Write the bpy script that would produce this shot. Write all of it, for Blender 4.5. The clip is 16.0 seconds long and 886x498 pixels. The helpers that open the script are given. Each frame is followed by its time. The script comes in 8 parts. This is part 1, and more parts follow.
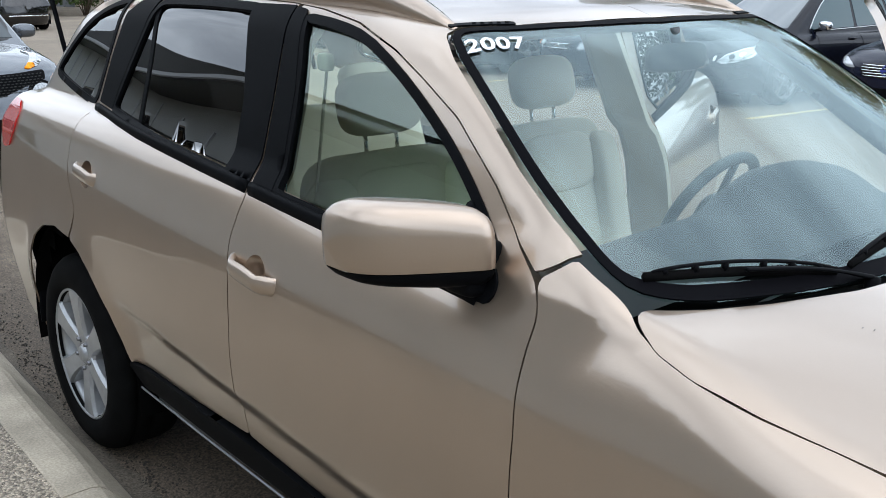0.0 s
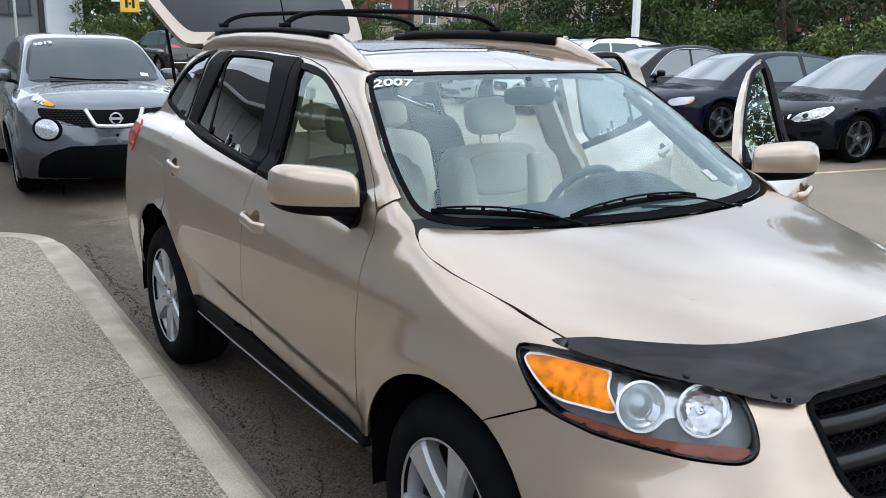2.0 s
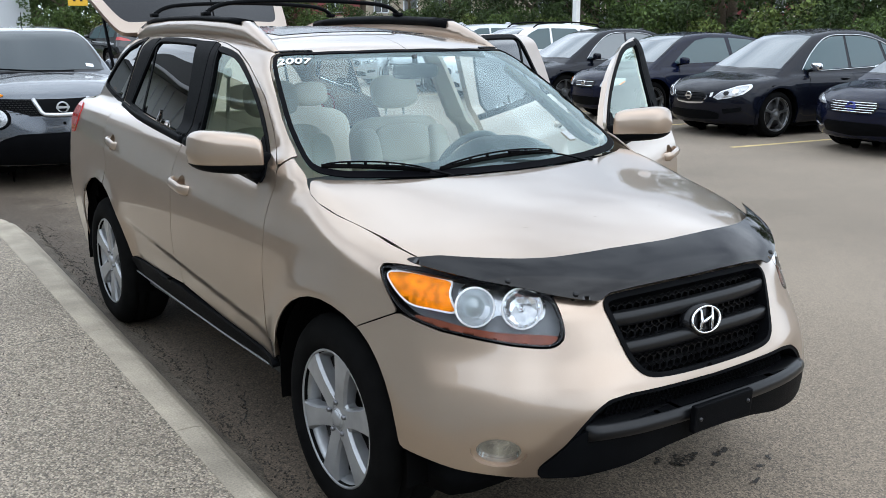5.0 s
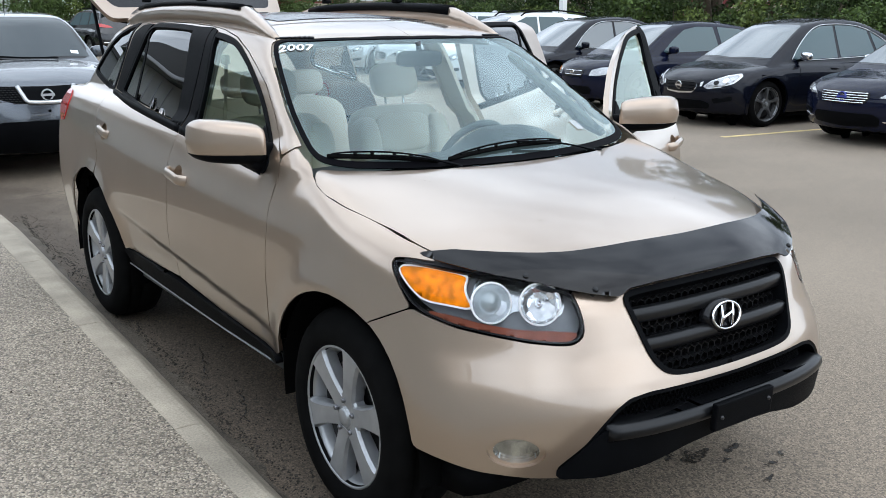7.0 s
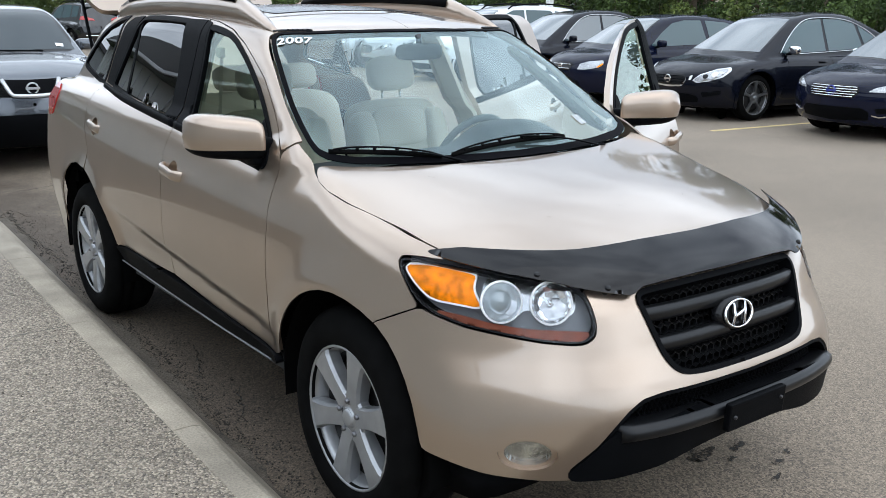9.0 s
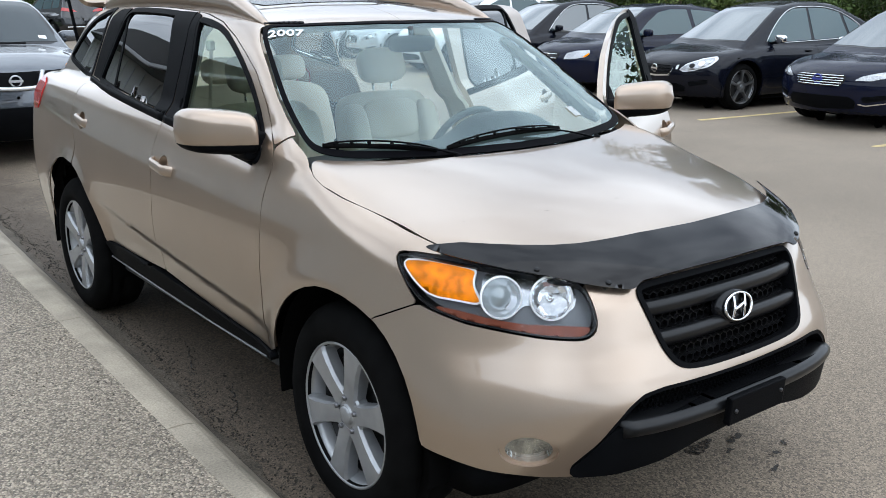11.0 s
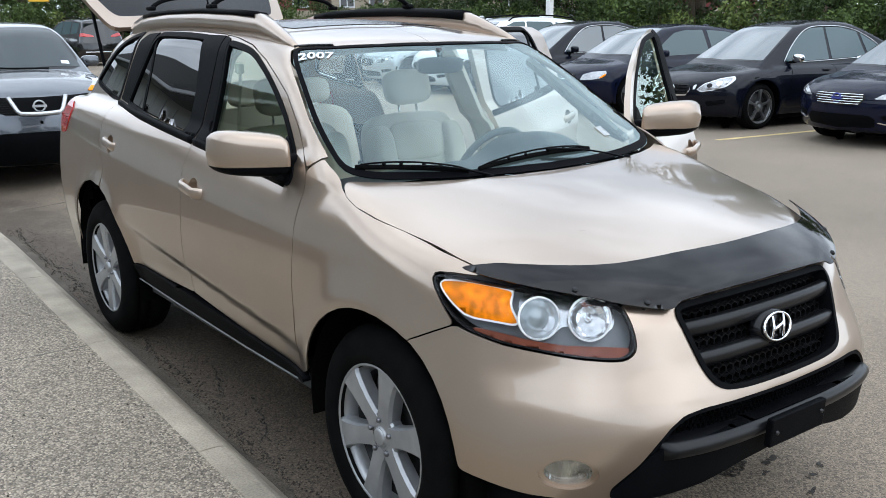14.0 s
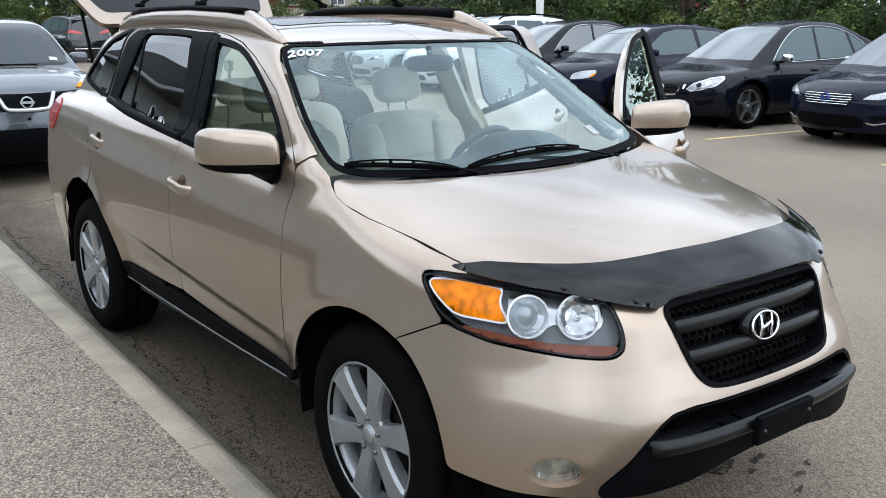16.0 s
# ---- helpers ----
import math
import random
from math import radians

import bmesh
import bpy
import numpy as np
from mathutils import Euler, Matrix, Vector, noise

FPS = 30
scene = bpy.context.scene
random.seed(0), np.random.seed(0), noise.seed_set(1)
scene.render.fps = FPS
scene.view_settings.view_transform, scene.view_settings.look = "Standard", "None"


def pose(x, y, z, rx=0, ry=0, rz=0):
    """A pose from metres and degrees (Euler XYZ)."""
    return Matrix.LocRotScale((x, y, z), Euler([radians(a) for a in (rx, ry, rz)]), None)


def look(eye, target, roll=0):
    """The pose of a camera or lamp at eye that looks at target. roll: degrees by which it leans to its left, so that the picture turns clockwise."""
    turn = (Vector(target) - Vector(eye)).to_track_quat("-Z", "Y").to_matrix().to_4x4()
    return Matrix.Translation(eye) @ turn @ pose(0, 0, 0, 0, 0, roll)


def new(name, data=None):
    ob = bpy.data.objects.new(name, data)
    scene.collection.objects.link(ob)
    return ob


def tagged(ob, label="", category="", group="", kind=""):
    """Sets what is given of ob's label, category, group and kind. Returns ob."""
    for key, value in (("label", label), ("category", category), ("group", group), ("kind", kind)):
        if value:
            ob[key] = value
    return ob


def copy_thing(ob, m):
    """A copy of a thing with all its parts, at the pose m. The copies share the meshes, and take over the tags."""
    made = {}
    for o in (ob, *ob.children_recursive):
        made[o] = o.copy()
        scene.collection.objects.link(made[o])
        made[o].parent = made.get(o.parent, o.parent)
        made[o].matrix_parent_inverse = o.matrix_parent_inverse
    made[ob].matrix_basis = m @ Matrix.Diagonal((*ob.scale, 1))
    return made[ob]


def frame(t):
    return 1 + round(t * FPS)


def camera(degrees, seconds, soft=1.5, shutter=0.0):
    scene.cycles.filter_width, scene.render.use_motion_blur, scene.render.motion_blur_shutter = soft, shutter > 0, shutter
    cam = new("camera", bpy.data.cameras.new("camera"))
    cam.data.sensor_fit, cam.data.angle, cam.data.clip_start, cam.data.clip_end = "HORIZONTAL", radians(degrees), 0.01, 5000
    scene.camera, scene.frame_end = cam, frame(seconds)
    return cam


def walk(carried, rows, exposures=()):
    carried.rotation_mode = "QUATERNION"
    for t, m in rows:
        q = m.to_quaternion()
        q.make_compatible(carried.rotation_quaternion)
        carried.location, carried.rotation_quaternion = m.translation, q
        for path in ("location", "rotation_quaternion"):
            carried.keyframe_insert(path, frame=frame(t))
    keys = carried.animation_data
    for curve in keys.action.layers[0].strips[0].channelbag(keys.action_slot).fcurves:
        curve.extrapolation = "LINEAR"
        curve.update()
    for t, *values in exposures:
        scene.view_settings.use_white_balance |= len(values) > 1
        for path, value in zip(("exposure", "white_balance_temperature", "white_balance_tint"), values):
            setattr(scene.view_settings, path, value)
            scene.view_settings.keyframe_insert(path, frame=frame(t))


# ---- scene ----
cam = camera(50.5, 16.0, soft=0.65)
PATH = [
    (0, (-1.961, -1.901, 1.66), (-0.708, -0.443, 1.109), -0.3),
    (0.5, (-2.037, -2.275, 1.677), (-0.752, -0.85, 1.113), -0.7),
    (1, (-2.085, -2.672, 1.676), (-0.942, -1.123, 1.135), 2.2),
    (1.5, (-2.15, -3.037, 1.681), (-1.074, -1.416, 1.218), 0.6),
    (2, (-2.175, -3.357, 1.694), (-1.136, -1.707, 1.25), 0.8),
    (2.5, (-2.184, -3.659, 1.692), (-1.192, -1.976, 1.262), 0.8),
    (3, (-2.267, -3.846, 1.678), (-1.233, -2.187, 1.257), -0.1),
    (3.5, (-2.289, -3.969, 1.692), (-1.236, -2.332, 1.233), -0.3),
    (4, (-2.285, -4.028, 1.693), (-1.207, -2.41, 1.226), 0.0),
    (4.2, (-2.283, -4.037, 1.686), (-1.192, -2.426, 1.222), -0.0),
    (6.5, (-2.291, -3.918, 1.672), (-1.174, -2.33, 1.192), -0.1),
    (7, (-2.305, -3.885, 1.668), (-1.174, -2.31, 1.179), 0.1),
    (7.5, (-2.315, -3.86, 1.663), (-1.171, -2.294, 1.172), 0.3),
    (8, (-2.324, -3.83, 1.669), (-1.168, -2.28, 1.156), -0.1),
    (8.5, (-2.337, -3.806, 1.667), (-1.179, -2.256, 1.16), -0.1),
    (9, (-2.323, -3.792, 1.664), (-1.167, -2.239, 1.162), 0.2),
    (9.5, (-2.265, -3.775, 1.667), (-1.118, -2.219, 1.154), 0.6),
    (12, (-2.37, -3.713, 1.671), (-1.175, -2.196, 1.151), -0.4),
    (12.5, (-2.355, -3.695, 1.659), (-1.168, -2.166, 1.156), -0.2),
    (13, (-2.375, -3.711, 1.666), (-1.192, -2.177, 1.17), -0.1),
    (13.5, (-2.383, -3.701, 1.67), (-1.209, -2.159, 1.177), -0.2),
    (14, (-2.379, -3.698, 1.667), (-1.218, -2.141, 1.189), -0.5),
    (14.5, (-2.387, -3.706, 1.665), (-1.217, -2.155, 1.19), -0.4),
    (15, (-2.374, -3.699, 1.669), (-1.203, -2.152, 1.185), -0.3),
    (15.5, (-2.373, -3.7, 1.667), (-1.2, -2.154, 1.183), -0.3),
    (16, (-2.377, -3.697, 1.665), (-1.199, -2.154, 1.184), -0.2),
]
walk(cam, [(t, look(eye, target, roll)) for t, eye, target, roll in PATH])

# ---- light: a bright overcast sky, the sun soft behind cloud ----
from mathutils import geometry

scene.view_settings.exposure = 0.0
SUN_UP, SUN_TURN = radians(55), radians(165)
world = bpy.data.worlds.new("overcast_sky")
scene.world = world
world.use_nodes = True
wn = world.node_tree
sky = wn.nodes.new("ShaderNodeTexSky")
sky.sky_type, sky.sun_disc, sky.sun_elevation, sky.sun_rotation = "NISHITA", False, SUN_UP, SUN_TURN
sky_soft = wn.nodes.new("ShaderNodeMix")
sky_soft.data_type = "RGBA"
cloud_co = wn.nodes.new("ShaderNodeTexCoord")
cloud_map = wn.nodes.new("ShaderNodeMapping")
cloud_map.inputs["Scale"].default_value = (1.0, 1.0, 2.2)
cloud = wn.nodes.new("ShaderNodeTexNoise")
cloud.inputs["Scale"].default_value, cloud.inputs["Detail"].default_value, cloud.inputs["Roughness"].default_value = 2.6, 7, 0.55
shade = wn.nodes.new("ShaderNodeValToRGB")
shade.color_ramp.elements[0].position, shade.color_ramp.elements[0].color = 0.34, (4.7, 5.45, 6.5, 1)
shade.color_ramp.elements[1].position, shade.color_ramp.elements[1].color = 0.66, (12.0, 13.4, 15.1, 1)
wn.links.new(cloud_co.outputs["Generated"], cloud_map.inputs["Vector"])
wn.links.new(cloud_map.outputs["Vector"], cloud.inputs["Vector"])
wn.links.new(cloud.outputs["Fac"], shade.inputs["Fac"])
# the cloud is a little brighter overhead than at the horizon
axis = wn.nodes.new("ShaderNodeSeparateXYZ")
height = wn.nodes.new("ShaderNodeMapRange")
height.inputs["From Min"].default_value, height.inputs["From Max"].default_value = 0.0, 0.9
height.inputs["To Min"].default_value, height.inputs["To Max"].default_value = 1.0, 1.2
# and brighter on the side where the sun stands behind the cloud
sunward = wn.nodes.new("ShaderNodeMath")
sunward.operation, sunward.inputs[1].default_value = "MULTIPLY_ADD", -0.10
deep = wn.nodes.new("ShaderNodeMix")
deep.data_type, deep.blend_type = "RGBA", "MULTIPLY"
deep.inputs["Factor"].default_value = 1.0
wn.links.new(cloud_co.outputs["Generated"], axis.inputs["Vector"])
wn.links.new(axis.outputs["Z"], height.inputs["Value"])
wn.links.new(axis.outputs["Y"], sunward.inputs[0])
wn.links.new(height.outputs["Result"], sunward.inputs[2])
wn.links.new(shade.outputs["Color"], deep.inputs["A"])
wn.links.new(sunward.outputs[0], deep.inputs["B"])
wn.links.new(sky.outputs["Color"], sky_soft.inputs["A"])
wn.links.new(deep.outputs["Result"], sky_soft.inputs["B"])
sky_soft.inputs["Factor"].default_value = 0.88
wn.links.new(sky_soft.outputs["Result"], wn.nodes["Background"].inputs["Color"])
wn.nodes["Background"].inputs["Strength"].default_value = 0.188

sun = new("sun", bpy.data.lights.new("sun", "SUN"))
sun.data.energy, sun.data.angle, sun.data.color = 0.5, radians(70), (1.0, 0.97, 0.93)
sun.matrix_world = look((0, 0, 0), (-math.cos(SUN_UP) * math.sin(SUN_TURN), -math.cos(SUN_UP) * math.cos(SUN_TURN), -math.sin(SUN_UP)))
# ---- materials ----
def material(name, colour, rough=0.5, metal=0.0, coat=0.0, coat_rough=0.03, spec=0.5, trans=0.0, ior=1.45, emit=0.0, grain=0.0, grain_size=60.0, stain=0.0, stain_size=3.0, bump=0.0, bump_size=200.0, flake=0.0, rough_var=0.0):
    m = bpy.data.materials.new(name)
    m.use_nodes = True
    nt = m.node_tree
    b = nt.nodes["Principled BSDF"]
    b.inputs["Base Color"].default_value = (*colour, 1)
    b.inputs["Roughness"].default_value = rough
    b.inputs["Metallic"].default_value = metal
    b.inputs["Coat Weight"].default_value = coat
    b.inputs["Coat Roughness"].default_value = coat_rough
    b.inputs["Specular IOR Level"].default_value = spec
    b.inputs["Transmission Weight"].default_value = trans
    b.inputs["IOR"].default_value = ior
    if emit:
        b.inputs["Emission Color"].default_value = (*colour, 1)
        b.inputs["Emission Strength"].default_value = emit
    co = nt.nodes.new("ShaderNodeTexCoord")
    last = None

    def layer(size, amount, detail, before):
        n = nt.nodes.new("ShaderNodeTexNoise")
        n.inputs["Scale"].default_value = size
        n.inputs["Detail"].default_value = detail
        nt.links.new(co.outputs["Object"], n.inputs["Vector"])
        ramp = nt.nodes.new("ShaderNodeMapRange")
        ramp.inputs["From Min"].default_value, ramp.inputs["From Max"].default_value = 0.3, 0.7
        ramp.inputs["To Min"].default_value, ramp.inputs["To Max"].default_value = 1 - amount, 1 + amount
        nt.links.new(n.outputs["Fac"], ramp.inputs["Value"])
        mix = nt.nodes.new("ShaderNodeMix")
        mix.data_type, mix.blend_type = "RGBA", "MULTIPLY"
        mix.inputs["Factor"].default_value = 1
        if before:
            nt.links.new(before, mix.inputs["A"])
        else:
            mix.inputs["A"].default_value = (*colour, 1)
        nt.links.new(ramp.outputs["Result"], mix.inputs["B"])
        return mix.outputs["Result"], n

    if grain:
        last, _ = layer(grain_size, grain, 3, last)
    if stain:
        last, n = layer(stain_size, stain, 5, last)
        if rough_var:
            r = nt.nodes.new("ShaderNodeMapRange")
            r.inputs["From Min"].default_value, r.inputs["From Max"].default_value = 0.35, 0.65
            r.inputs["To Min"].default_value, r.inputs["To Max"].default_value = max(0, rough - rough_var), rough + rough_var
            nt.links.new(n.outputs["Fac"], r.inputs["Value"])
            nt.links.new(r.outputs["Result"], b.inputs["Roughness"])
    if last:
        nt.links.new(last, b.inputs["Base Color"])
    if bump or flake:
        n = nt.nodes.new("ShaderNodeTexNoise")
        n.inputs["Scale"].default_value = bump_size
        n.inputs["Detail"].default_value = 2
        nt.links.new(co.outputs["Object"], n.inputs["Vector"])
        u = nt.nodes.new("ShaderNodeBump")
        u.inputs["Strength"].default_value = bump or flake
        u.inputs["Distance"].default_value = 0.002
        nt.links.new(n.outputs["Fac"], u.inputs["Height"])
        nt.links.new(u.outputs["Normal"], b.inputs["Normal"])
    return m


def glass(name, tint, rough=0.0, ior=1.45, sheen=(1, 1, 1)):
    """A thin pane: tinted see-through with a mirror gloss that grows at grazing angles."""
    m = bpy.data.materials.new(name)
    m.use_nodes = True
    nt = m.node_tree
    nt.nodes.remove(nt.nodes["Principled BSDF"])
    out = nt.nodes["Material Output"]
    clear = nt.nodes.new("ShaderNodeBsdfTransparent")
    clear.inputs["Color"].default_value = (*tint, 1)
    gloss = nt.nodes.new("ShaderNodeBsdfGlossy")
    gloss.inputs["Roughness"].default_value = rough
    gloss.inputs["Color"].default_value = (*sheen, 1)
    fres = nt.nodes.new("ShaderNodeFresnel")
    fres.inputs["IOR"].default_value = ior
    mix = nt.nodes.new("ShaderNodeMixShader")
    nt.links.new(fres.outputs[0], mix.inputs[0])
    nt.links.new(clear.outputs[0], mix.inputs[1])
    nt.links.new(gloss.outputs[0], mix.inputs[2])
    nt.links.new(mix.outputs[0], out.inputs["Surface"])
    return m


# ---- mesh helpers ----
def part(name, bm, mat, parent=None, label="", smooth=True):
    """Links a bmesh as one mesh object under its thing."""
    me = bpy.data.meshes.new(name)
    bm.to_mesh(me)
    bm.free()
    return hang(name, me, mat, parent, label, smooth)


def hang(name, me, mat, parent=None, label="", smooth=True):
    if smooth:
        me.shade_smooth()
    me.materials.append(mat)
    ob = new(name, me)
    if parent:
        ob.parent = parent
    if label:
        tagged(ob, label)
    return ob


def thing(name, label, category, group="", at=None):
    ob = new(name)
    ob.empty_display_size = 0.2
    tagged(ob, label, category, group)
    if at:
        ob.matrix_basis = at
    return ob


def box_bm(x0, y0, z0, x1, y1, z1, bevel=0.0, seg=2):
    bm = bmesh.new()
    bmesh.ops.create_cube(bm, size=1, matrix=Matrix.Translation(((x0 + x1) / 2, (y0 + y1) / 2, (z0 + z1) / 2)) @ Matrix.Diagonal((x1 - x0, y1 - y0, z1 - z0, 1)))
    if bevel:
        bmesh.ops.bevel(bm, geom=bm.edges[:], offset=bevel, segments=seg, profile=0.6, affect="EDGES")
    return bm


def add_box(bm, x0, y0, z0, x1, y1, z1, m=None):
    bmesh.ops.create_cube(bm, size=1, matrix=(m or Matrix()) @ Matrix.Translation(((x0 + x1) / 2, (y0 + y1) / 2, (z0 + z1) / 2)) @ Matrix.Diagonal((x1 - x0, y1 - y0, z1 - z0, 1)))


def lathe(profile, seg=48, axis="x", closed=False):
    """Turns (radius, along) pairs about an axis."""
    bm = bmesh.new()
    rings = []
    for r, a in profile:
        ring = []
        for i in range(seg):
            t = 2 * math.pi * i / seg
            c, s = r * math.cos(t), r * math.sin(t)
            ring.append(bm.verts.new({"x": (a, c, s), "y": (c, a, s), "z": (c, s, a)}[axis]))
        rings.append(ring)
    pairs = list(zip(rings[:-1], rings[1:])) + ([(rings[-1], rings[0])] if closed else [])
    for p, q in pairs:
        for i in range(seg):
            j = (i + 1) % seg
            bm.faces.new((p[i], p[j], q[j], q[i]))
    bmesh.ops.recalc_face_normals(bm, faces=bm.faces[:])
    return bm


def tube(points, radius, seg=10, flat=1.0, caps=True):
    """A round bar along points; radius may be a list."""
    bm = bmesh.new()
    pts = [Vector(p) for p in points]
    rads = radius if isinstance(radius, (list, tuple)) else [radius] * len(pts)
    rings = []
    side = None
    for i, p in enumerate(pts):
        d = (pts[min(i + 1, len(pts) - 1)] - pts[max(i - 1, 0)]).normalized()
        if side is None:
            side = d.orthogonal().normalized() if abs(d.z) > 0.9 else d.cross(Vector((0, 0, 1))).normalized()
        side = (side - d * side.dot(d)).normalized()
        up = side.cross(d)
        rings.append([bm.verts.new(p + rads[i] * (math.cos(2 * math.pi * k / seg) * side + flat * math.sin(2 * math.pi * k / seg) * up)) for k in range(seg)])
    for p, q in zip(rings[:-1], rings[1:]):
        for k in range(seg):
            bm.faces.new((p[k], p[(k + 1) % seg], q[(k + 1) % seg], q[k]))
    if caps:
        bm.faces.new(rings[0][::-1])
        bm.faces.new(rings[-1])
    bmesh.ops.recalc_face_normals(bm, faces=bm.faces[:])
    return bm


def soften(points, rounds=2, closed=True):
    """Rounds the corners of an outline (Chaikin); a doubled point keeps its corner."""
    p = np.array(points, float)
    for _ in range(rounds):
        q = np.roll(p, -1, 0) if closed else p[1:]
        a = p if closed else p[:-1]
        cut = np.stack([0.75 * a + 0.25 * q, 0.25 * a + 0.75 * q], 1).reshape(-1, p.shape[1])
        p = cut if closed else np.vstack([p[:1], cut, p[-1:]])
    return p


def densify(points, most=0.045):
    """Adds points on long edges, so that rounding stays near the corners."""
    p = np.asarray(points, float)
    out = []
    for a, b in zip(p, np.roll(p, -1, 0)):
        n = max(1, int(math.ceil(np.linalg.norm(b - a) / most)))
        out += [a + (b - a) * k / n for k in range(n)]
    return np.array(out)


def resample(p, step, closed=True):
    p = np.asarray(p, float)
    q = np.vstack([p, p[:1]]) if closed else p
    seg = np.linalg.norm(np.diff(q, axis=0), axis=1)
    run = np.r_[0, np.cumsum(seg)]
    n = max(6, int(round(run[-1] / step)))
    at = np.linspace(0, run[-1], n + 1)
    out = np.stack([np.interp(at, run, q[:, k]) for k in range(q.shape[1])], 1)
    return out[:-1] if closed else out


def inside(poly, pts):
    """Which points lie inside a polygon."""
    x, y = pts[:, 0], pts[:, 1]
    res = np.zeros(len(pts), bool)
    a, b = poly, np.roll(poly, -1, 0)
    for (x0, y0), (x1, y1) in zip(a, b):
        if y0 != y1:
            res ^= ((y0 > y) != (y1 > y)) & (x < (x1 - x0) * (y - y0) / (y1 - y0) + x0)
    return res


def edge_gap(poly, pts):
    d = np.full(len(pts), 1e9)
    a, b = poly, np.roll(poly, -1, 0)
    for p, q in zip(a, b):
        v = q - p
        t = np.clip(((pts - p) @ v) / max(v @ v, 1e-12), 0, 1)
        d = np.minimum(d, np.linalg.norm(pts - p - t[:, None] * v, axis=1))
    return d


def shrink(poly, gap):
    """Draws an outline in by gap."""
    area = 0.5 * np.sum(poly[:, 0] * np.roll(poly[:, 1], -1) - np.roll(poly[:, 0], -1) * poly[:, 1])
    d = np.roll(poly, -1, 0) - np.roll(poly, 1, 0)
    n = np.stack([-d[:, 1], d[:, 0]], 1) / np.maximum(np.linalg.norm(d, axis=1), 1e-9)[:, None]
    return poly + n * gap * (1 if area > 0 else -1)


RING_Z = 1.0


def cast(chart, uv):
    """Rays from outside towards the body for points of a chart, in metres."""
    u, v = uv[:, 0], uv[:, 1]
    zero = np.zeros(len(uv))
    if chart == "side":
        return np.stack([zero - 2, u, v], 1), np.tile([1.0, 0, 0], (len(uv), 1))
    if chart == "top":
        return np.stack([u, v, zero + 2.6], 1), np.tile([0.0, 0, -1.0], (len(uv), 1))
    if chart == "front":
        d = np.stack([-np.sin(u), -np.cos(u), zero], 1)
        return np.array([0, -1.2, 0]) + 2.4 * d + np.stack([zero, zero, v], 1), -d
    a = v / 0.85
    d = np.stack([-np.cos(a), zero, np.sin(a)], 1)
    return np.stack([zero, u, zero + RING_Z], 1) + 2.2 * d, -d


def flatten(chart, pts):
    """3D points, roughly on the body, as points of a chart."""
    p = np.array(pts, float)
    if p.shape[1] == 2:
        return p
    if chart == "side":
        return p[:, 1:]
    if chart == "top":
        return p[:, :2]
    if chart == "front":
        return np.stack([np.arctan2(-p[:, 0], -(p[:, 1] + 1.2)), p[:, 2]], 1)
    return np.stack([p[:, 1], 0.85 * np.arctan2(p[:, 2] - RING_Z, -p[:, 0])], 1)


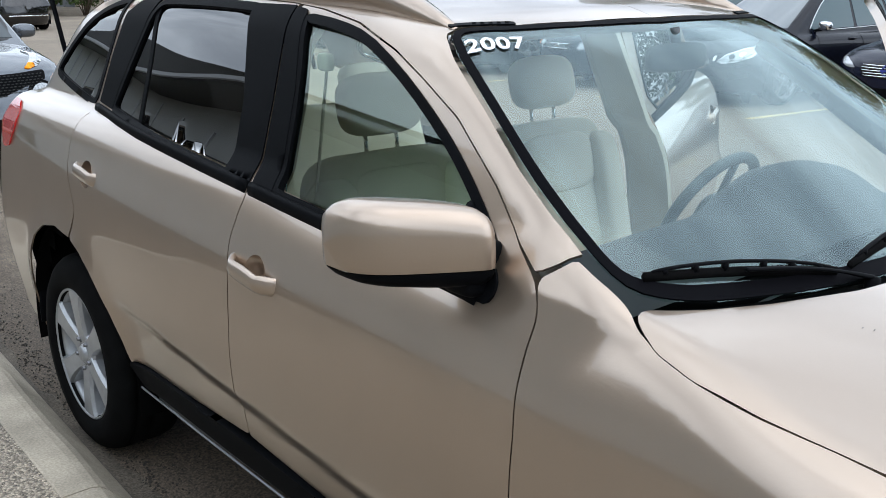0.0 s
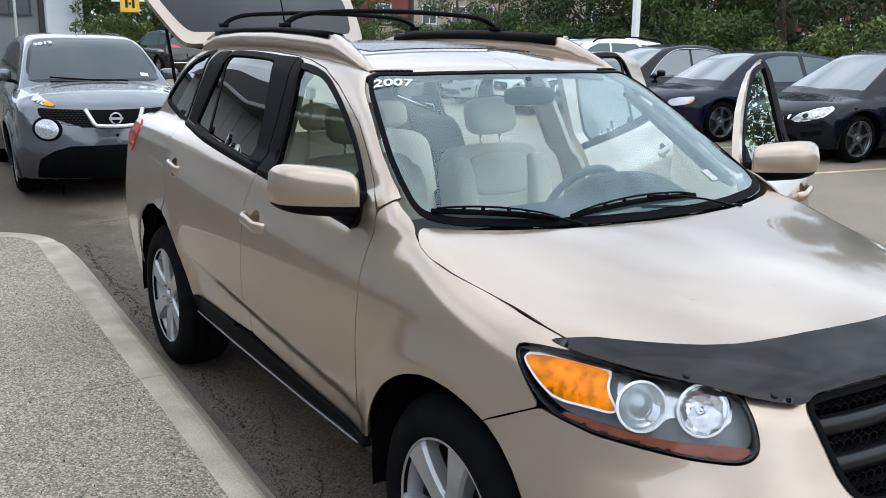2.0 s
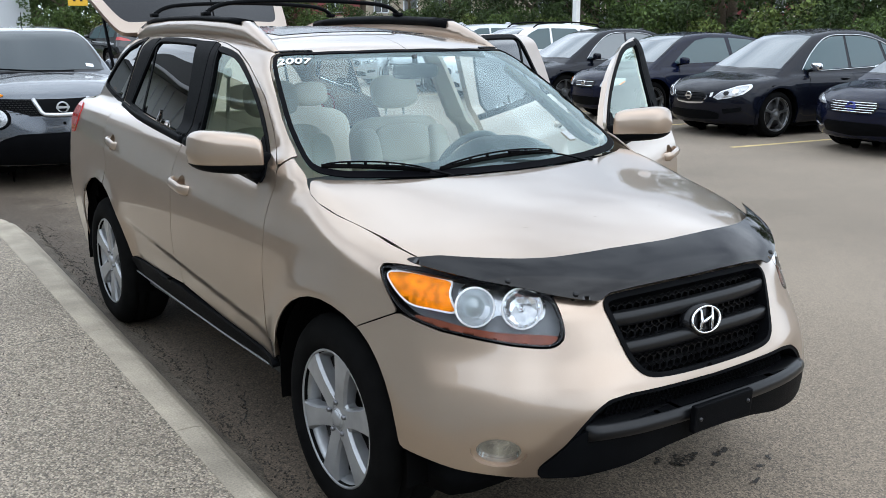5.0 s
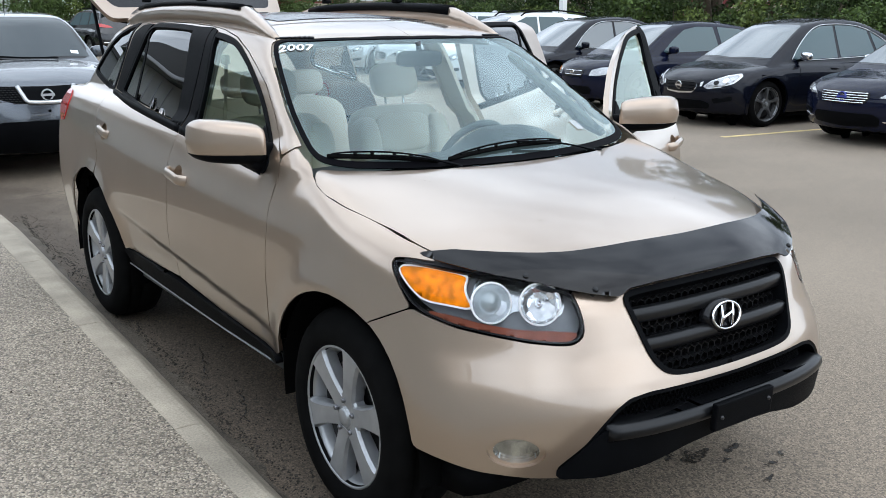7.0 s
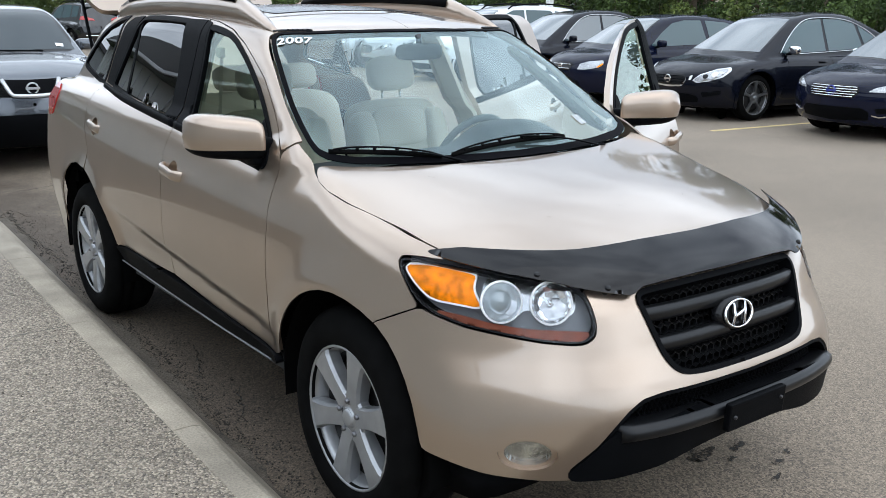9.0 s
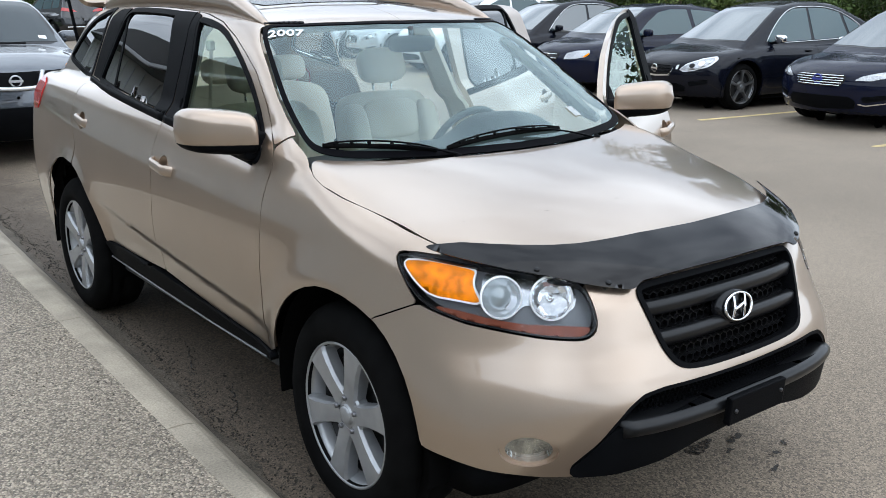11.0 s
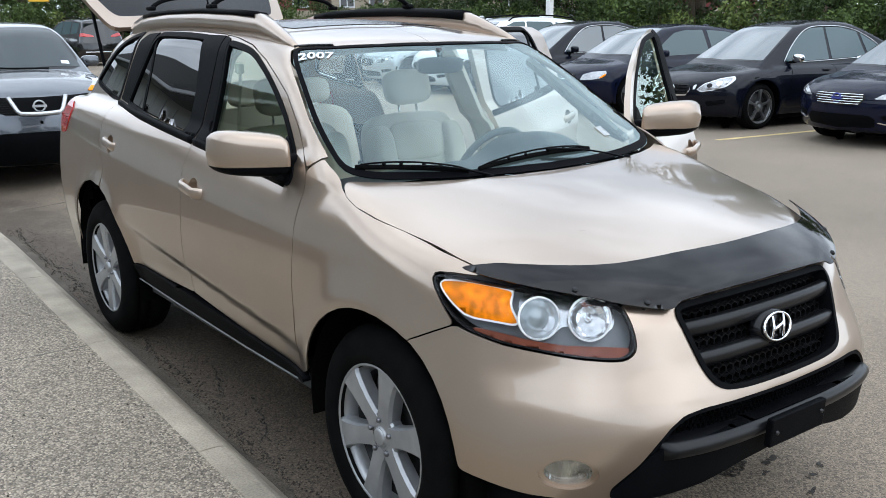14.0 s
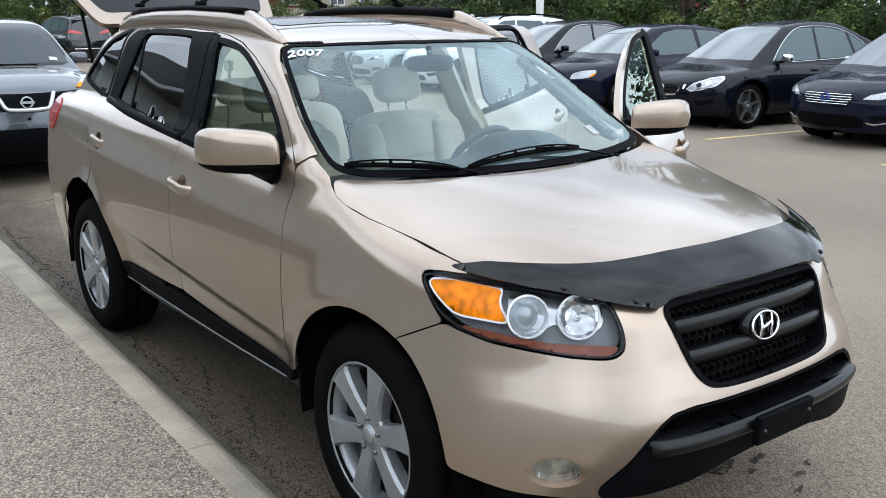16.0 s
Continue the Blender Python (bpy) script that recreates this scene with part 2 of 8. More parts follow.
def sheet(name, chart, outline, field, step=0.03, out=0.0, thick=0.006, gap=0.0, holes=(), rounds=2, flip=False, lip=0.002, hole_gap=0.0):
    """A panel of sheet metal or glass: the outline, in a chart, laid on the field's surface (out: metres proud of it)
    with its edge turned in by thick. flip: the panel's mirror twin on the other side."""
    loops = [shrink(resample(soften(densify(flatten(chart, outline)), rounds), step * 0.5), gap)]
    for h in holes:
        loops.append(shrink(resample(soften(densify(flatten(chart, h)), rounds), step * 0.5), -hole_gap))
    lo, hi = loops[0].min(0), loops[0].max(0)
    gx, gy = np.meshgrid(np.arange(lo[0], hi[0], step), np.arange(lo[1], hi[1], step * 0.87))
    gx[1::2] += step / 2
    grid = np.stack([gx.ravel(), gy.ravel()], 1)
    keep = inside(loops[0], grid)
    for h in loops[1:]:
        keep &= ~inside(h, grid)
    grid = grid[keep]
    for l in loops:
        grid = grid[edge_gap(l, grid) > step * 0.4]
    pts, edges, n = [], [], 0
    for l in loops:
        edges += [(n + i, n + (i + 1) % len(l)) for i in range(len(l))]
        pts.append(l)
        n += len(l)
    pts = np.vstack(pts + [grid])
    from_cdt = geometry.delaunay_2d_cdt([Vector(p) for p in pts], edges, [], 0, 1e-6)
    uv = np.array([tuple(p) for p in from_cdt[0]])
    tris = np.array([f for f in from_cdt[2]])
    mid = uv[tris].mean(1)
    ok = inside(loops[0], mid)
    for h in loops[1:]:
        ok &= ~inside(h, mid)
    tris = tris[ok]
    start, way = cast(chart, uv)
    p, nrm, found = march(field, start, way, 3.2, -out)
    tris = tris[found[tris].all(1)]
    a, b, c = p[tris[:, 0]], p[tris[:, 1]], p[tris[:, 2]]
    turn = (np.cross(b - a, c - a) * nrm[tris].mean(1)).sum(1) < 0
    tris[turn] = tris[turn][:, ::-1]
    if thick:
        count = {}
        for t in tris:
            for i in range(3):
                e = (t[i], t[(i + 1) % 3])
                count[e] = 1
        rim = [e for e in count if (e[1], e[0]) not in count]
        inner = {}
        extra, extra_n = [], []
        for v in sorted({v for e in rim for v in e}):
            inner[v] = len(p) + len(extra)
            extra.append(p[v] - nrm[v] * thick)
            extra_n.append(nrm[v])
        quads = [(e[1], e[0], inner[e[0]], inner[e[1]]) for e in rim]
        p = np.vstack([p, extra])
        nrm = np.vstack([nrm, extra_n])
    else:
        quads = []
    if flip:
        p = p * np.array([-1, 1, 1])
        nrm = nrm * np.array([-1, 1, 1])
        tris = tris[:, ::-1]
        quads = [q[::-1] for q in quads]
    me = bpy.data.meshes.new(name)
    me.from_pydata(p.tolist(), [], [tuple(int(i) for i in t) for t in tris] + [tuple(int(i) for i in q) for q in quads])
    me.shade_smooth()
    loop_v = np.zeros(len(me.loops), int)
    me.loops.foreach_get("vertex_index", loop_v)
    normals = nrm[loop_v]
    if quads:
        face_n = np.zeros(len(me.polygons) * 3)
        me.polygons.foreach_get("normal", face_n)
        first = len(tris) * 3
        normals[first:] = np.repeat(face_n.reshape(-1, 3)[len(tris):], 4, 0)
    me.normals_split_custom_set(normals.tolist())
    return me


def capsule_shell(name, field, y0, y1, z0, rows=90, cols=64, out=0.0, keep=None):
    """The whole closed surface of a field, seen from a line along the car."""
    a = np.linspace(0, 2 * math.pi, cols, endpoint=False)
    ends = np.linspace(-math.pi / 2 + 0.02, 0, 16)
    spine = [(y0, e) for e in ends] + [(y, 0.0) for y in np.linspace(y0, y1, rows)[1:-1]] + [(y1, -e) for e in ends[::-1]]
    start, way = [], []
    for y, e in spine:
        d = np.stack([np.cos(a) * math.cos(e), np.full(cols, math.sin(e)), np.sin(a) * math.cos(e)], 1)
        start.append(np.array([0, y, z0]) + 2.2 * d)
        way.append(-d)
    p, n, ok = march(field, np.vstack(start), np.vstack(way), 2.2, -out)
    faces = []
    for i in range(len(spine) - 1):
        for j in range(cols):
            q = (i * cols + j, i * cols + (j + 1) % cols, (i + 1) * cols + (j + 1) % cols, (i + 1) * cols + j)
            faces.append(q)
    faces = np.array(faces)
    if keep is not None:
        faces = faces[keep(p[faces].mean(1))]
    q = p[faces]
    turn = (np.cross(q[:, 1] - q[:, 0], q[:, 2] - q[:, 0]) * n[faces].mean(1)).sum(1) < 0
    faces[turn] = faces[turn][:, ::-1]
    used = np.unique(faces)
    back = np.zeros(len(p), int)
    back[used] = np.arange(len(used))
    me = bpy.data.meshes.new(name)
    me.from_pydata(p[used].tolist(), [], back[faces].tolist())
    me.shade_smooth()
    me.normals_split_custom_set_from_vertices(n[used].tolist())
    return me


def pad(bm, c, size, power=0.55, lean=0.0, n=14):
    """A rounded cushion."""
    rings = []
    m = Matrix.Translation(c) @ Matrix.Rotation(lean, 4, "X")
    for i in range(n + 1):
        v = -math.pi / 2 + math.pi * i / n
        ring = []
        for k in range(24):
            a = 2 * math.pi * k / 24
            f = lambda q: math.copysign(abs(q) ** power, q)
            ring.append(bm.verts.new(m @ Vector((size[0] * f(math.cos(v)) * f(math.cos(a)), size[1] * f(math.cos(v)) * f(math.sin(a)), size[2] * f(math.sin(v))))))
        rings.append(ring)
    for p, q in zip(rings[:-1], rings[1:]):
        for k in range(24):
            try:
                bm.faces.new((p[k], p[(k + 1) % 24], q[(k + 1) % 24], q[k]))
            except ValueError:
                pass
    bmesh.ops.remove_doubles(bm, verts=bm.verts, dist=0.0005)
    bmesh.ops.recalc_face_normals(bm, faces=bm.faces[:])
    return bm
# ---- the shape of the car: smooth fields whose zero surface is the sheet metal ----
def curve(knots, v):
    """A smooth curve through (position, value) knots."""
    ks = np.array(knots, float)
    xs, ys = ks[:, 0], ks[:, 1]
    m = np.gradient(ys, xs)
    v = np.clip(np.asarray(v, float), xs[0], xs[-1])
    i = np.clip(np.searchsorted(xs, v) - 1, 0, len(xs) - 2)
    h = xs[i + 1] - xs[i]
    t = (v - xs[i]) / h
    return ((2 * t**3 - 3 * t**2 + 1) * ys[i] + (t**3 - 2 * t**2 + t) * h * m[i]
            + (3 * t**2 - 2 * t**3) * ys[i + 1] + (t**3 - t**2) * h * m[i + 1])


def smax(a, b, r):
    """The larger of two fields, its edge rounded by r."""
    d = np.clip(r - np.abs(a - b), 0, None)
    return np.maximum(a, b) + d * d / (4 * r)


HUB_Z, AXLE = 0.362, 1.35
SIDE = [(0.18, 0.82), (0.30, 0.858), (0.42, 0.881), (0.52, 0.899), (0.64, 0.916), (0.78, 0.924), (0.90, 0.914), (0.98, 0.898), (1.05, 0.868), (1.12, 0.826), (1.2, 0.775), (1.4, 0.62)]
HOOD = [(-2.3, 0.83), (-2.1, 0.915), (-1.95, 0.975), (-1.7, 1.045), (-1.4, 1.098), (-1.1, 1.138), (-0.8, 1.165), (0.5, 1.22), (2.5, 1.27)]
NOSE = [(0.15, -2.10), (0.25, -2.17), (0.40, -2.208), (0.50, -2.226), (0.58, -2.226), (0.63, -2.213), (0.67, -2.195), (0.72, -2.171), (0.78, -2.147), (0.87, -2.106), (0.92, -2.072), (1.0, -1.97), (1.1, -1.8), (1.3, -1.4)]
BOW, BOW_POWER = [(0.2, 0.50), (0.46, 0.56), (0.62, 0.68), (0.78, 0.76), (1.1, 0.76)], 3.4
ROOF = [(-0.7, 1.50), (-0.45, 1.572), (-0.2, 1.618), (0.2, 1.652), (0.7, 1.668), (1.2, 1.658), (1.7, 1.625), (2.1, 1.58), (2.5, 1.5)]


def belt(y):
    return 0.052 * np.clip(y + 0.8, 0, 2.6)


def lower_field(x, y, z):
    ax = np.abs(x)
    lift = belt(y) * np.clip((z - 0.8) / 0.35, 0, 1)
    w = curve(SIDE, z - lift)
    w = w - 0.030 * np.clip((y - 0.6) / 1.4, 0, 2) ** 2 - 0.030 * np.clip((-y - 0.75) / 0.8, 0, 2) ** 2 * np.clip((z - 0.5) / 0.4, 0, 1)
    crease = 0.600 + 0.088 * y
    fold = np.clip((crease - z) / 0.06 + 0.5, 0, 1)
    w = w - 0.018 * fold * fold * (3 - 2 * fold) * np.clip((y + 0.95) / 0.25, 0, 1) * np.clip((1.0 - y) / 0.2, 0, 1)
    for yc in (-AXLE, AXLE):
        d = np.sqrt((y - yc) ** 2 + (z - HUB_Z) ** 2)
        w = w + 0.022 * np.exp(-(((d - 0.43) / 0.085) ** 2))
    side = (ax - w) * 0.97
    drop = curve([(-2.2, 0.085), (-1.65, 0.075), (-1.35, 0.055), (-1.08, 0.016), (-0.9, 0.008), (2, 0.01)], y)
    top = (z - (curve(HOOD, y) - drop * (ax / 0.76) ** 2.2)) * 0.95
    c = curve(BOW, z)
    slope = c * BOW_POWER * np.clip(ax, 0, 1.1) ** (BOW_POWER - 1)
    front = (curve(NOSE, z) + c * ax**BOW_POWER - y) / np.sqrt(1 + slope**2)
    rear = (y - (2.36 - 0.16 * ax**2 - 0.25 * np.clip(z - 0.75, 0, 1) ** 1.5)) * 0.97
    f = smax(side, top, curve([(-2.2, 0.08), (-1.4, 0.08), (-1.0, 0.055), (0.0, 0.05), (2, 0.05)], y))
    f = smax(f, front, 0.075)
    f = smax(f, rear, 0.16)
    return smax(f, 0.2 - z, 0.05)


def cabin_field(x, y, z):
    ax = np.abs(x)
    foot = np.clip((-0.80 - y) / 0.22, 0, 1)
    side = (ax - (0.812 - 0.365 * np.clip(z - 1.14, 0, 1) - 0.5 * 0.02 * np.logaddexp(0, (1.13 - z) / 0.02) * foot * foot * (3 - 2 * foot) - 0.04 * np.clip(z - 1.14, 0, 1) ** 2 - 0.02 * np.clip(y - 0.5, 0, 2) ** 2)) * 0.93
    roof = z - (curve(ROOF, y) - 0.11 * ax**2.2)
    screen = (z - (1.585 + 0.62 * (y + 0.43 - 0.25 * ax**2))) * 0.85
    rear = (y - (2.22 - 0.9 * np.clip(z - 1.15, 0, 1) - 0.16 * ax**2)) * 0.75
    f = smax(roof, side, 0.09)
    f = smax(f, screen, 0.05)
    f = smax(f, rear, 0.14)
    return np.maximum(f, 1.05 - z)


def body_field(p):
    x, y, z = p[..., 0], p[..., 1], p[..., 2]
    wide = np.clip((np.abs(x) - 0.70) / 0.10, 0, 1)
    near = np.clip((-0.60 - y) / 0.25, 0, 1)
    far = np.clip((y + 1.12) / 0.20, 0, 1)
    r = 0.02 + 0.08 * wide * wide * (3 - 2 * wide) * near * near * (3 - 2 * near) * far * far * (3 - 2 * far)
    return -smax(-lower_field(x, y, z), -cabin_field(x, y, z), r)


def cabin_p(p):
    return cabin_field(p[..., 0], p[..., 1], p[..., 2])


def lower_p(p):
    return lower_field(p[..., 0], p[..., 1], p[..., 2])


def march(field, start, way, far, inset=0.0):
    """Where the rays from start along way meet the field's zero surface, and the surface's normals there."""
    t = np.zeros(len(start))
    d = t
    for step in range(56):
        d = field(start + t[:, None] * way) + inset
        t = t + np.clip(d, -0.08, 0.6) * (0.85 if step < 30 else 0.6)
    found = (np.abs(d) < 0.012) & (t < far)
    p = start + t[:, None] * way
    e = 0.004
    n = np.stack([field(p + e * u) - field(p - e * u) for u in np.eye(3)], -1)
    return p, n / np.linalg.norm(n, axis=1)[:, None], found
# ---- ground ----
def asphalt_material():
    """Worn asphalt: fine stones, broad dusty tone, dark stains, shade painted beside the kerb."""
    m = material("asphalt", (0.206, 0.168, 0.128), 0.88, grain=0.4, grain_size=330, stain=0.18, stain_size=0.45, bump=0.35, bump_size=420)
    nt = m.node_tree
    b = nt.nodes["Principled BSDF"]
    src = b.inputs["Base Color"].links[0].from_socket
    co = nt.nodes["Texture Coordinate"]
    v = nt.nodes.new("ShaderNodeTexVoronoi")
    v.inputs["Scale"].default_value = 150
    nt.links.new(co.outputs["Object"], v.inputs["Vector"])
    r = nt.nodes.new("ShaderNodeValToRGB")
    r.color_ramp.elements[0].position, r.color_ramp.elements[0].color = 0.2, (0.45, 0.45, 0.46, 1)
    r.color_ramp.elements[1].position, r.color_ramp.elements[1].color = 0.95, (1.75, 1.7, 1.62, 1)
    nt.links.new(v.outputs["Color"], r.inputs["Fac"])
    mix = nt.nodes.new("ShaderNodeMix")
    mix.data_type, mix.blend_type = "RGBA", "MULTIPLY"
    # the stones lie bare in the bay by the kerb and are worn smooth in the lane
    split = nt.nodes.new("ShaderNodeSeparateXYZ")
    nt.links.new(co.outputs["Object"], split.inputs[0])
    worn = nt.nodes.new("ShaderNodeMapRange")
    for key, value in (("From Min", 0.2), ("From Max", 3.0), ("To Min", 0.95), ("To Max", 0.35)):
        worn.inputs[key].default_value = value
    nt.links.new(split.outputs[0], worn.inputs["Value"])
    nt.links.new(worn.outputs["Result"], mix.inputs["Factor"])
    nt.links.new(src, mix.inputs["A"])
    nt.links.new(r.outputs["Color"], mix.inputs["B"])
    # shade painted in beside the kerb, mixed with uneven patches of oil and silt
    axes = nt.nodes.new("ShaderNodeSeparateXYZ")
    nt.links.new(co.outputs["Object"], axes.inputs["Vector"])
    patch = nt.nodes.new("ShaderNodeTexNoise")
    patch.inputs["Scale"].default_value, patch.inputs["Detail"].default_value = 2.3, 6
    nt.links.new(co.outputs["Object"], patch.inputs["Vector"])
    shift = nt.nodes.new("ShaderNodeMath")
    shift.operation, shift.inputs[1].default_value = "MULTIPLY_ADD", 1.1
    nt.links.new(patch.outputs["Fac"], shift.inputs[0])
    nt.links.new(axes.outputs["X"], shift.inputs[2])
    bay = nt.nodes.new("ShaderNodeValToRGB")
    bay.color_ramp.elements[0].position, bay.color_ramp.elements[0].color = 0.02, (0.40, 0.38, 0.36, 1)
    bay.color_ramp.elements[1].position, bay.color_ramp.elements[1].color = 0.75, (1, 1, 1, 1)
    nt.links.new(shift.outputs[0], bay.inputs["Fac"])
    gutter_shade = nt.nodes.new("ShaderNodeMix")
    gutter_shade.data_type, gutter_shade.blend_type = "RGBA", "MULTIPLY"
    gutter_shade.inputs["Factor"].default_value = 1.0
    nt.links.new(mix.outputs["Result"], gutter_shade.inputs["A"])
    nt.links.new(bay.outputs["Color"], gutter_shade.inputs["B"])
    nt.links.new(gutter_shade.outputs["Result"], b.inputs["Base Color"])
    return m


def aggregate_material():
    """Exposed pebbles set in cement."""
    m = material("aggregate", (0.292, 0.257, 0.212), 0.85, stain=0.14, stain_size=0.9)
    nt = m.node_tree
    b = nt.nodes["Principled BSDF"]
    src = b.inputs["Base Color"].links[0].from_socket
    co = nt.nodes["Texture Coordinate"]
    v = nt.nodes.new("ShaderNodeTexVoronoi")
    v.inputs["Scale"].default_value = 125
    nt.links.new(co.outputs["Object"], v.inputs["Vector"])
    r = nt.nodes.new("ShaderNodeValToRGB")
    cr = r.color_ramp
    cr.elements[0].position, cr.elements[0].color = 0.0, (0.16, 0.155, 0.155, 1)
    cr.elements[1].position, cr.elements[1].color = 1.0, (2.35, 2.28, 2.15, 1)
    e = cr.elements.new(0.45)
    e.color = (0.95, 0.92, 0.88, 1)
    nt.links.new(v.outputs["Color"], r.inputs["Fac"])
    d = nt.nodes.new("ShaderNodeValToRGB")
    d.color_ramp.elements[0].position, d.color_ramp.elements[0].color = 0.35, (1, 1, 1, 1)
    d.color_ramp.elements[1].position, d.color_ramp.elements[1].color = 0.62, (0.62, 0.60, 0.57, 1)
    nt.links.new(v.outputs["Distance"], d.inputs["Fac"])
    for other in (r, d):
        mix = nt.nodes.new("ShaderNodeMix")
        mix.data_type, mix.blend_type = "RGBA", "MULTIPLY"
        mix.inputs["Factor"].default_value = 0.85
        nt.links.new(src, mix.inputs["A"])
        nt.links.new(other.outputs["Color"], mix.inputs["B"])
        src = mix.outputs["Result"]
    nt.links.new(src, b.inputs["Base Color"])
    u = nt.nodes.new("ShaderNodeBump")
    u.invert = True
    u.inputs["Strength"].default_value, u.inputs["Distance"].default_value = 1.0, 0.005
    nt.links.new(v.outputs["Distance"], u.inputs["Height"])
    nt.links.new(u.outputs["Normal"], b.inputs["Normal"])
    return m


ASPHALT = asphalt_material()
CONCRETE = material("kerb_concrete", (0.335, 0.290, 0.225), 0.85, grain=0.20, grain_size=120, stain=0.30, stain_size=3.2, bump=0.35, bump_size=160)
AGGREGATE = aggregate_material()
GRIT = material("dark_grit", (0.035, 0.030, 0.024), 0.95, grain=0.5, grain_size=60)
DIRT = material("gutter_dirt", (0.082, 0.067, 0.050), 0.95, grain=0.6, grain_size=130, stain=0.35, stain_size=5, bump=0.8, bump_size=110)
OIL = material("oil_stain", (0.030, 0.026, 0.022), 0.7, grain=0.4, grain_size=150)


def speckle(m, size, low, high):
    """Lets the ground show through a stain in fine specks."""
    nt = m.node_tree
    b, out = nt.nodes["Principled BSDF"], nt.nodes["Material Output"]
    n = nt.nodes.new("ShaderNodeTexNoise")
    n.inputs["Scale"].default_value, n.inputs["Detail"].default_value = size, 4
    nt.links.new(nt.nodes["Texture Coordinate"].outputs["Object"], n.inputs["Vector"])
    ramp = nt.nodes.new("ShaderNodeMapRange")
    ramp.inputs["From Min"].default_value, ramp.inputs["From Max"].default_value = low, high
    nt.links.new(n.outputs["Fac"], ramp.inputs["Value"])
    clear, mix = nt.nodes.new("ShaderNodeBsdfTransparent"), nt.nodes.new("ShaderNodeMixShader")
    nt.links.new(ramp.outputs["Result"], mix.inputs[0])
    nt.links.new(b.outputs[0], mix.inputs[1])
    nt.links.new(clear.outputs[0], mix.inputs[2])
    nt.links.new(mix.outputs[0], out.inputs["Surface"])


speckle(OIL, 55, 0.42, 0.62)
YELLOW = material("line_paint", (0.52, 0.40, 0.19), 0.8, grain=0.2, grain_size=60, stain=0.25, stain_size=4)
GRASS = material("grass", (0.05, 0.085, 0.02), 0.9, grain=0.4, grain_size=20, stain=0.3, stain_size=0.7, bump=0.8, bump_size=40)


def ground_z(x, y):
    """The lot rises a little towards the drive behind the island."""
    a = min(1.0, max(0.0, (y - 4.9) / 2.4))
    b = min(1.0, max(0.0, (6.0 - x) / 3.0)) * min(1.0, max(0.0, (26 - y) / 12))
    return 0.10 * a * a * (3 - 2 * a) * b * b * (3 - 2 * b)


xs = [-400, -120, -40, -20] + list(np.linspace(-10, 10, 41)) + [14, 20, 40, 120, 400]
ys = [-400, -120, -40, -20, -10, -4, 0, 3] + list(np.linspace(4.5, 28, 48)) + [34, 50, 120, 400]
bm = bmesh.new()
grid = [[bm.verts.new((x, y, ground_z(x, y))) for x in xs] for y in ys]
for r0, r1 in zip(grid[:-1], grid[1:]):
    for i in range(len(xs) - 1):
        bm.faces.new((r0[i], r0[i + 1], r1[i + 1], r1[i]))
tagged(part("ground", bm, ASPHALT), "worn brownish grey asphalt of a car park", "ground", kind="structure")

KERB_Z = 0.15


def kerb_line(y):
    """The kerb's inner edge, outer top edge and foot across the island at y."""
    return -1.207 + 0.025 * y, -1.098 + 0.040 * y, -0.965 + 0.040 * y


def island_edge(k):
    """Outline of the island's inner (0), top (1) or foot (2) line, with its rounded end."""
    ys = np.linspace(-9.0, 3.95, 30)
    pts = [(kerb_line(y)[k], y) for y in ys]
    grow = (0.0, 0.168, 0.301)[k]
    cx, cy, r = kerb_line(3.95)[0] - 0.42, 3.95, 0.42 + grow
    pts += [(cx + r * math.cos(a), cy + (0.42 + grow) * 1.15 * math.sin(a)) for a in np.linspace(0, math.pi / 2, 10)[1:]]
    pts += [(-9.0, cy + (0.42 + grow) * 1.15)]
    return pts


inner_line = island_edge(0)
bm = bmesh.new()
ring = [bm.verts.new((x, y, KERB_Z - 0.004)) for x, y in inner_line + [(-9.0, -9.0)]]
low = [bm.verts.new((x, y, 0.0)) for x, y in inner_line + [(-9.0, -9.0)]]
bm.faces.new(ring)
for i in range(len(ring)):
    j = (i + 1) % len(ring)
    bm.faces.new((ring[i], low[i], low[j], ring[j]))
bmesh.ops.recalc_face_normals(bm, faces=bm.faces[:])
bmesh.ops.triangulate(bm, faces=bm.faces[:])
pavement = tagged(part("pavement", bm, AGGREGATE, smooth=False), "grey exposed-aggregate pavement island with a concrete kerb", "pavement", kind="structure")


def kerb_stone(y0, y1, steps=6):
    """One cast length of the kerb, its upper edge rounded."""
    bm = bmesh.new()
    rings = []
    for y in np.linspace(y0 + 0.003, y1 - 0.003, steps):
        a, b, c = kerb_line(y)
        b2 = b + 0.004 * math.sin(y * 7.3)
        rings.append([bm.verts.new(p) for p in ((a, y, 0.0), (a, y, KERB_Z - 0.002), (a + 0.006, y, KERB_Z), (b2 - 0.03, y, KERB_Z), (b2 - 0.004, y, KERB_Z - 0.006), (b2 + 0.022, y, KERB_Z - 0.024), (c, y, 0.0))])
    for p, q in zip(rings[:-1], rings[1:]):
        for k in range(6):
            bm.faces.new((p[k], p[k + 1], q[k + 1], q[k]))
    bm.faces.new(rings[0])
    bm.faces.new(rings[-1])
    bmesh.ops.recalc_face_normals(bm, faces=bm.faces[:])
    part("kerb_stone", bm, CONCRETE, pavement, smooth=False)


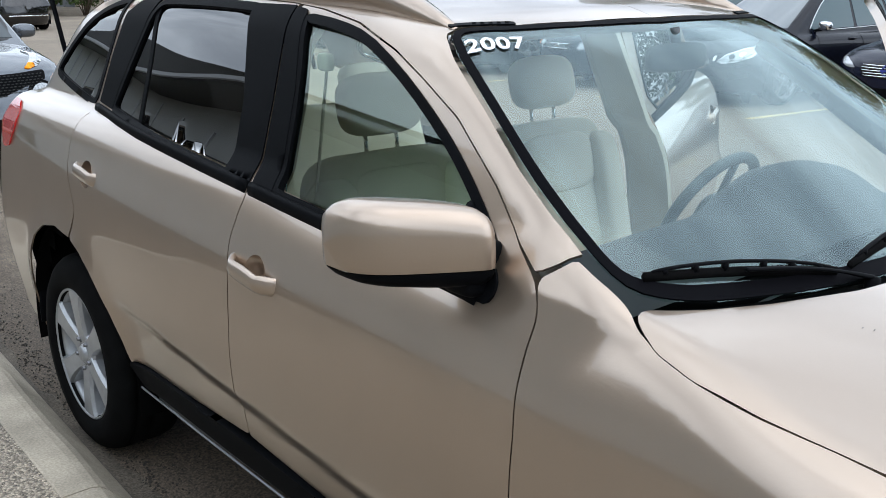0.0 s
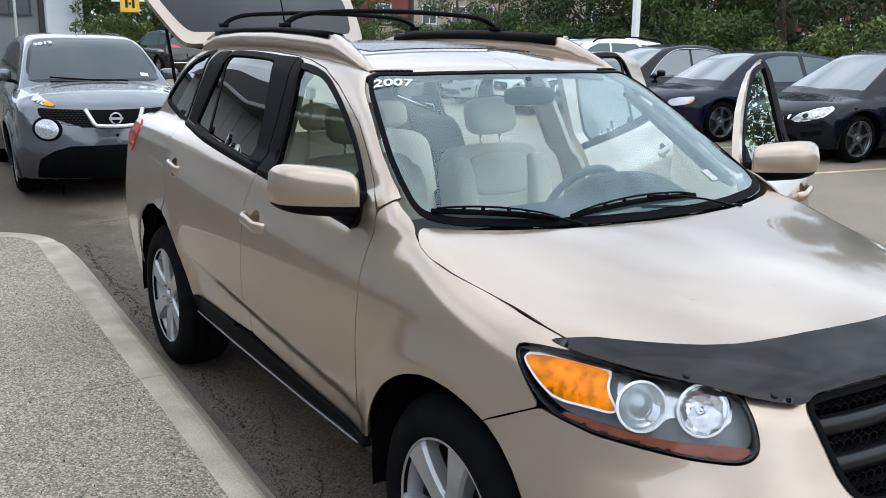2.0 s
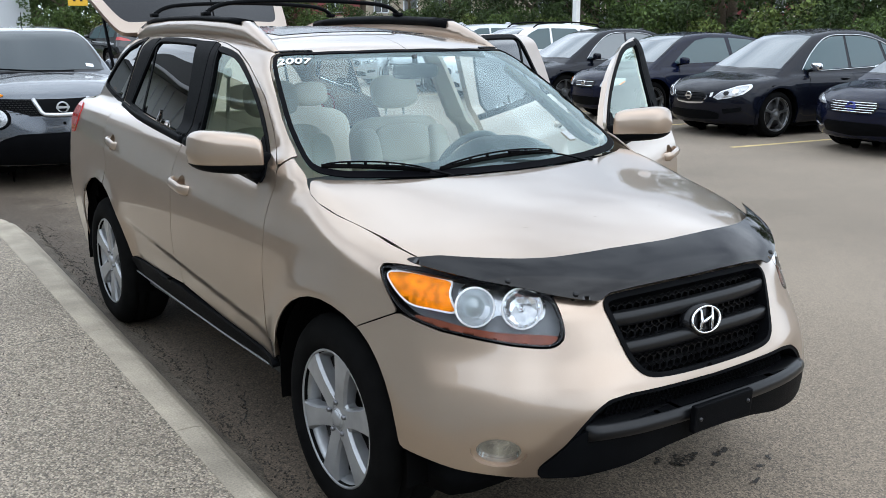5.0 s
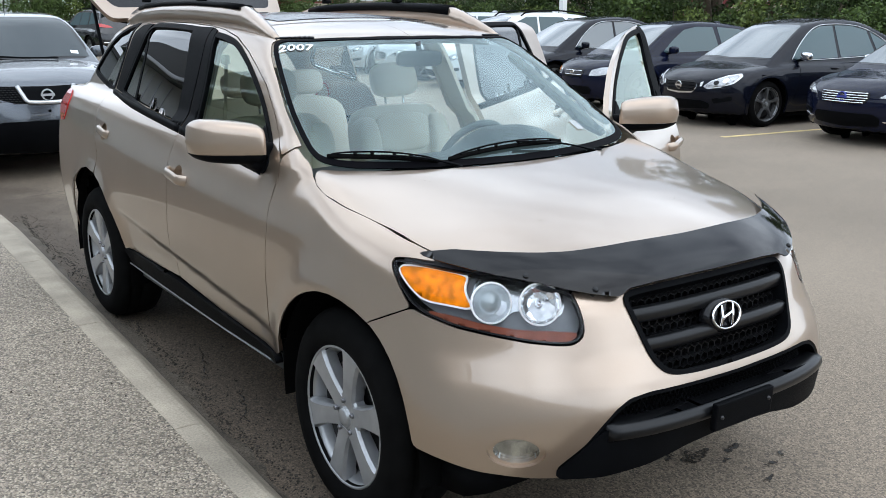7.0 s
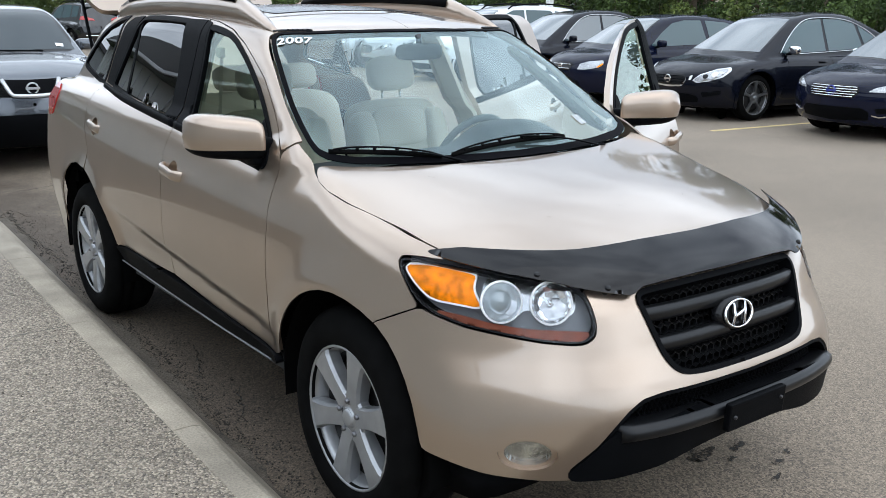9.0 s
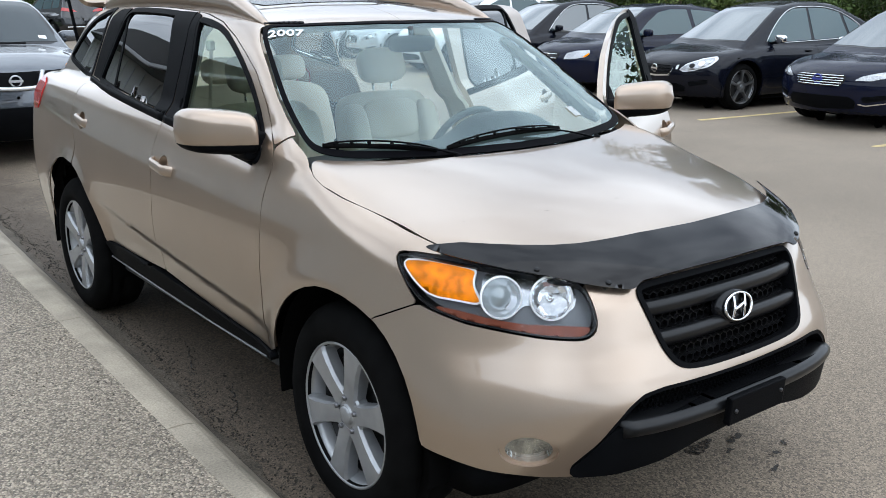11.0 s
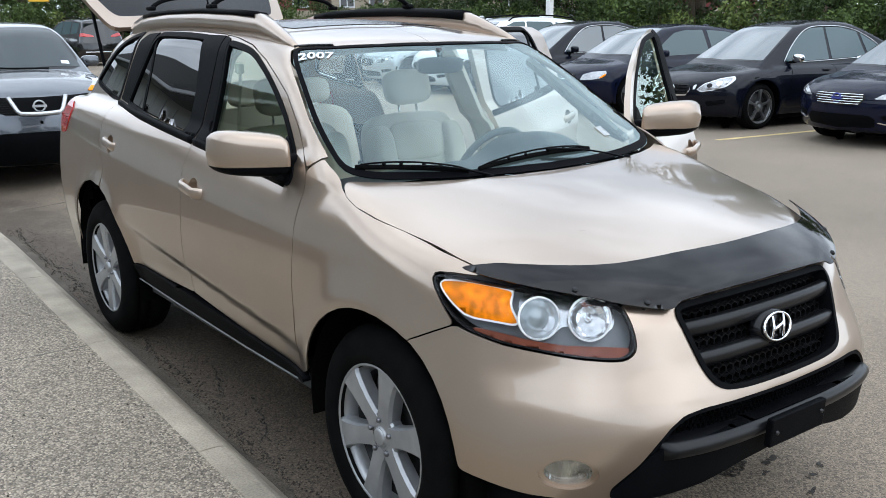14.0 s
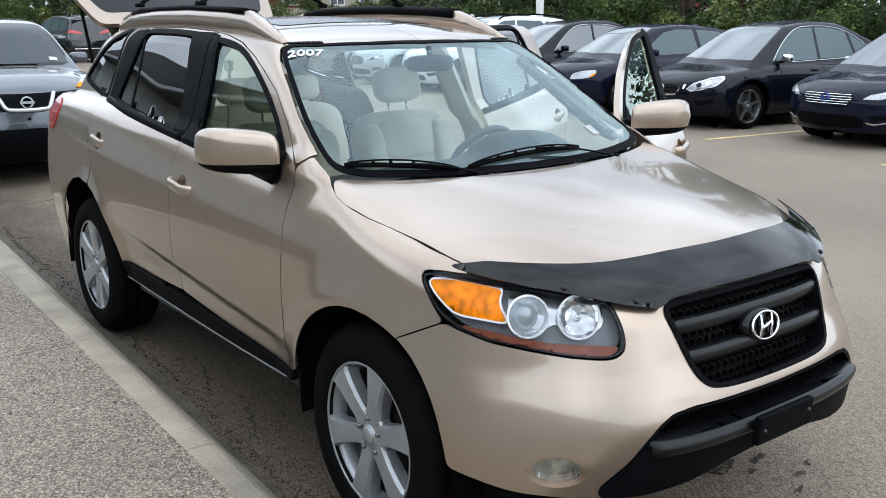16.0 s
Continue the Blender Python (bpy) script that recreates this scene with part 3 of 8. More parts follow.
joints = [-9.0, -7.9, -6.45, -5.0, -3.55, -2.1, -0.66, 0.785, 2.23, 3.95]
for a, b in zip(joints[:-1], joints[1:]):
    kerb_stone(a, b)
lines = [island_edge(k)[29:] for k in range(3)]
bm = bmesh.new()
rings = []
for (ax_, ay), (bx, by), (cx, cy) in zip(*lines):
    bx2, by2 = bx + (ax_ - bx) * 0.15, by + (ay - by) * 0.15
    rings.append([bm.verts.new(p) for p in ((ax_, ay, 0), (ax_, ay, KERB_Z), (bx2, by2, KERB_Z), (bx, by, KERB_Z - 0.02), (cx, cy, 0))])
for p, q in zip(rings[:-1], rings[1:]):
    for k in range(4):
        bm.faces.new((p[k], p[k + 1], q[k + 1], q[k]))
bmesh.ops.recalc_face_normals(bm, faces=bm.faces[:])
part("kerb_end", bm, CONCRETE, pavement, smooth=False)


def blot(name, mat, cx, cy, rx, ry, z, seed, turn=0.0, n=60, rough=0.5):
    """A flat stain with an uneven outline."""
    rnd = random.Random(seed)
    bm = bmesh.new()
    ph = [rnd.uniform(0, 6.28) for _ in range(9)]
    vs = []
    for i in range(n):
        a = 2 * math.pi * i / n
        k = 1 + rough * sum(math.sin((j + 2) * a + ph[j]) / (j + 1.5) for j in range(9))
        x, y = rx * k * math.cos(a), ry * k * math.sin(a)
        vs.append(bm.verts.new((cx + x * math.cos(turn) - y * math.sin(turn), cy + x * math.sin(turn) + y * math.cos(turn), z)))
    bm.faces.new(vs)
    bmesh.ops.triangulate(bm, faces=bm.faces[:])
    ob = part(name, bm, mat, None, smooth=False)
    return ob


# dirt gathered along the kerb's foot, with an uneven outer edge
rnd = random.Random(3)
bm = bmesh.new()
rings = []
for i, y in enumerate(np.linspace(-8, 4.2, 160)):
    w = 0.055 + 0.02 * math.sin(y * 2.1) + 0.015 * math.sin(y * 7.7 + 1) + rnd.uniform(-0.015, 0.015)
    c = kerb_line(y)[2] - 0.01
    rings.append([bm.verts.new(p) for p in ((c, y, 0.012), (c + w * 0.5, y, 0.006), (c + w, y, 0.001))])
for p, q in zip(rings[:-1], rings[1:]):
    for k in range(2):
        bm.faces.new((p[k], p[k + 1], q[k + 1], q[k]))
bmesh.ops.recalc_face_normals(bm, faces=bm.faces[:])
tagged(part("gutter_dirt", bm, DIRT, smooth=False), "dark grit and debris lying along the kerb", "dirt", kind="stuff")
# loose grit and pebbles
verts, faces = [], []
for i in range(3200):
    y = rnd.uniform(-4, 4.5)
    x = kerb_line(y)[2] + abs(rnd.gauss(0, 0.13)) + 0.01
    if i % 4 == 0:
        x = kerb_line(y)[2] + 0.085 + 0.022 * math.sin(y * 3.1) + rnd.gauss(0, 0.012)
    s = rnd.uniform(0.002, 0.006) * (1.6 if rnd.random() < 0.08 else 1)
    n = len(verts)
    t = rnd.uniform(0, 6.28)
    for k in range(4):
        verts.append((x + s * math.cos(t + k * 1.57), y + s * math.sin(t + k * 1.57), 0.001))
    verts.append((x, y, s * 0.9 + 0.002))
    faces += [(n + k, n + (k + 1) % 4, n + 4) for k in range(4)]
me = bpy.data.meshes.new("grit")
me.from_pydata(verts, [], faces)
tagged(hang("grit", me, GRIT, smooth=False), "loose dark grit and small pebbles on the asphalt", "grit", kind="stuff")
# small debris on the pavement
verts, faces = [], []
for i in range(260):
    y, x = rnd.uniform(-3.2, 4.2), -1.2 - abs(rnd.gauss(0, 0.7))
    s = rnd.uniform(0.002, 0.006)
    n = len(verts)
    t = rnd.uniform(0, 6.28)
    for k in range(4):
        verts.append((x + s * math.cos(t + k * 1.57), y + s * math.sin(t + k * 1.57), KERB_Z - 0.004))
    verts.append((x, y, KERB_Z + s * 0.7))
    faces += [(n + k, n + (k + 1) % 4, n + 4) for k in range(4)]
me = bpy.data.meshes.new("pavement_debris")
me.from_pydata(verts, [], faces)
tagged(hang("pavement_debris", me, DIRT, smooth=False), "tiny dark specks of debris on the pavement", "debris", kind="stuff")

for i, (x, y, rx, ry) in enumerate(((0.43, -1.75, 0.07, 0.035), (0.60, -1.785, 0.045, 0.022), (0.61, -1.955, 0.03, 0.018), (0.50, -1.84, 0.02, 0.012), (0.34, -1.70, 0.03, 0.014), (0.72, -1.93, 0.02, 0.012), (0.5, -2.03, 0.03, 0.015))):
    tagged(blot("oil_stain", OIL, x, y, rx, ry, 0.004, 10 + i, 0.4), "dark oil drip stain on the asphalt", "stain", "oil drips")
# cracks near the kerb
for i, (x0, y0, x1, y1) in enumerate(((-0.80, 0.1, -0.66, 0.55), (-0.85, -0.45, -0.72, -0.1), (-0.6, 5.2, 0.6, 5.6), (1.6, 3.0, 3.4, 3.6))):
    pts = [(x, y, ground_z(x, y) + 0.001) for x, y in [(x0 + (x1 - x0) * t + rnd.uniform(-0.012, 0.012), y0 + (y1 - y0) * t + rnd.uniform(-0.012, 0.012)) for t in np.linspace(0, 1, 12)]]
    tagged(part("crack", tube(pts, [0.002 + 0.003 * math.sin(math.pi * t) for t in np.linspace(0, 1, 12)], 5), OIL), "thin dark crack in the asphalt", "crack", "asphalt cracks")


# bay lines, set square to the parked row
ROW_TURN = radians(-97.5)
ROW_DIR = Vector((math.sin(ROW_TURN), -math.cos(ROW_TURN), 0))
ROW_STEP = Vector((0.1305, 0.9914, 0)) * 2.72
for n in range(-3, 6):
    p = Vector((8.37, 4.38, 0)) + ROW_STEP * n
    bm = bmesh.new()
    side = Vector((-ROW_DIR.y, ROW_DIR.x, 0)) * 0.05
    rings = []
    for t in np.linspace(0, 5.2, 40):
        w = 1 + rnd.uniform(-0.12, 0.12)
        q = p - ROW_DIR * t
        rings.append([bm.verts.new((q + side * w).to_tuple()[:2] + (0.004,)), bm.verts.new((q - side * w).to_tuple()[:2] + (0.004,))])
    for a, b in zip(rings[:-1], rings[1:]):
        bm.faces.new((a[0], a[1], b[1], b[0]))
    bmesh.ops.recalc_face_normals(bm, faces=bm.faces[:])
    tagged(part("bay_line", bm, YELLOW, smooth=False), "faded yellow painted parking bay line", "line", "bay lines", "structure")
# lawn in front of the far building
bm = bmesh.new()
vs = [bm.verts.new(p) for p in ((-40, 29.5, 0.12), (2.2, 29.0, 0.12), (3.6, 31.0, 0.12), (5.2, 44.0, 0.12), (5.5, 52.0, 0.12), (-40, 52.0, 0.12))]
bm.faces.new(vs)
ext = bmesh.ops.extrude_face_region(bm, geom=bm.faces[:])
bmesh.ops.translate(bm, vec=(0, 0, -0.12), verts=[v for v in ext["geom"] if isinstance(v, bmesh.types.BMVert)])
bmesh.ops.recalc_face_normals(bm, faces=bm.faces[:])
tagged(part("lawn", bm, GRASS, smooth=False), "strip of mown green grass before a building", "lawn", kind="structure")

# joints cast across the pavement
JOINT = material("joint_shadow", (0.13, 0.118, 0.098), 0.95, grain=0.3, grain_size=80)
for y in (-5.0, -2.1, 0.785, 3.4):
    bm = bmesh.new()
    rings = []
    for x in np.linspace(kerb_line(y)[0] - 0.002, -8.8, 60):
        w = 0.0035 + rnd.uniform(-0.0012, 0.002)
        d = 0.012 * math.sin(x * 2.3 + y)
        rings.append([bm.verts.new((x, y + d - w, KERB_Z - 0.0032)), bm.verts.new((x, y + d + w, KERB_Z - 0.0032))])
    for a, b in zip(rings[:-1], rings[1:]):
        bm.faces.new((a[0], b[0], b[1], a[1]))
    part("pavement_joint", bm, JOINT, pavement, smooth=False)
# ---- palette ----
PAINT = material("champagne_paint", (0.388, 0.300, 0.229), 0.30, 0.88, coat=1.0, coat_rough=0.02, grain=0.04, grain_size=900, stain=0.03, stain_size=4, flake=0.06)
PAINT.node_tree.nodes["Principled BSDF"].inputs["Coat IOR"].default_value = 1.65
BLACK_TRIM = material("black_trim", (0.0035, 0.0038, 0.0045), 0.5, spec=0.035, bump=0.15, bump_size=700, stain=0.2, stain_size=9)
GLOSS_BLACK = material("gloss_black", (0.006, 0.006, 0.007), 0.2, spec=0.25, coat=0.15)
RUBBER = material("tyre_rubber", (0.0045, 0.0045, 0.0045), 0.85, spec=0.05, stain=0.3, stain_size=14, bump=0.2, bump_size=300)
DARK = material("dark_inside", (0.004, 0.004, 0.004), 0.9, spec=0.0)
ALLOY = material("silver_alloy", (0.35, 0.357, 0.365), 0.38, 0.6, stain=0.12, stain_size=12)
CHROME = material("chrome", (0.82, 0.82, 0.83), 0.08, 1.0)
SCREEN_GLASS = glass("windscreen_glass", (0.79, 0.91, 0.89), 0.0, 1.86, (0.80, 0.98, 1.0))
GREEN_GLASS = glass("side_glass", (0.80, 0.97, 0.84), 0.0, 1.9, (0.88, 1.0, 0.94))
PRIVACY = glass("privacy_glass", (0.018, 0.02, 0.021), 0.0, 2.15)
LENS = glass("lamp_lens", (0.96, 0.97, 0.98), 0.0, 1.2)
CREAM = material("cream_leather", (0.66, 0.61, 0.51), 0.6, stain=0.05, stain_size=6)
GREY_PLASTIC = material("dash_plastic", (0.075, 0.08, 0.085), 0.55, bump=0.2, bump_size=500, stain=0.1)
AMBER = material("amber_lens", (0.95, 0.27, 0.0), 0.3, spec=0.15, grain=0.45, grain_size=38, stain=0.25, stain_size=14, bump=0.5, bump_size=80)
RED_LENS = material("red_lens", (0.45, 0.02, 0.02), 0.12, coat=1.0)
DULL_RED = material("reflector_red", (0.21, 0.060, 0.034), 0.25, spec=0.2, coat=0.3, grain=0.2, grain_size=30)
SHIELD = material("smoked_shield", (0.004, 0.0035, 0.004), 0.05, spec=0.36, stain=0.25, stain_size=7)
WHITE_PAINT = material("white_lettering", (0.85, 0.85, 0.85), 0.5)
FRIT = material("black_glass_border", (0.003, 0.003, 0.004), 0.55, spec=0.03)
SATIN = material("satin_black", (0.005, 0.0053, 0.006), 0.30, spec=0.35, stain=0.25, stain_size=8)
LAMP_GREY = material("lamp_housing", (0.16, 0.17, 0.18), 0.4, 0.1)

suv = thing("suv", "champagne beige metallic mid-size SUV parked with doors and tailgate open", "car")


def panel(name, chart, outline, mat=None, parent=None, both=True, label="", **k):
    """A body panel on the near side and, with both, its twin on the far side."""
    k.setdefault("gap", 0.0016)
    k.setdefault("field", body_field)
    near = hang(name, sheet(name, chart, outline, **k), mat or PAINT, parent or suv, label, False)
    if both:
        hang(name, sheet(name, chart, outline, flip=True, **k), mat or PAINT, parent or suv, label, False)
    return near


def arch(yc, r, a0, a1, n=9):
    return [(yc + r * math.cos(radians(a)), HUB_Z + r * math.sin(radians(a))) for a in np.linspace(a0, a1, n)]


# outlines, as (y, z) along and up the side
FRONT_GAP = [(-0.832, 0.44), (-0.845, 0.56), (-0.862, 0.68), (-0.866, 0.80), (-0.864, 0.90), (-0.855, 0.98), (-0.853, 1.045), (-0.856, 1.10), (-0.846, 1.135), (-0.826, 1.16)]
PILLAR_GAP = [(-0.75, 1.205), (-0.655, 1.288), (-0.50, 1.395), (-0.36, 1.462), (-0.24, 1.512), (-0.06, 1.565), (0.12, 1.592)]
TOP_GAP = [(0.29, 1.606), (0.55, 1.616), (0.85, 1.618), (1.08, 1.613), (1.20, 1.604)]
REAR_DOOR_BACK = [(1.265, 1.57), (1.288, 1.42), (1.290, 1.30), (1.292, 1.18), (1.275, 1.05), (1.20, 0.93)]
MID_GAP = [(0.15, 0.50), (0.145, 0.66), (0.138, 0.83), (0.147, 0.92), (0.165, 1.04), (0.158, 1.155), (0.185, 1.36), (0.235, 1.603)]
FRONT_PANE = [(0.155, 1.572), (0.16, 1.572), (0.02, 1.560), (-0.12, 1.535), (-0.26, 1.478), (-0.39, 1.410), (-0.51, 1.338), (-0.61, 1.262), (-0.69, 1.19), (-0.715, 1.155), (-0.70, 1.125), (-0.60, 1.125), (-0.2, 1.150), (0.03, 1.168), (0.045, 1.168), (0.055, 1.20), (0.09, 1.40)]
REAR_PANE = [(0.42, 1.592), (0.425, 1.593), (0.7, 1.602), (0.97, 1.602), (1.025, 1.596), (1.06, 1.54), (1.145, 1.30), (1.160, 1.264), (1.12, 1.250), (0.8, 1.220), (0.32, 1.184), (0.282, 1.184), (0.276, 1.21), (0.315, 1.36)]
QUARTER_PANE = [(1.30, 1.598), (1.32, 1.600), (1.45, 1.578), (1.58, 1.525), (1.69, 1.450), (1.775, 1.372), (1.795, 1.345), (1.77, 1.328), (1.60, 1.298), (1.36, 1.264), (1.325, 1.264), (1.316, 1.30), (1.312, 1.45)]
SILL_TOP = [(0.86, 0.490), (0.5, 0.488), (0.15, 0.482), (-0.3, 0.456), (-0.83, 0.428)]

# fender
fender = [(-0.779, -0.886, 1.199), (-0.803, -0.866, 1.183), (-0.822, -0.832, 1.16)] + [(-0.86, y, z) for y, z in FRONT_GAP[-2::-1]] + [(-0.9, y, z) for y, z in arch(-AXLE, 0.442, 14, 118, 12)]
fender += [(-0.914, -1.548, 0.754), (-0.843, -1.689, 0.825), (-0.851, -1.64, 0.874), (-0.850, -1.597, 0.919), (-0.842, -1.579, 0.942), (-0.829, -1.582, 0.954), (-0.802, -1.630, 0.956), (-0.765, -1.70, 0.952)]
HOOD_LINE = [(-0.748, -1.655, 0.976), (-0.762, -1.602, 0.989), (-0.777, -1.489, 1.014), (-0.799, -1.377, 1.036), (-0.822, -1.267, 1.056), (-0.832, -1.161, 1.079), (-0.824, -1.085, 1.10), (-0.804, -1.040, 1.120), (-0.784, -1.012, 1.142)]
fender += HOOD_LINE + [(-0.769, -0.974, 1.16), (-0.777, -0.935, 1.178)]
panel("fender", "ring", fender, step=0.022, rounds=1)

# hood
hood_half = [(0.0, -1.215), (-0.2, -1.205), (-0.36, -1.178), (-0.55, -1.118), (-0.67, -1.068), (-0.725, -1.035), (-0.757, -1.010)] + [(p[0], p[1]) for p in HOOD_LINE[::-1]] + [(-0.735, -1.71), (-0.66, -1.80), (-0.55, -1.90), (-0.42, -1.99), (-0.32, -2.02), (-0.15, -2.045), (0, -2.05)]
panel("hood", "top", [p for p in hood_half] + [(-a, b) for a, b in hood_half[::-1]], both=False, step=0.03, rounds=1, gap=0.001, field=lower_p)

# headlamps
LAMP = [(-0.839, -1.581, 0.94), (-0.829, -1.584, 0.951), (-0.802, -1.632, 0.953), (-0.763, -1.7, 0.948), (-0.679, -1.82, 0.934), (-0.588, -1.925, 0.917), (-0.503, -2.001, 0.895), (-0.501, -2.025, 0.871), (-0.501, -2.052, 0.831), (-0.504, -2.067, 0.793), (-0.515, -2.071, 0.773), (-0.538, -2.065, 0.758), (-0.567, -2.048, 0.755), (-0.638, -1.991, 0.761), (-0.707, -1.918, 0.773), (-0.779, -1.817, 0.788), (-0.825, -1.732, 0.812), (-0.841, -1.686, 0.835), (-0.849, -1.64, 0.874), (-0.847, -1.597, 0.918)]
# front bumper cover with its openings
GRILLE = [(0.0, 0.888), (0.16, 0.888), (0.34, 0.884), (0.368, 0.870), (0.362, 0.836), (0.345, 0.771), (0.328, 0.71), (0.305, 0.672), (0.27, 0.652), (0.2, 0.645), (0.1, 0.642), (0.0, 0.641)]


def front_uv(x, z):
    """A place on the nose by its offset from the middle and its height."""
    y = float(curve(NOSE, z)) + float(curve(BOW, z)) * abs(x) ** BOW_POWER
    return math.atan2(-x, -(y + 1.2)), z


def front_loop(half):
    """A loop on the nose, from (offset, height) pairs of its near half."""
    near = [front_uv(-x, z) for x, z in half]
    return near + [(-u, v) for u, v in near[::-1]]


LOW_OPEN = [(0.0, 0.612), (0.22, 0.616), (0.36, 0.617), (0.43, 0.607), (0.475, 0.58), (0.515, 0.54), (0.56, 0.485), (0.61, 0.435), (0.63, 0.41), (0.615, 0.398), (0.5, 0.398), (0.35, 0.412), (0.2, 0.442), (0.0, 0.457)]
FOG_C, FOG_Z = 0.722, 0.462
fog_u = front_uv(-FOG_C, FOG_Z)[0]
FOG_LOOP = [(fog_u + 0.078 * math.cos(a), FOG_Z + 0.046 * math.sin(a)) for a in np.linspace(0, 2 * math.pi, 14, endpoint=False)]
bumper_half = [(0.0, 0.93), (0.30, 0.915)]
lamp_edge = [(x, y, z - 0.001) for x, y, z in LAMP[6:17]]
bumper_near = [front_uv(-x, z) for x, z in bumper_half] + [tuple(q) for q in flatten("front", [(-0.42, -2.06, 0.905), (-0.47, -2.03, 0.902)] + lamp_edge + [(-0.843, -1.689, 0.8245), (-0.914, -1.548, 0.7535)] + [(-0.92, y, z) for y, z in arch(-AXLE, 0.442, 119, 171, 7)] + [(-0.87, -1.83, 0.42), (-0.80, -1.97, 0.395)])] + [front_uv(-0.68, 0.382), front_uv(-0.5, 0.38), front_uv(-0.35, 0.393), front_uv(-0.2, 0.422), front_uv(0, 0.437)]
bumper = bumper_near + [(-u, v) for u, v in bumper_near[::-1]]
panel("front_bumper", "front", bumper, both=False, step=0.028, rounds=1, thick=0.02,
      holes=[front_loop(GRILLE), front_loop(LOW_OPEN), FOG_LOOP, [(-u, v) for u, v in FOG_LOOP]])

# the doors of the near side; the far side's stand open
FRONT_DOOR = [SILL_TOP[-1]] + FRONT_GAP + PILLAR_GAP + [(0.228, 1.602)] + MID_GAP[::-1][1:] + SILL_TOP[3:4]
REAR_DOOR = MID_GAP + TOP_GAP + REAR_DOOR_BACK + arch(AXLE, 0.485, 105, 166, 7) + SILL_TOP[:2]


HANDLES = {"front_door": (0.03, 0.985), "rear_door": (1.115, 1.062)}


def build_door(name, outline, pane, far):
    yc, zc = HANDLES[name]
    dish = [(yc - 0.005 + 0.047 * math.cos(a), zc + 0.044 * math.sin(a)) for a in np.linspace(0, 2 * math.pi, 18, endpoint=False)]
    mesh = sheet(name, "side", outline, body_field, step=0.024, thick=0.03, gap=0.0018, holes=[pane, dish], rounds=1, flip=far)
    return hang(name, mesh, PAINT, suv, "", False)


front_door = build_door("front_door", FRONT_DOOR, FRONT_PANE, False)
rear_door = build_door("rear_door", REAR_DOOR, REAR_PANE, False)


def door_glass(parent, pane, mat, far):
    g = hang("window", sheet("window", "side", pane, cabin_p, step=0.05, out=-0.006, thick=0.004, rounds=1, flip=far), mat, parent, "", False)
    big = [tuple(p) for p in shrink(resample(soften(np.array(pane), 1), 0.02), -0.011)]
    hang("window_seal", sheet("window_seal", "side", big, body_field, step=0.03, out=0.003, thick=0.02, rounds=0, holes=[[tuple(p) for p in shrink(np.array(big), 0.021)]], flip=far), BLACK_TRIM, parent, "black rubber window seal", False)
    return g


def belt_strip(parent, y0, y1, far):
    ys = np.linspace(y0, y1, 26)
    zs = 1.150 + 0.076 * ys
    p, _, _ = march(body_field, np.stack([0 * ys - 2.0, ys, zs], 1), np.tile([1.0, 0, 0], (len(ys), 1)), 2.0)
    s = -1 if far else 1
    bm = tube([(s * (q[0] - 0.002), q[1], q[2]) for q in p], 0.020, 10)
    for v in bm.verts:
        i = int(np.argmin(np.abs(p[:, 1] - v.co.y)))
        v.co.x = s * p[i, 0] + (v.co.x - s * p[i, 0]) * 0.55
    part("belt_moulding", bm, BLACK_TRIM, parent)


B_FRONT = [(0.055, 1.165), (0.148, 1.165), (0.178, 1.36), (0.228, 1.598), (0.17, 1.59), (0.10, 1.40)]
B_REAR = [(0.163, 1.172), (0.295, 1.182), (0.33, 1.36), (0.44, 1.603), (0.235, 1.600), (0.188, 1.36)]
C_REAR = [(1.045, 1.608), (1.19, 1.600), (1.255, 1.56), (1.277, 1.42), (1.279, 1.30), (1.280, 1.27), (1.16, 1.256), (1.15, 1.32), (1.065, 1.55)]


def dress_doors(front, rear, far):
    door_glass(front, FRONT_PANE, GREEN_GLASS, far)
    door_glass(rear, REAR_PANE, PRIVACY, far)
    belt_strip(front, -0.70, 0.145, far)
    belt_strip(rear, 0.165, 1.283, far)
    for p, loop in ((front, B_FRONT),) if far else ((front, B_FRONT), (rear, B_REAR), (rear, C_REAR)):
        hang("pillar_cover", sheet("pillar_cover", "side", loop, body_field, step=0.03, out=0.004, thick=0.01, rounds=0, flip=far), BLACK_TRIM, p, "matt black pillar cover", False)
    bar = [(1.022, 1.598), (1.046, 1.598), (0.985, 1.42), (0.945, 1.236), (0.921, 1.233), (0.962, 1.42)]
    hang("divider_bar", sheet("divider_bar", "side", bar, cabin_p, step=0.02, out=-0.003, thick=0.004, rounds=0, flip=far), BLACK_TRIM, rear, "", False)
    # inside cards
    for p, y0, y1 in ((front, -0.78, 0.11), (rear, 0.2, 1.0)):
        loop = [(y0, 0.55), (y1, 0.55), (y1, 1.13 + 0.07 * y1), (y0, 1.13 + 0.07 * y0)]
        hang("door_card", sheet("door_card", "side", loop, body_field, step=0.06, out=-0.045, thick=0.01, rounds=1, flip=far), CREAM, p, "pale cream trim panel", False)
    for p, name in ((front, "front_door"), (rear, "rear_door")):
        grip(p, *HANDLES[name], far)


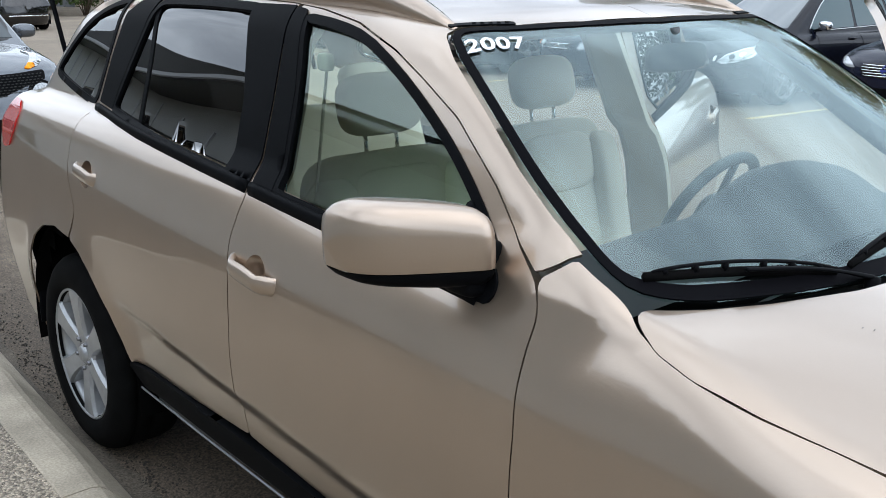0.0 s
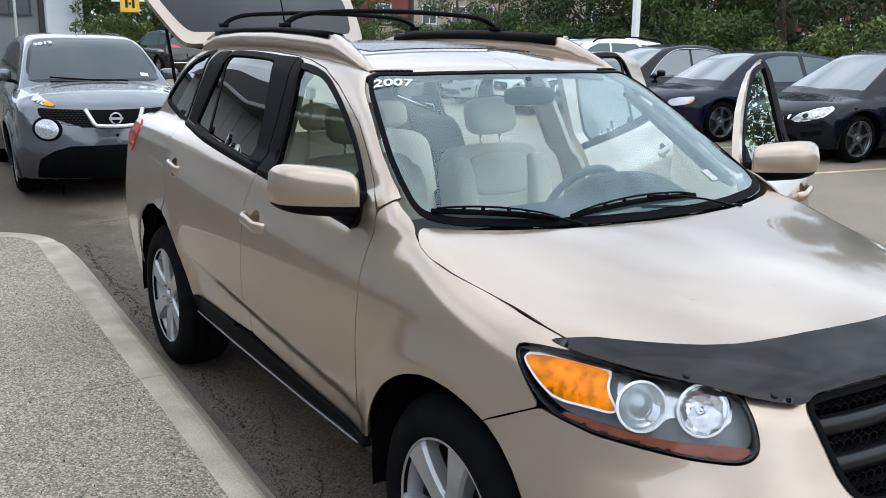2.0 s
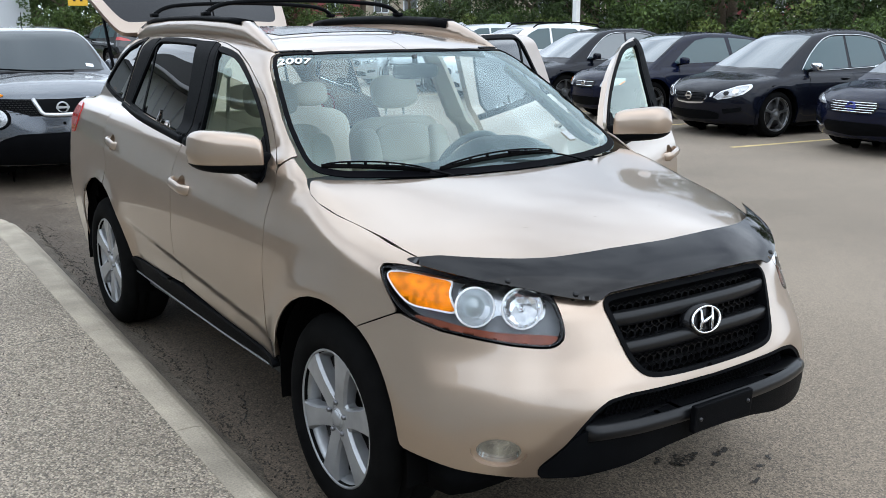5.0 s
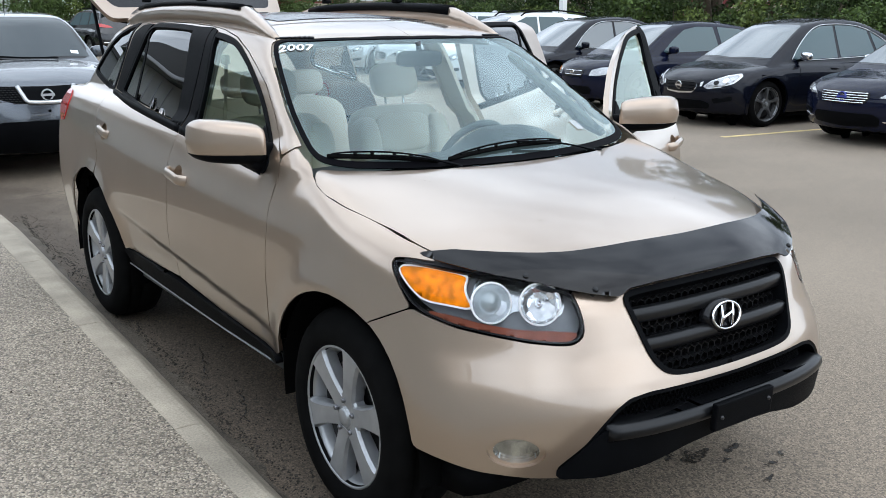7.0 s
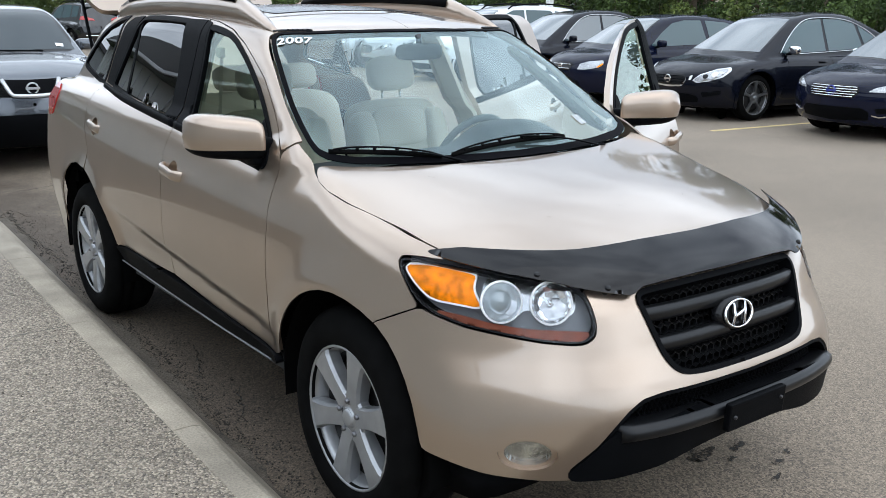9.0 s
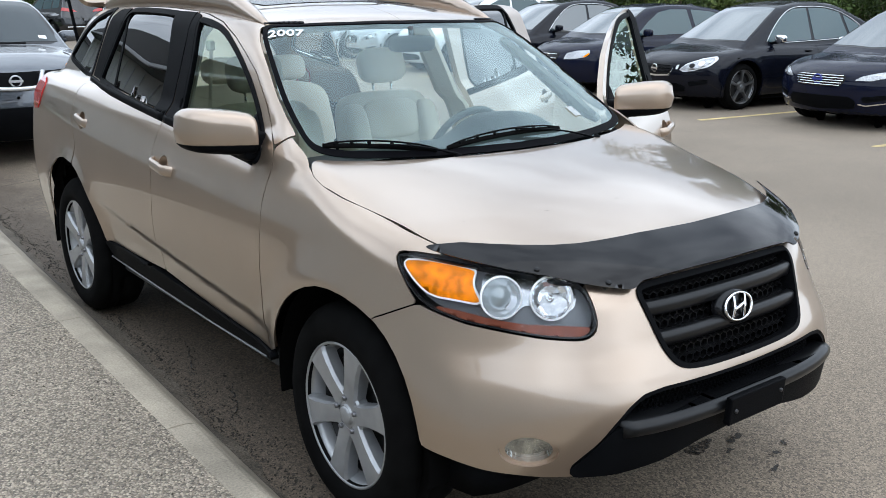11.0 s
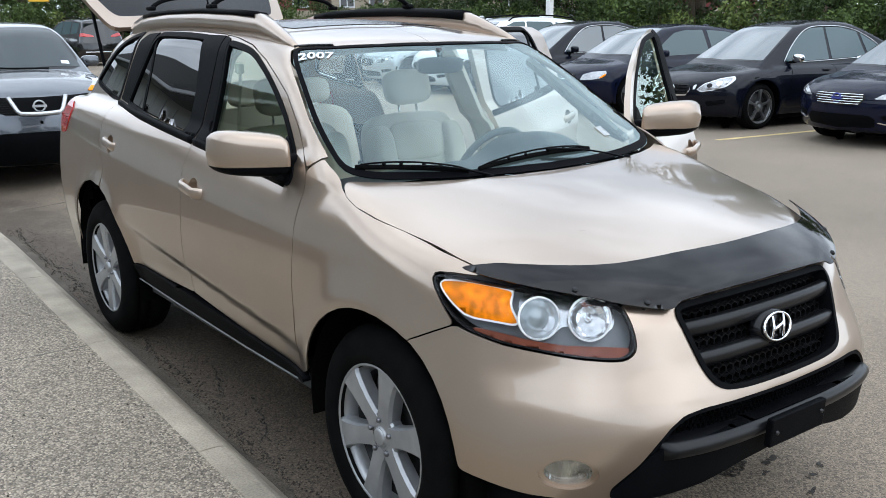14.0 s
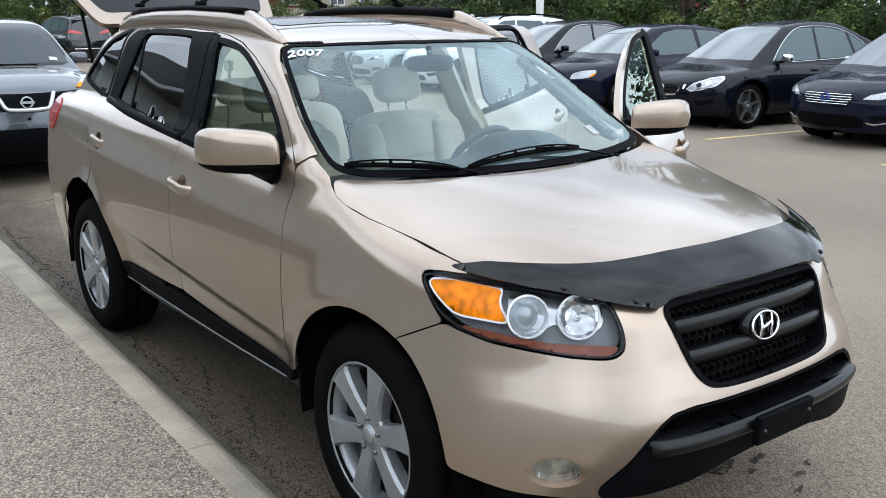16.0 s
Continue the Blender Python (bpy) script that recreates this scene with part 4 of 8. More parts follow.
def grip(door, yc, zc, far):
    """A pull handle bridging a dished recess."""
    x = -float(curve(SIDE, zc - 0.02)) + 0.012
    s = -1 if far else 1
    bm = bmesh.new()
    n = 14
    rings = []
    for i in range(n + 1):
        t = i / n
        y = yc + 0.105 - 0.21 * t
        out = 0.040 * min(1, 4.5 * min(t, 1 - t)) ** 0.6
        h = 0.018 + 0.006 * math.sin(math.pi * t) + (0.004 if t > 0.8 else 0)
        z = zc + 0.012 - 0.026 * t
        ring = []
        for k in range(10):
            a = 2 * math.pi * k / 10
            ring.append(bm.verts.new((s * (x - out + 0.012 * math.cos(a)), y, z + h * math.sin(a))))
        rings.append(ring)
    for p, q in zip(rings[:-1], rings[1:]):
        for k in range(10):
            bm.faces.new((p[k], p[(k + 1) % 10], q[(k + 1) % 10], q[k]))
    bm.faces.new(rings[0])
    bm.faces.new(rings[-1])
    bmesh.ops.recalc_face_normals(bm, faces=bm.faces[:])
    part("door_handle", bm, PAINT, door)
    bm = bmesh.new()
    rings = []
    for r, d in ((1.0, 0.0), (0.93, 0.006), (0.75, 0.018), (0.5, 0.026), (0.2, 0.030)):
        pts = np.array([(-2.0, yc - 0.005 + 0.047 * r * math.cos(a), zc + 0.044 * r * math.sin(a)) for a in np.linspace(0, 2 * math.pi, 22, endpoint=False)])
        p, _, _ = march(body_field, pts, np.tile([1.0, 0, 0], (len(pts), 1)), 2.0)
        rings.append([bm.verts.new((s * (q[0] + d - 0.0008), q[1], q[2])) for q in p])
    for p, q in zip(rings[:-1], rings[1:]):
        for k in range(22):
            bm.faces.new((p[k], p[(k + 1) % 22], q[(k + 1) % 22], q[k]))
    bm.faces.new(rings[-1])
    bmesh.ops.recalc_face_normals(bm, faces=bm.faces[:])
    part("handle_recess", bm, PAINT, door)


dress_doors(front_door, rear_door, False)

# roof, pillars and rear quarter of one half, and its twin
SCREEN = [(0.0, -0.435), (-0.25, -0.42), (-0.45, -0.385), (-0.56, -0.345), (-0.605, -0.345), (-0.648, -0.42), (-0.692, -0.56), (-0.732, -0.70), (-0.752, -0.80), (-0.763, -0.89), (-0.765, -0.945), (-0.753, -0.985), (-0.70, -1.03), (-0.62, -1.07), (-0.425, -1.135), (-0.2, -1.175), (0, -1.185)]


def on_cabin(x, y):
    p, _, _ = march(cabin_p, np.array([[x, y, 2.6]]), np.array([[0, 0, -1.0]]), 3.0)
    return tuple(p[0])


side_shell = [(-0.0001, -0.428, 1.585)] + [on_cabin(x * 1.003, y + 0.004) for x, y in SCREEN[1:10]]
side_shell += [(-0.777, -0.881, 1.203), (-0.803, -0.860, 1.187), (-0.820, -0.822, 1.167)]


def on_side(y, z):
    p, _, _ = march(body_field, np.array([[-2.0, y, z]]), np.array([[1.0, 0, 0]]), 2.0)
    return tuple(p[0])


side_shell += [on_side(y, z) for y, z in PILLAR_GAP + TOP_GAP + REAR_DOOR_BACK + arch(AXLE, 0.485, 104, 40, 5) + arch(AXLE, 0.485, 30, -12, 4) + [(1.86, 0.30), (2.05, 0.32)]]
side_shell += [(-0.80, 2.16, 0.45), (-0.83, 2.14, 0.8), (-0.80, 2.08, 1.05), (-0.74, 2.0, 1.25), (-0.62, 1.93, 1.45), (-0.52, 1.88, 1.57), (-0.3, 1.92, 1.60), (-0.0001, 1.95, 1.61)]
panel("body_side", "ring", side_shell, step=0.035, rounds=0, holes=[[on_side(y, z) for y, z in QUARTER_PANE]])
for far in (False, True):
    hang("quarter_window", sheet("quarter_window", "side", QUARTER_PANE, body_field, step=0.05, out=-0.004, thick=0.004, rounds=1, flip=far), PRIVACY, suv, "dark privacy glass", False)
    big = [tuple(p) for p in shrink(resample(soften(np.array(QUARTER_PANE), 1), 0.02), -0.012)]
    hang("quarter_seal", sheet("quarter_seal", "side", big, body_field, step=0.03, out=0.003, thick=0.015, rounds=0, holes=[[tuple(p) for p in shrink(np.array(big), 0.022)]], flip=far), BLACK_TRIM, suv, "", False)

# windscreen with its black border
SCREEN = SCREEN + [(-a, b) for a, b in SCREEN[::-1]]
hang("windscreen", sheet("windscreen", "top", SCREEN, cabin_p, step=0.05, thick=0.005, gap=0.004, rounds=1), SCREEN_GLASS, suv, "", False)
ring_out = resample(soften(np.array(SCREEN), 1), 0.03)
band = shrink(ring_out, 0.022)
band[:, 1] = np.where(band[:, 1] < -0.9, band[:, 1] + 0.012, band[:, 1])
hang("screen_border", sheet("screen_border", "top", ring_out, cabin_p, step=0.03, out=0.0025, thick=0.004, gap=0.004, rounds=0, holes=[band]), FRIT, suv, "black border of the windscreen", False)
# ---- the far side's doors, swung open on their hinges ----
def swing(ob, hx, hy, degrees):
    ob.matrix_basis = pose(hx, hy, 0, 0, 0, degrees) @ Matrix.Translation((-hx, -hy, 0))


far_front = build_door("front_door", FRONT_DOOR, FRONT_PANE, True)
far_rear = build_door("rear_door", REAR_DOOR, REAR_PANE, True)
dress_doors(far_front, far_rear, True)


# ---- door mirrors ----
def door_mirror(door, far):
    s = -1 if far else 1
    rows, cols = 20, 32
    shell, under = bmesh.new(), bmesh.new()

    def housing(v, z_of, bm):
        rings = []
        for i in range(rows + 1):
            t = i / rows
            u = -1 + 2 * t
            c = max(0.0, 1 - abs(u) ** (4.0 if u > 0 else 14.0)) ** 0.38 * (1.0 if u > 0 else 1.0 - 0.10 * u * u)
            x = -0.948 - 0.118 * u
            ring = []
            for k in range(cols):
                a = 2 * math.pi * k / cols
                ca, sa = math.cos(a), math.sin(a)
                ea = math.copysign(abs(ca) ** 0.6, ca)
                es = math.copysign(abs(sa) ** 0.6, sa)
                y = -0.605 + 0.075 * u + (0.085 if ea < 0 else 0.045) * ea * c
                z = 1.196 + 0.010 * u + es * c * (0.088 if es > 0 else 0.072)
                ring.append(bm.verts.new((s * x, y, z)))
            rings.append(ring)
        for p, q in zip(rings[:-1], rings[1:]):
            for k in range(cols):
                j = (k + 1) % cols
                zc = sum(w.co.z for w in (p[k], p[j], q[j], q[k])) / 4
                if z_of(zc):
                    try:
                        bm.faces.new((p[k], p[j], q[j], q[k]))
                    except ValueError:
                        pass
        bmesh.ops.delete(bm, geom=[w for w in bm.verts if not w.link_faces], context="VERTS")
        bmesh.ops.recalc_face_normals(bm, faces=bm.faces[:])

    housing(0, lambda z: True, shell)
    housing(0, lambda z: True, under)
    bmesh.ops.bisect_plane(shell, geom=shell.verts[:] + shell.edges[:] + shell.faces[:], plane_co=(0, 0, 1.162), plane_no=(0, 0, 1), clear_inner=True)
    bmesh.ops.bisect_plane(under, geom=under.verts[:] + under.edges[:] + under.faces[:], plane_co=(0, 0, 1.160), plane_no=(0, 0, 1), clear_outer=True)
    m = part("mirror_housing", shell, PAINT, door)
    part("mirror_base", under, BLACK_TRIM, door, "matt black lower shell of the mirror")
    arm = bmesh.new()
    pad(arm, (s * -0.832, -0.675, 1.150), (0.052, 0.045, 0.050), 0.4)
    part("mirror_arm", arm, BLACK_TRIM, door, "black mirror arm")
    glass_bm = box_bm(-0.105, -0.003, -0.062, 0.105, 0.003, 0.062, 0.02, 3)
    g = part("mirror_glass", glass_bm, CHROME, door, "silvered mirror glass", False)
    g.matrix_basis = Matrix.Translation((s * -0.945, -0.572, 1.206)) @ Matrix.Rotation(s * radians(-34), 4, "Z")
    loop = [(-0.60, 1.262), (-0.69, 1.185), (-0.745, 1.14), (-0.742, 1.105), (-0.72, 1.09), (-0.64, 1.105), (-0.575, 1.16)]
    hang("mirror_corner", sheet("mirror_corner", "side", loop, body_field, step=0.03, out=0.006, thick=0.012, rounds=1, flip=far), BLACK_TRIM, door, "black corner cover", False)


door_mirror(front_door, False)
door_mirror(far_front, True)
swing(far_front, 0.86, -0.84, -64)
swing(far_rear, 0.90, 0.15, -66)

part("belt_anchor", pad(bmesh.new(), (-0.628, 0.095, 1.464), (0.014, 0.024, 0.022), 0.45), CREAM, suv, "cream belt anchor on the door pillar")
part("belt_webbing", tube([(-0.622, 0.10, 1.45), (-0.618, 0.16, 1.20), (-0.615, 0.22, 0.95)], 0.022, 8, 0.12), CREAM, suv, "cream seat belt webbing")

# ---- sills, chrome line, mudflaps ----
for s in (-1, 1):
    sill = [(0.88, 0.488), (0.5, 0.485), (0.15, 0.479), (-0.3, 0.453), (-0.85, 0.424), (-0.87, 0.41), (-0.85, 0.388), (-0.3, 0.383), (0.3, 0.390), (0.82, 0.405)]
    hang("sill_cover", sheet("sill_cover", "side", sill, body_field, step=0.03, out=0.012, thick=0.03, gap=0.002, rounds=1, flip=s > 0), BLACK_TRIM, suv, "black plastic sill cover", False)
    part("sill_strip", tube([(s * 0.900, y, z) for y, z in ((0.80, 0.425), (0.4, 0.416), (0.0, 0.410), (-0.4, 0.406), (-0.83, 0.408))], 0.0035, 6), LAMP_GREY, suv, "thin bright strip")
    for yc in (-0.885, 1.83):
        part("mud_flap", box_bm(-0.875 if s < 0 else 0.72, yc - 0.010, 0.35, -0.72 if s < 0 else 0.875, yc + 0.010, 0.50, 0.008), BLACK_TRIM, suv, "black rubber mud flap")


def slab(length0, length1, half, z0, z1, ramp):
    """A flat underside whose front and rear ends ramp up to the bumpers."""
    bm = bmesh.new()
    rings = []
    for y, low in ((length0, z1 - 0.05), (length0 + ramp, z0), (length1 - ramp, z0), (length1, z1 - 0.05)):
        rings.append([bm.verts.new(p) for p in ((-half, y, low), (half, y, low), (half, y, z1), (-half, y, z1))])
    for p, q in zip(rings[:-1], rings[1:]):
        for k in range(4):
            bm.faces.new((p[k], p[(k + 1) % 4], q[(k + 1) % 4], q[k]))
    bm.faces.new(rings[0])
    bm.faces.new(rings[-1])
    bmesh.ops.recalc_face_normals(bm, faces=bm.faces[:])
    return bm


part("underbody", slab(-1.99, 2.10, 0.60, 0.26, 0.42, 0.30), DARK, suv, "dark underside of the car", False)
# black strip added for the shade under the bumper, set back from its edge
bm = bmesh.new()
line = [(x, float(curve(NOSE, 0.38)) + float(curve(BOW, 0.38)) * abs(x) ** BOW_POWER + 0.045, 0.385 - 0.105 * min(1.0, max(0.0, (abs(x) - 0.58) / 0.2))) for x in np.linspace(-0.80, 0.80, 33)]
line = [(-0.82, -1.78, 0.27)] + line + [(0.82, -1.78, 0.27)]
rings = [[bm.verts.new(p) for p in ((x, y, 0.41), (x * 0.985, y + 0.03, low), (x * 0.97, y + 0.05, low), (x * 0.97, y + 0.05, 0.41))] for x, y, low in line]
for p, q in zip(rings[:-1], rings[1:]):
    for k in range(4):
        bm.faces.new((p[k], p[(k + 1) % 4], q[(k + 1) % 4], q[k]))
bm.faces.new(rings[0])
bm.faces.new(rings[-1])
bmesh.ops.recalc_face_normals(bm, faces=bm.faces[:])
part("air_dam", bm, BLACK_TRIM, suv, "black strip added for the shade under the bumper")
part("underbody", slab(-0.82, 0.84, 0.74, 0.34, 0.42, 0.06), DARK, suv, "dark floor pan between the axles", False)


# ---- wheels ----
def spoke_bm(turn, n_rows, hub_x):
    bm = bmesh.new()
    rings = []
    for r, w, x, d in n_rows:
        sec = [(-w, x + d), (-w, x + 0.012), (-w * 0.84, x), (w * 0.84, x), (w, x + 0.012), (w, x + d)]
        ring = []
        for across, along in sec:
            c, s_ = math.cos(turn), math.sin(turn)
            ring.append(bm.verts.new((hub_x + along, r * c - across * s_, r * s_ + across * c)))
        rings.append(ring)
    for p, q in zip(rings[:-1], rings[1:]):
        for k in range(6):
            bm.faces.new((p[k], p[(k + 1) % 6], q[(k + 1) % 6], q[k]))
    bm.faces.new(rings[0])
    bm.faces.new(rings[-1])
    bmesh.ops.recalc_face_normals(bm, faces=bm.faces[:])
    return bm


def join_bm(a, b):
    me = bpy.data.meshes.new("tmp")
    b.to_mesh(me)
    b.free()
    a.from_mesh(me)
    bpy.data.meshes.remove(me)
    return a


def build_wheel(owner, name, radius, rim, width, spokes, rows, first, rim_mat, lugs=5, at=None):
    """A wheel whose outer face looks towards -x, with its hub at the origin."""
    w = new(name)
    w.parent = owner
    k = radius
    tyre = lathe([(rim - 0.006, 0.012), (rim + 0.01, -0.008), (rim + 0.035, -0.018), (k - 0.05, -0.014), (k - 0.022, 0.004), (k - 0.007, 0.024), (k - 0.001, 0.045), (k - 0.012, 0.049), (k - 0.012, 0.056), (k, 0.060), (k, 0.10), (k - 0.012, 0.104), (k - 0.012, 0.112), (k, 0.116), (k, width - 0.05), (k - 0.007, width - 0.02), (k - 0.03, width), (rim, width - 0.01)], 64)
    part("tyre", tyre, RUBBER, w)
    barrel = lathe([(rim - 0.004, 0.0), (rim, -0.006), (rim + 0.006, -0.002), (rim + 0.006, 0.012), (rim - 0.004, 0.010), (rim - 0.010, 0.03), (rim - 0.022, 0.06), (rim - 0.026, width - 0.03), (rim - 0.01, width)], 64)
    part("rim", barrel, rim_mat, w)
    # darker sleeve over the barrel: shade inside the rim put into colour
    part("barrel", lathe([(rim - 0.0235, 0.058), (rim - 0.0275, width - 0.03), (rim - 0.0295, width - 0.03), (rim - 0.0255, 0.058)], 64, closed=True), GREY_METAL, w, "inner barrel sleeve coloured dark for shade")
    star = bmesh.new()
    for i in range(spokes):
        star = join_bm(star, spoke_bm(radians(first + 360 / spokes * i), rows, 0.0))
    hubring = lathe([(0.0, 0.004), (0.032, 0.004), (0.036, 0.010), (0.05, 0.012), (0.078, 0.012), (0.084, 0.02), (0.084, 0.05)], 32)
    star = join_bm(star, hubring)
    part("spokes", star, rim_mat, w, "", False)
    part("hub_cap", lathe([(0.0, -0.004), (0.022, -0.003), (0.028, 0.0), (0.031, 0.006)], 28), LAMP_GREY if rim_mat is not ALLOY else ALLOY, w)
    part("brake_disc", lathe([(0.0, 0.075), (0.19, 0.075), (0.192, 0.08), (0.192, 0.095)], 40), GREY_METAL, w, "dull steel brake disc")
    if lugs:
        for i in range(lugs):
            a = radians(first + 30 + 360 / lugs * i)
            b = lathe([(0.0, -0.002), (0.007, -0.002), (0.009, 0.002), (0.009, 0.014)], 6)
            bmesh.ops.translate(b, vec=(0.0, 0.057 * math.cos(a), 0.057 * math.sin(a)), verts=b.verts)
            part("lug_nut", b, LUG, w)
            # flat dark disc on the hub face, painted shade for the lug's pocket
            b = lathe([(0.0145, 0.0105), (0.0145, 0.0118), (0.0, 0.0118)], 14)
            bmesh.ops.translate(b, vec=(-0.0004, 0.057 * math.cos(a), 0.057 * math.sin(a)), verts=b.verts)
            part("lug_recess", b, GREY_METAL, w)
    return w


def place_wheel(w, x, y, z, left):
    w.matrix_basis = Matrix.Translation((x, y, z)) @ (Matrix.Rotation(math.pi, 4, "Z") if left else Matrix())


def twin_part(ob, owner):
    """The same part with its pieces again, under owner."""
    made = {}
    for o in (ob, *ob.children_recursive):
        made[o] = o.copy()
        scene.collection.objects.link(made[o])
        made[o].parent = owner if o is ob else made[o.parent]
    return made[ob]


LUG = material("lug_steel", (0.22, 0.22, 0.23), 0.35, 0.9)
GREY_METAL = material("dull_steel", (0.035, 0.035, 0.036), 0.5, 0.6, stain=0.3, stain_size=20)
SUV_SPOKE = [(0.045, 0.040, 0.010, 0.04), (0.085, 0.034, 0.006, 0.045), (0.13, 0.035, 0.002, 0.05), (0.18, 0.041, -0.001, 0.05), (0.215, 0.049, -0.002, 0.05), (0.240, 0.062, 0.0, 0.045)]
wheel = build_wheel(suv, "wheel", 0.366, 0.238, 0.235, 6, SUV_SPOKE, -16, ALLOY)
place_wheel(wheel, -0.892, -AXLE, 0.366, False)
for x, y, left in ((-0.892, AXLE, False), (0.892, -AXLE, True), (0.892, AXLE, True)):
    twin = twin_part(wheel, suv)
    place_wheel(twin, x, y, 0.366, left)
    twin.matrix_basis = twin.matrix_basis @ Matrix.Rotation(radians(43 if y > 0 else 20), 4, "X")
# wheel wells
for s in (-1, 1):
    for yc, r in ((-AXLE, 0.445), (AXLE, 0.485)):
        bm = lathe([(0.0, 0.62), (r, 0.62), (r + 0.002, 0.885)], 40)
        bmesh.ops.delete(bm, geom=[f for f in bm.faces if f.calc_center_median().z < -0.08], context="FACES")
        bmesh.ops.transform(bm, matrix=Matrix.Translation((0, yc, HUB_Z)) @ Matrix.Diagonal((s, 1, 1, 1)), verts=bm.verts)
        part("wheel_well", bm, DARK, suv)

# ---- dark inner structure behind the gaps ----
inner = capsule_shell("inner_frame", lower_p, -1.5, 1.6, 0.62, 80, 72, out=-0.065,
                      keep=lambda c: ~((np.abs(c[:, 0]) > 0.55) & (np.minimum(np.hypot(c[:, 1] + AXLE, c[:, 2] - HUB_Z), np.hypot(c[:, 1] - AXLE, c[:, 2] - HUB_Z)) < 0.47))
                      & ~((c[:, 1] < -1.6) & (c[:, 2] < 0.41)) & ~((c[:, 1] > -1.02) & (c[:, 2] > 1.0)) & ~((c[:, 1] > -0.8) & (c[:, 1] < 1.2) & (c[:, 2] > 0.5) & (c[:, 0] > 0.4)))
hang("inner_frame", inner, DARK, suv, "", False)
part("firewall", box_bm(-0.76, -1.0, 0.35, 0.76, -0.96, 1.10), DARK, suv)
part("cabin_floor", box_bm(-0.82, -0.96, 0.33, 0.82, 1.9, 0.37), GREY_PLASTIC, suv)

# ---- cowl and wipers ----
cowl = [(0.0, -1.155), (-0.25, -1.148), (-0.45, -1.10), (-0.62, -1.04), (-0.72, -0.985), (-0.735, -1.01), (-0.62, -1.085), (-0.425, -1.15), (-0.2, -1.20), (0, -1.205)]
cowl = cowl + [(-a, b) for a, b in cowl[::-1]]
hang("cowl_cover", sheet("cowl_cover", "top", cowl, lower_p, step=0.03, out=-0.022, thick=0.02, rounds=0), BLACK_TRIM, suv, "black plastic cowl", False)


def screen_z(x, y, lift=0.0):
    return 1.585 + 0.62 * (y + 0.43 - 0.25 * x * x) + lift


def wiper(pivot, elbow, tip0, tip1):
    def up(x, y, h):
        return (x, y, max(screen_z(x, y), float(curve(HOOD, y)) - 0.04) + h)

    arm = [up(*pivot, 0.01), up((pivot[0] * 2 + elbow[0]) / 3, (pivot[1] * 2 + elbow[1]) / 3, 0.024), up((pivot[0] + elbow[0] * 2) / 3, (pivot[1] + elbow[1] * 2) / 3, 0.030), up(*elbow, 0.030)]
    part("wiper_arm", tube([tuple(p) for p in soften(arm, 2, False)], [0.008] * 4 + [0.006] * (len(soften(arm, 2, False)) - 4), 8, 0.6), BLACK_TRIM, suv)
    a, b = Vector(tip0), Vector(tip1)
    blade = [up(*(a.lerp(b, t)), 0.008) for t in np.linspace(0, 1, 12)]
    part("wiper_blade", tube(blade, 0.006, 6, 1.6), RUBBER, suv)
    frame_pts = [up(*(a.lerp(b, t)), 0.014 + 0.013 * math.sin(math.pi * t) ** 0.7) for t in np.linspace(0.04, 0.96, 14)]
    bm = tube(frame_pts, [0.003] + [0.0055] * 12 + [0.003], 6, 0.6)
    for t in (0.1, 0.25, 0.4, 0.6, 0.75, 0.9):
        p, q = Vector(up(*(a.lerp(b, t)), 0.012)), Vector(up(*(a.lerp(b, t)), 0.014 + 0.013 * math.sin(math.pi * t) ** 0.7))
        bm = join_bm(bm, tube([p, q], 0.007, 6))
    part("wiper_frame", bm, BLACK_TRIM, suv)
    part("wiper_pivot", lathe([(0, pivot_z(pivot) + 0.03), (0.014, pivot_z(pivot) + 0.026), (0.016, pivot_z(pivot) - 0.02)], 14, "z"), BLACK_TRIM, suv).matrix_basis = Matrix.Translation((pivot[0], pivot[1], 0))


def pivot_z(p):
    return float(curve(HOOD, p[1])) - 0.03


wiper((-0.28, -1.165), (-0.55, -1.065), (-0.72, -0.975), (-0.345, -1.125))
wiper((0.44, -1.15), (0.03, -1.12), (-0.30, -1.128), (0.275, -1.10))


# ---- smoked shield along the hood's front edge ----
SHIELD_TOP = [(-0.80, -1.662, 0.980), (-0.782, -1.672, 0.984), (-0.717, -1.725, 0.992), (-0.655, -1.786, 0.99), (-0.59, -1.842, 0.988), (-0.518, -1.889, 0.986), (-0.437, -1.925, 0.986), (-0.339, -1.943, 0.989), (-0.23, -1.954, 0.992), (-0.116, -1.966, 0.992), (-0.001, -1.971, 0.991)]
SHIELD_LOW = [(-0.001, -2.105, 0.905), (-0.129, -2.103, 0.906), (-0.25, -2.095, 0.904), (-0.352, -2.081, 0.898), (-0.390, -2.091, 0.880), (-0.447, -2.068, 0.889), (-0.52, -2.024, 0.904), (-0.581, -1.968, 0.922), (-0.641, -1.91, 0.934), (-0.695, -1.842, 0.945), (-0.765, -1.734, 0.963), (-0.793, -1.68, 0.974)]
near = [tuple(q) for q in flatten("front", SHIELD_TOP + SHIELD_LOW)]
half_n = len(SHIELD_TOP)
loop = near[half_n:] + near[:half_n]
loop = [tuple(q) for q in loop] + [(-u, v) for u, v in loop[::-1]]
shield_mesh = sheet("hood_shield", "front", loop, body_field, step=0.022, out=0.028, thick=0.004, rounds=1)
hang("hood_shield", shield_mesh, SHIELD, suv, "smoked dark plastic bug shield", False)
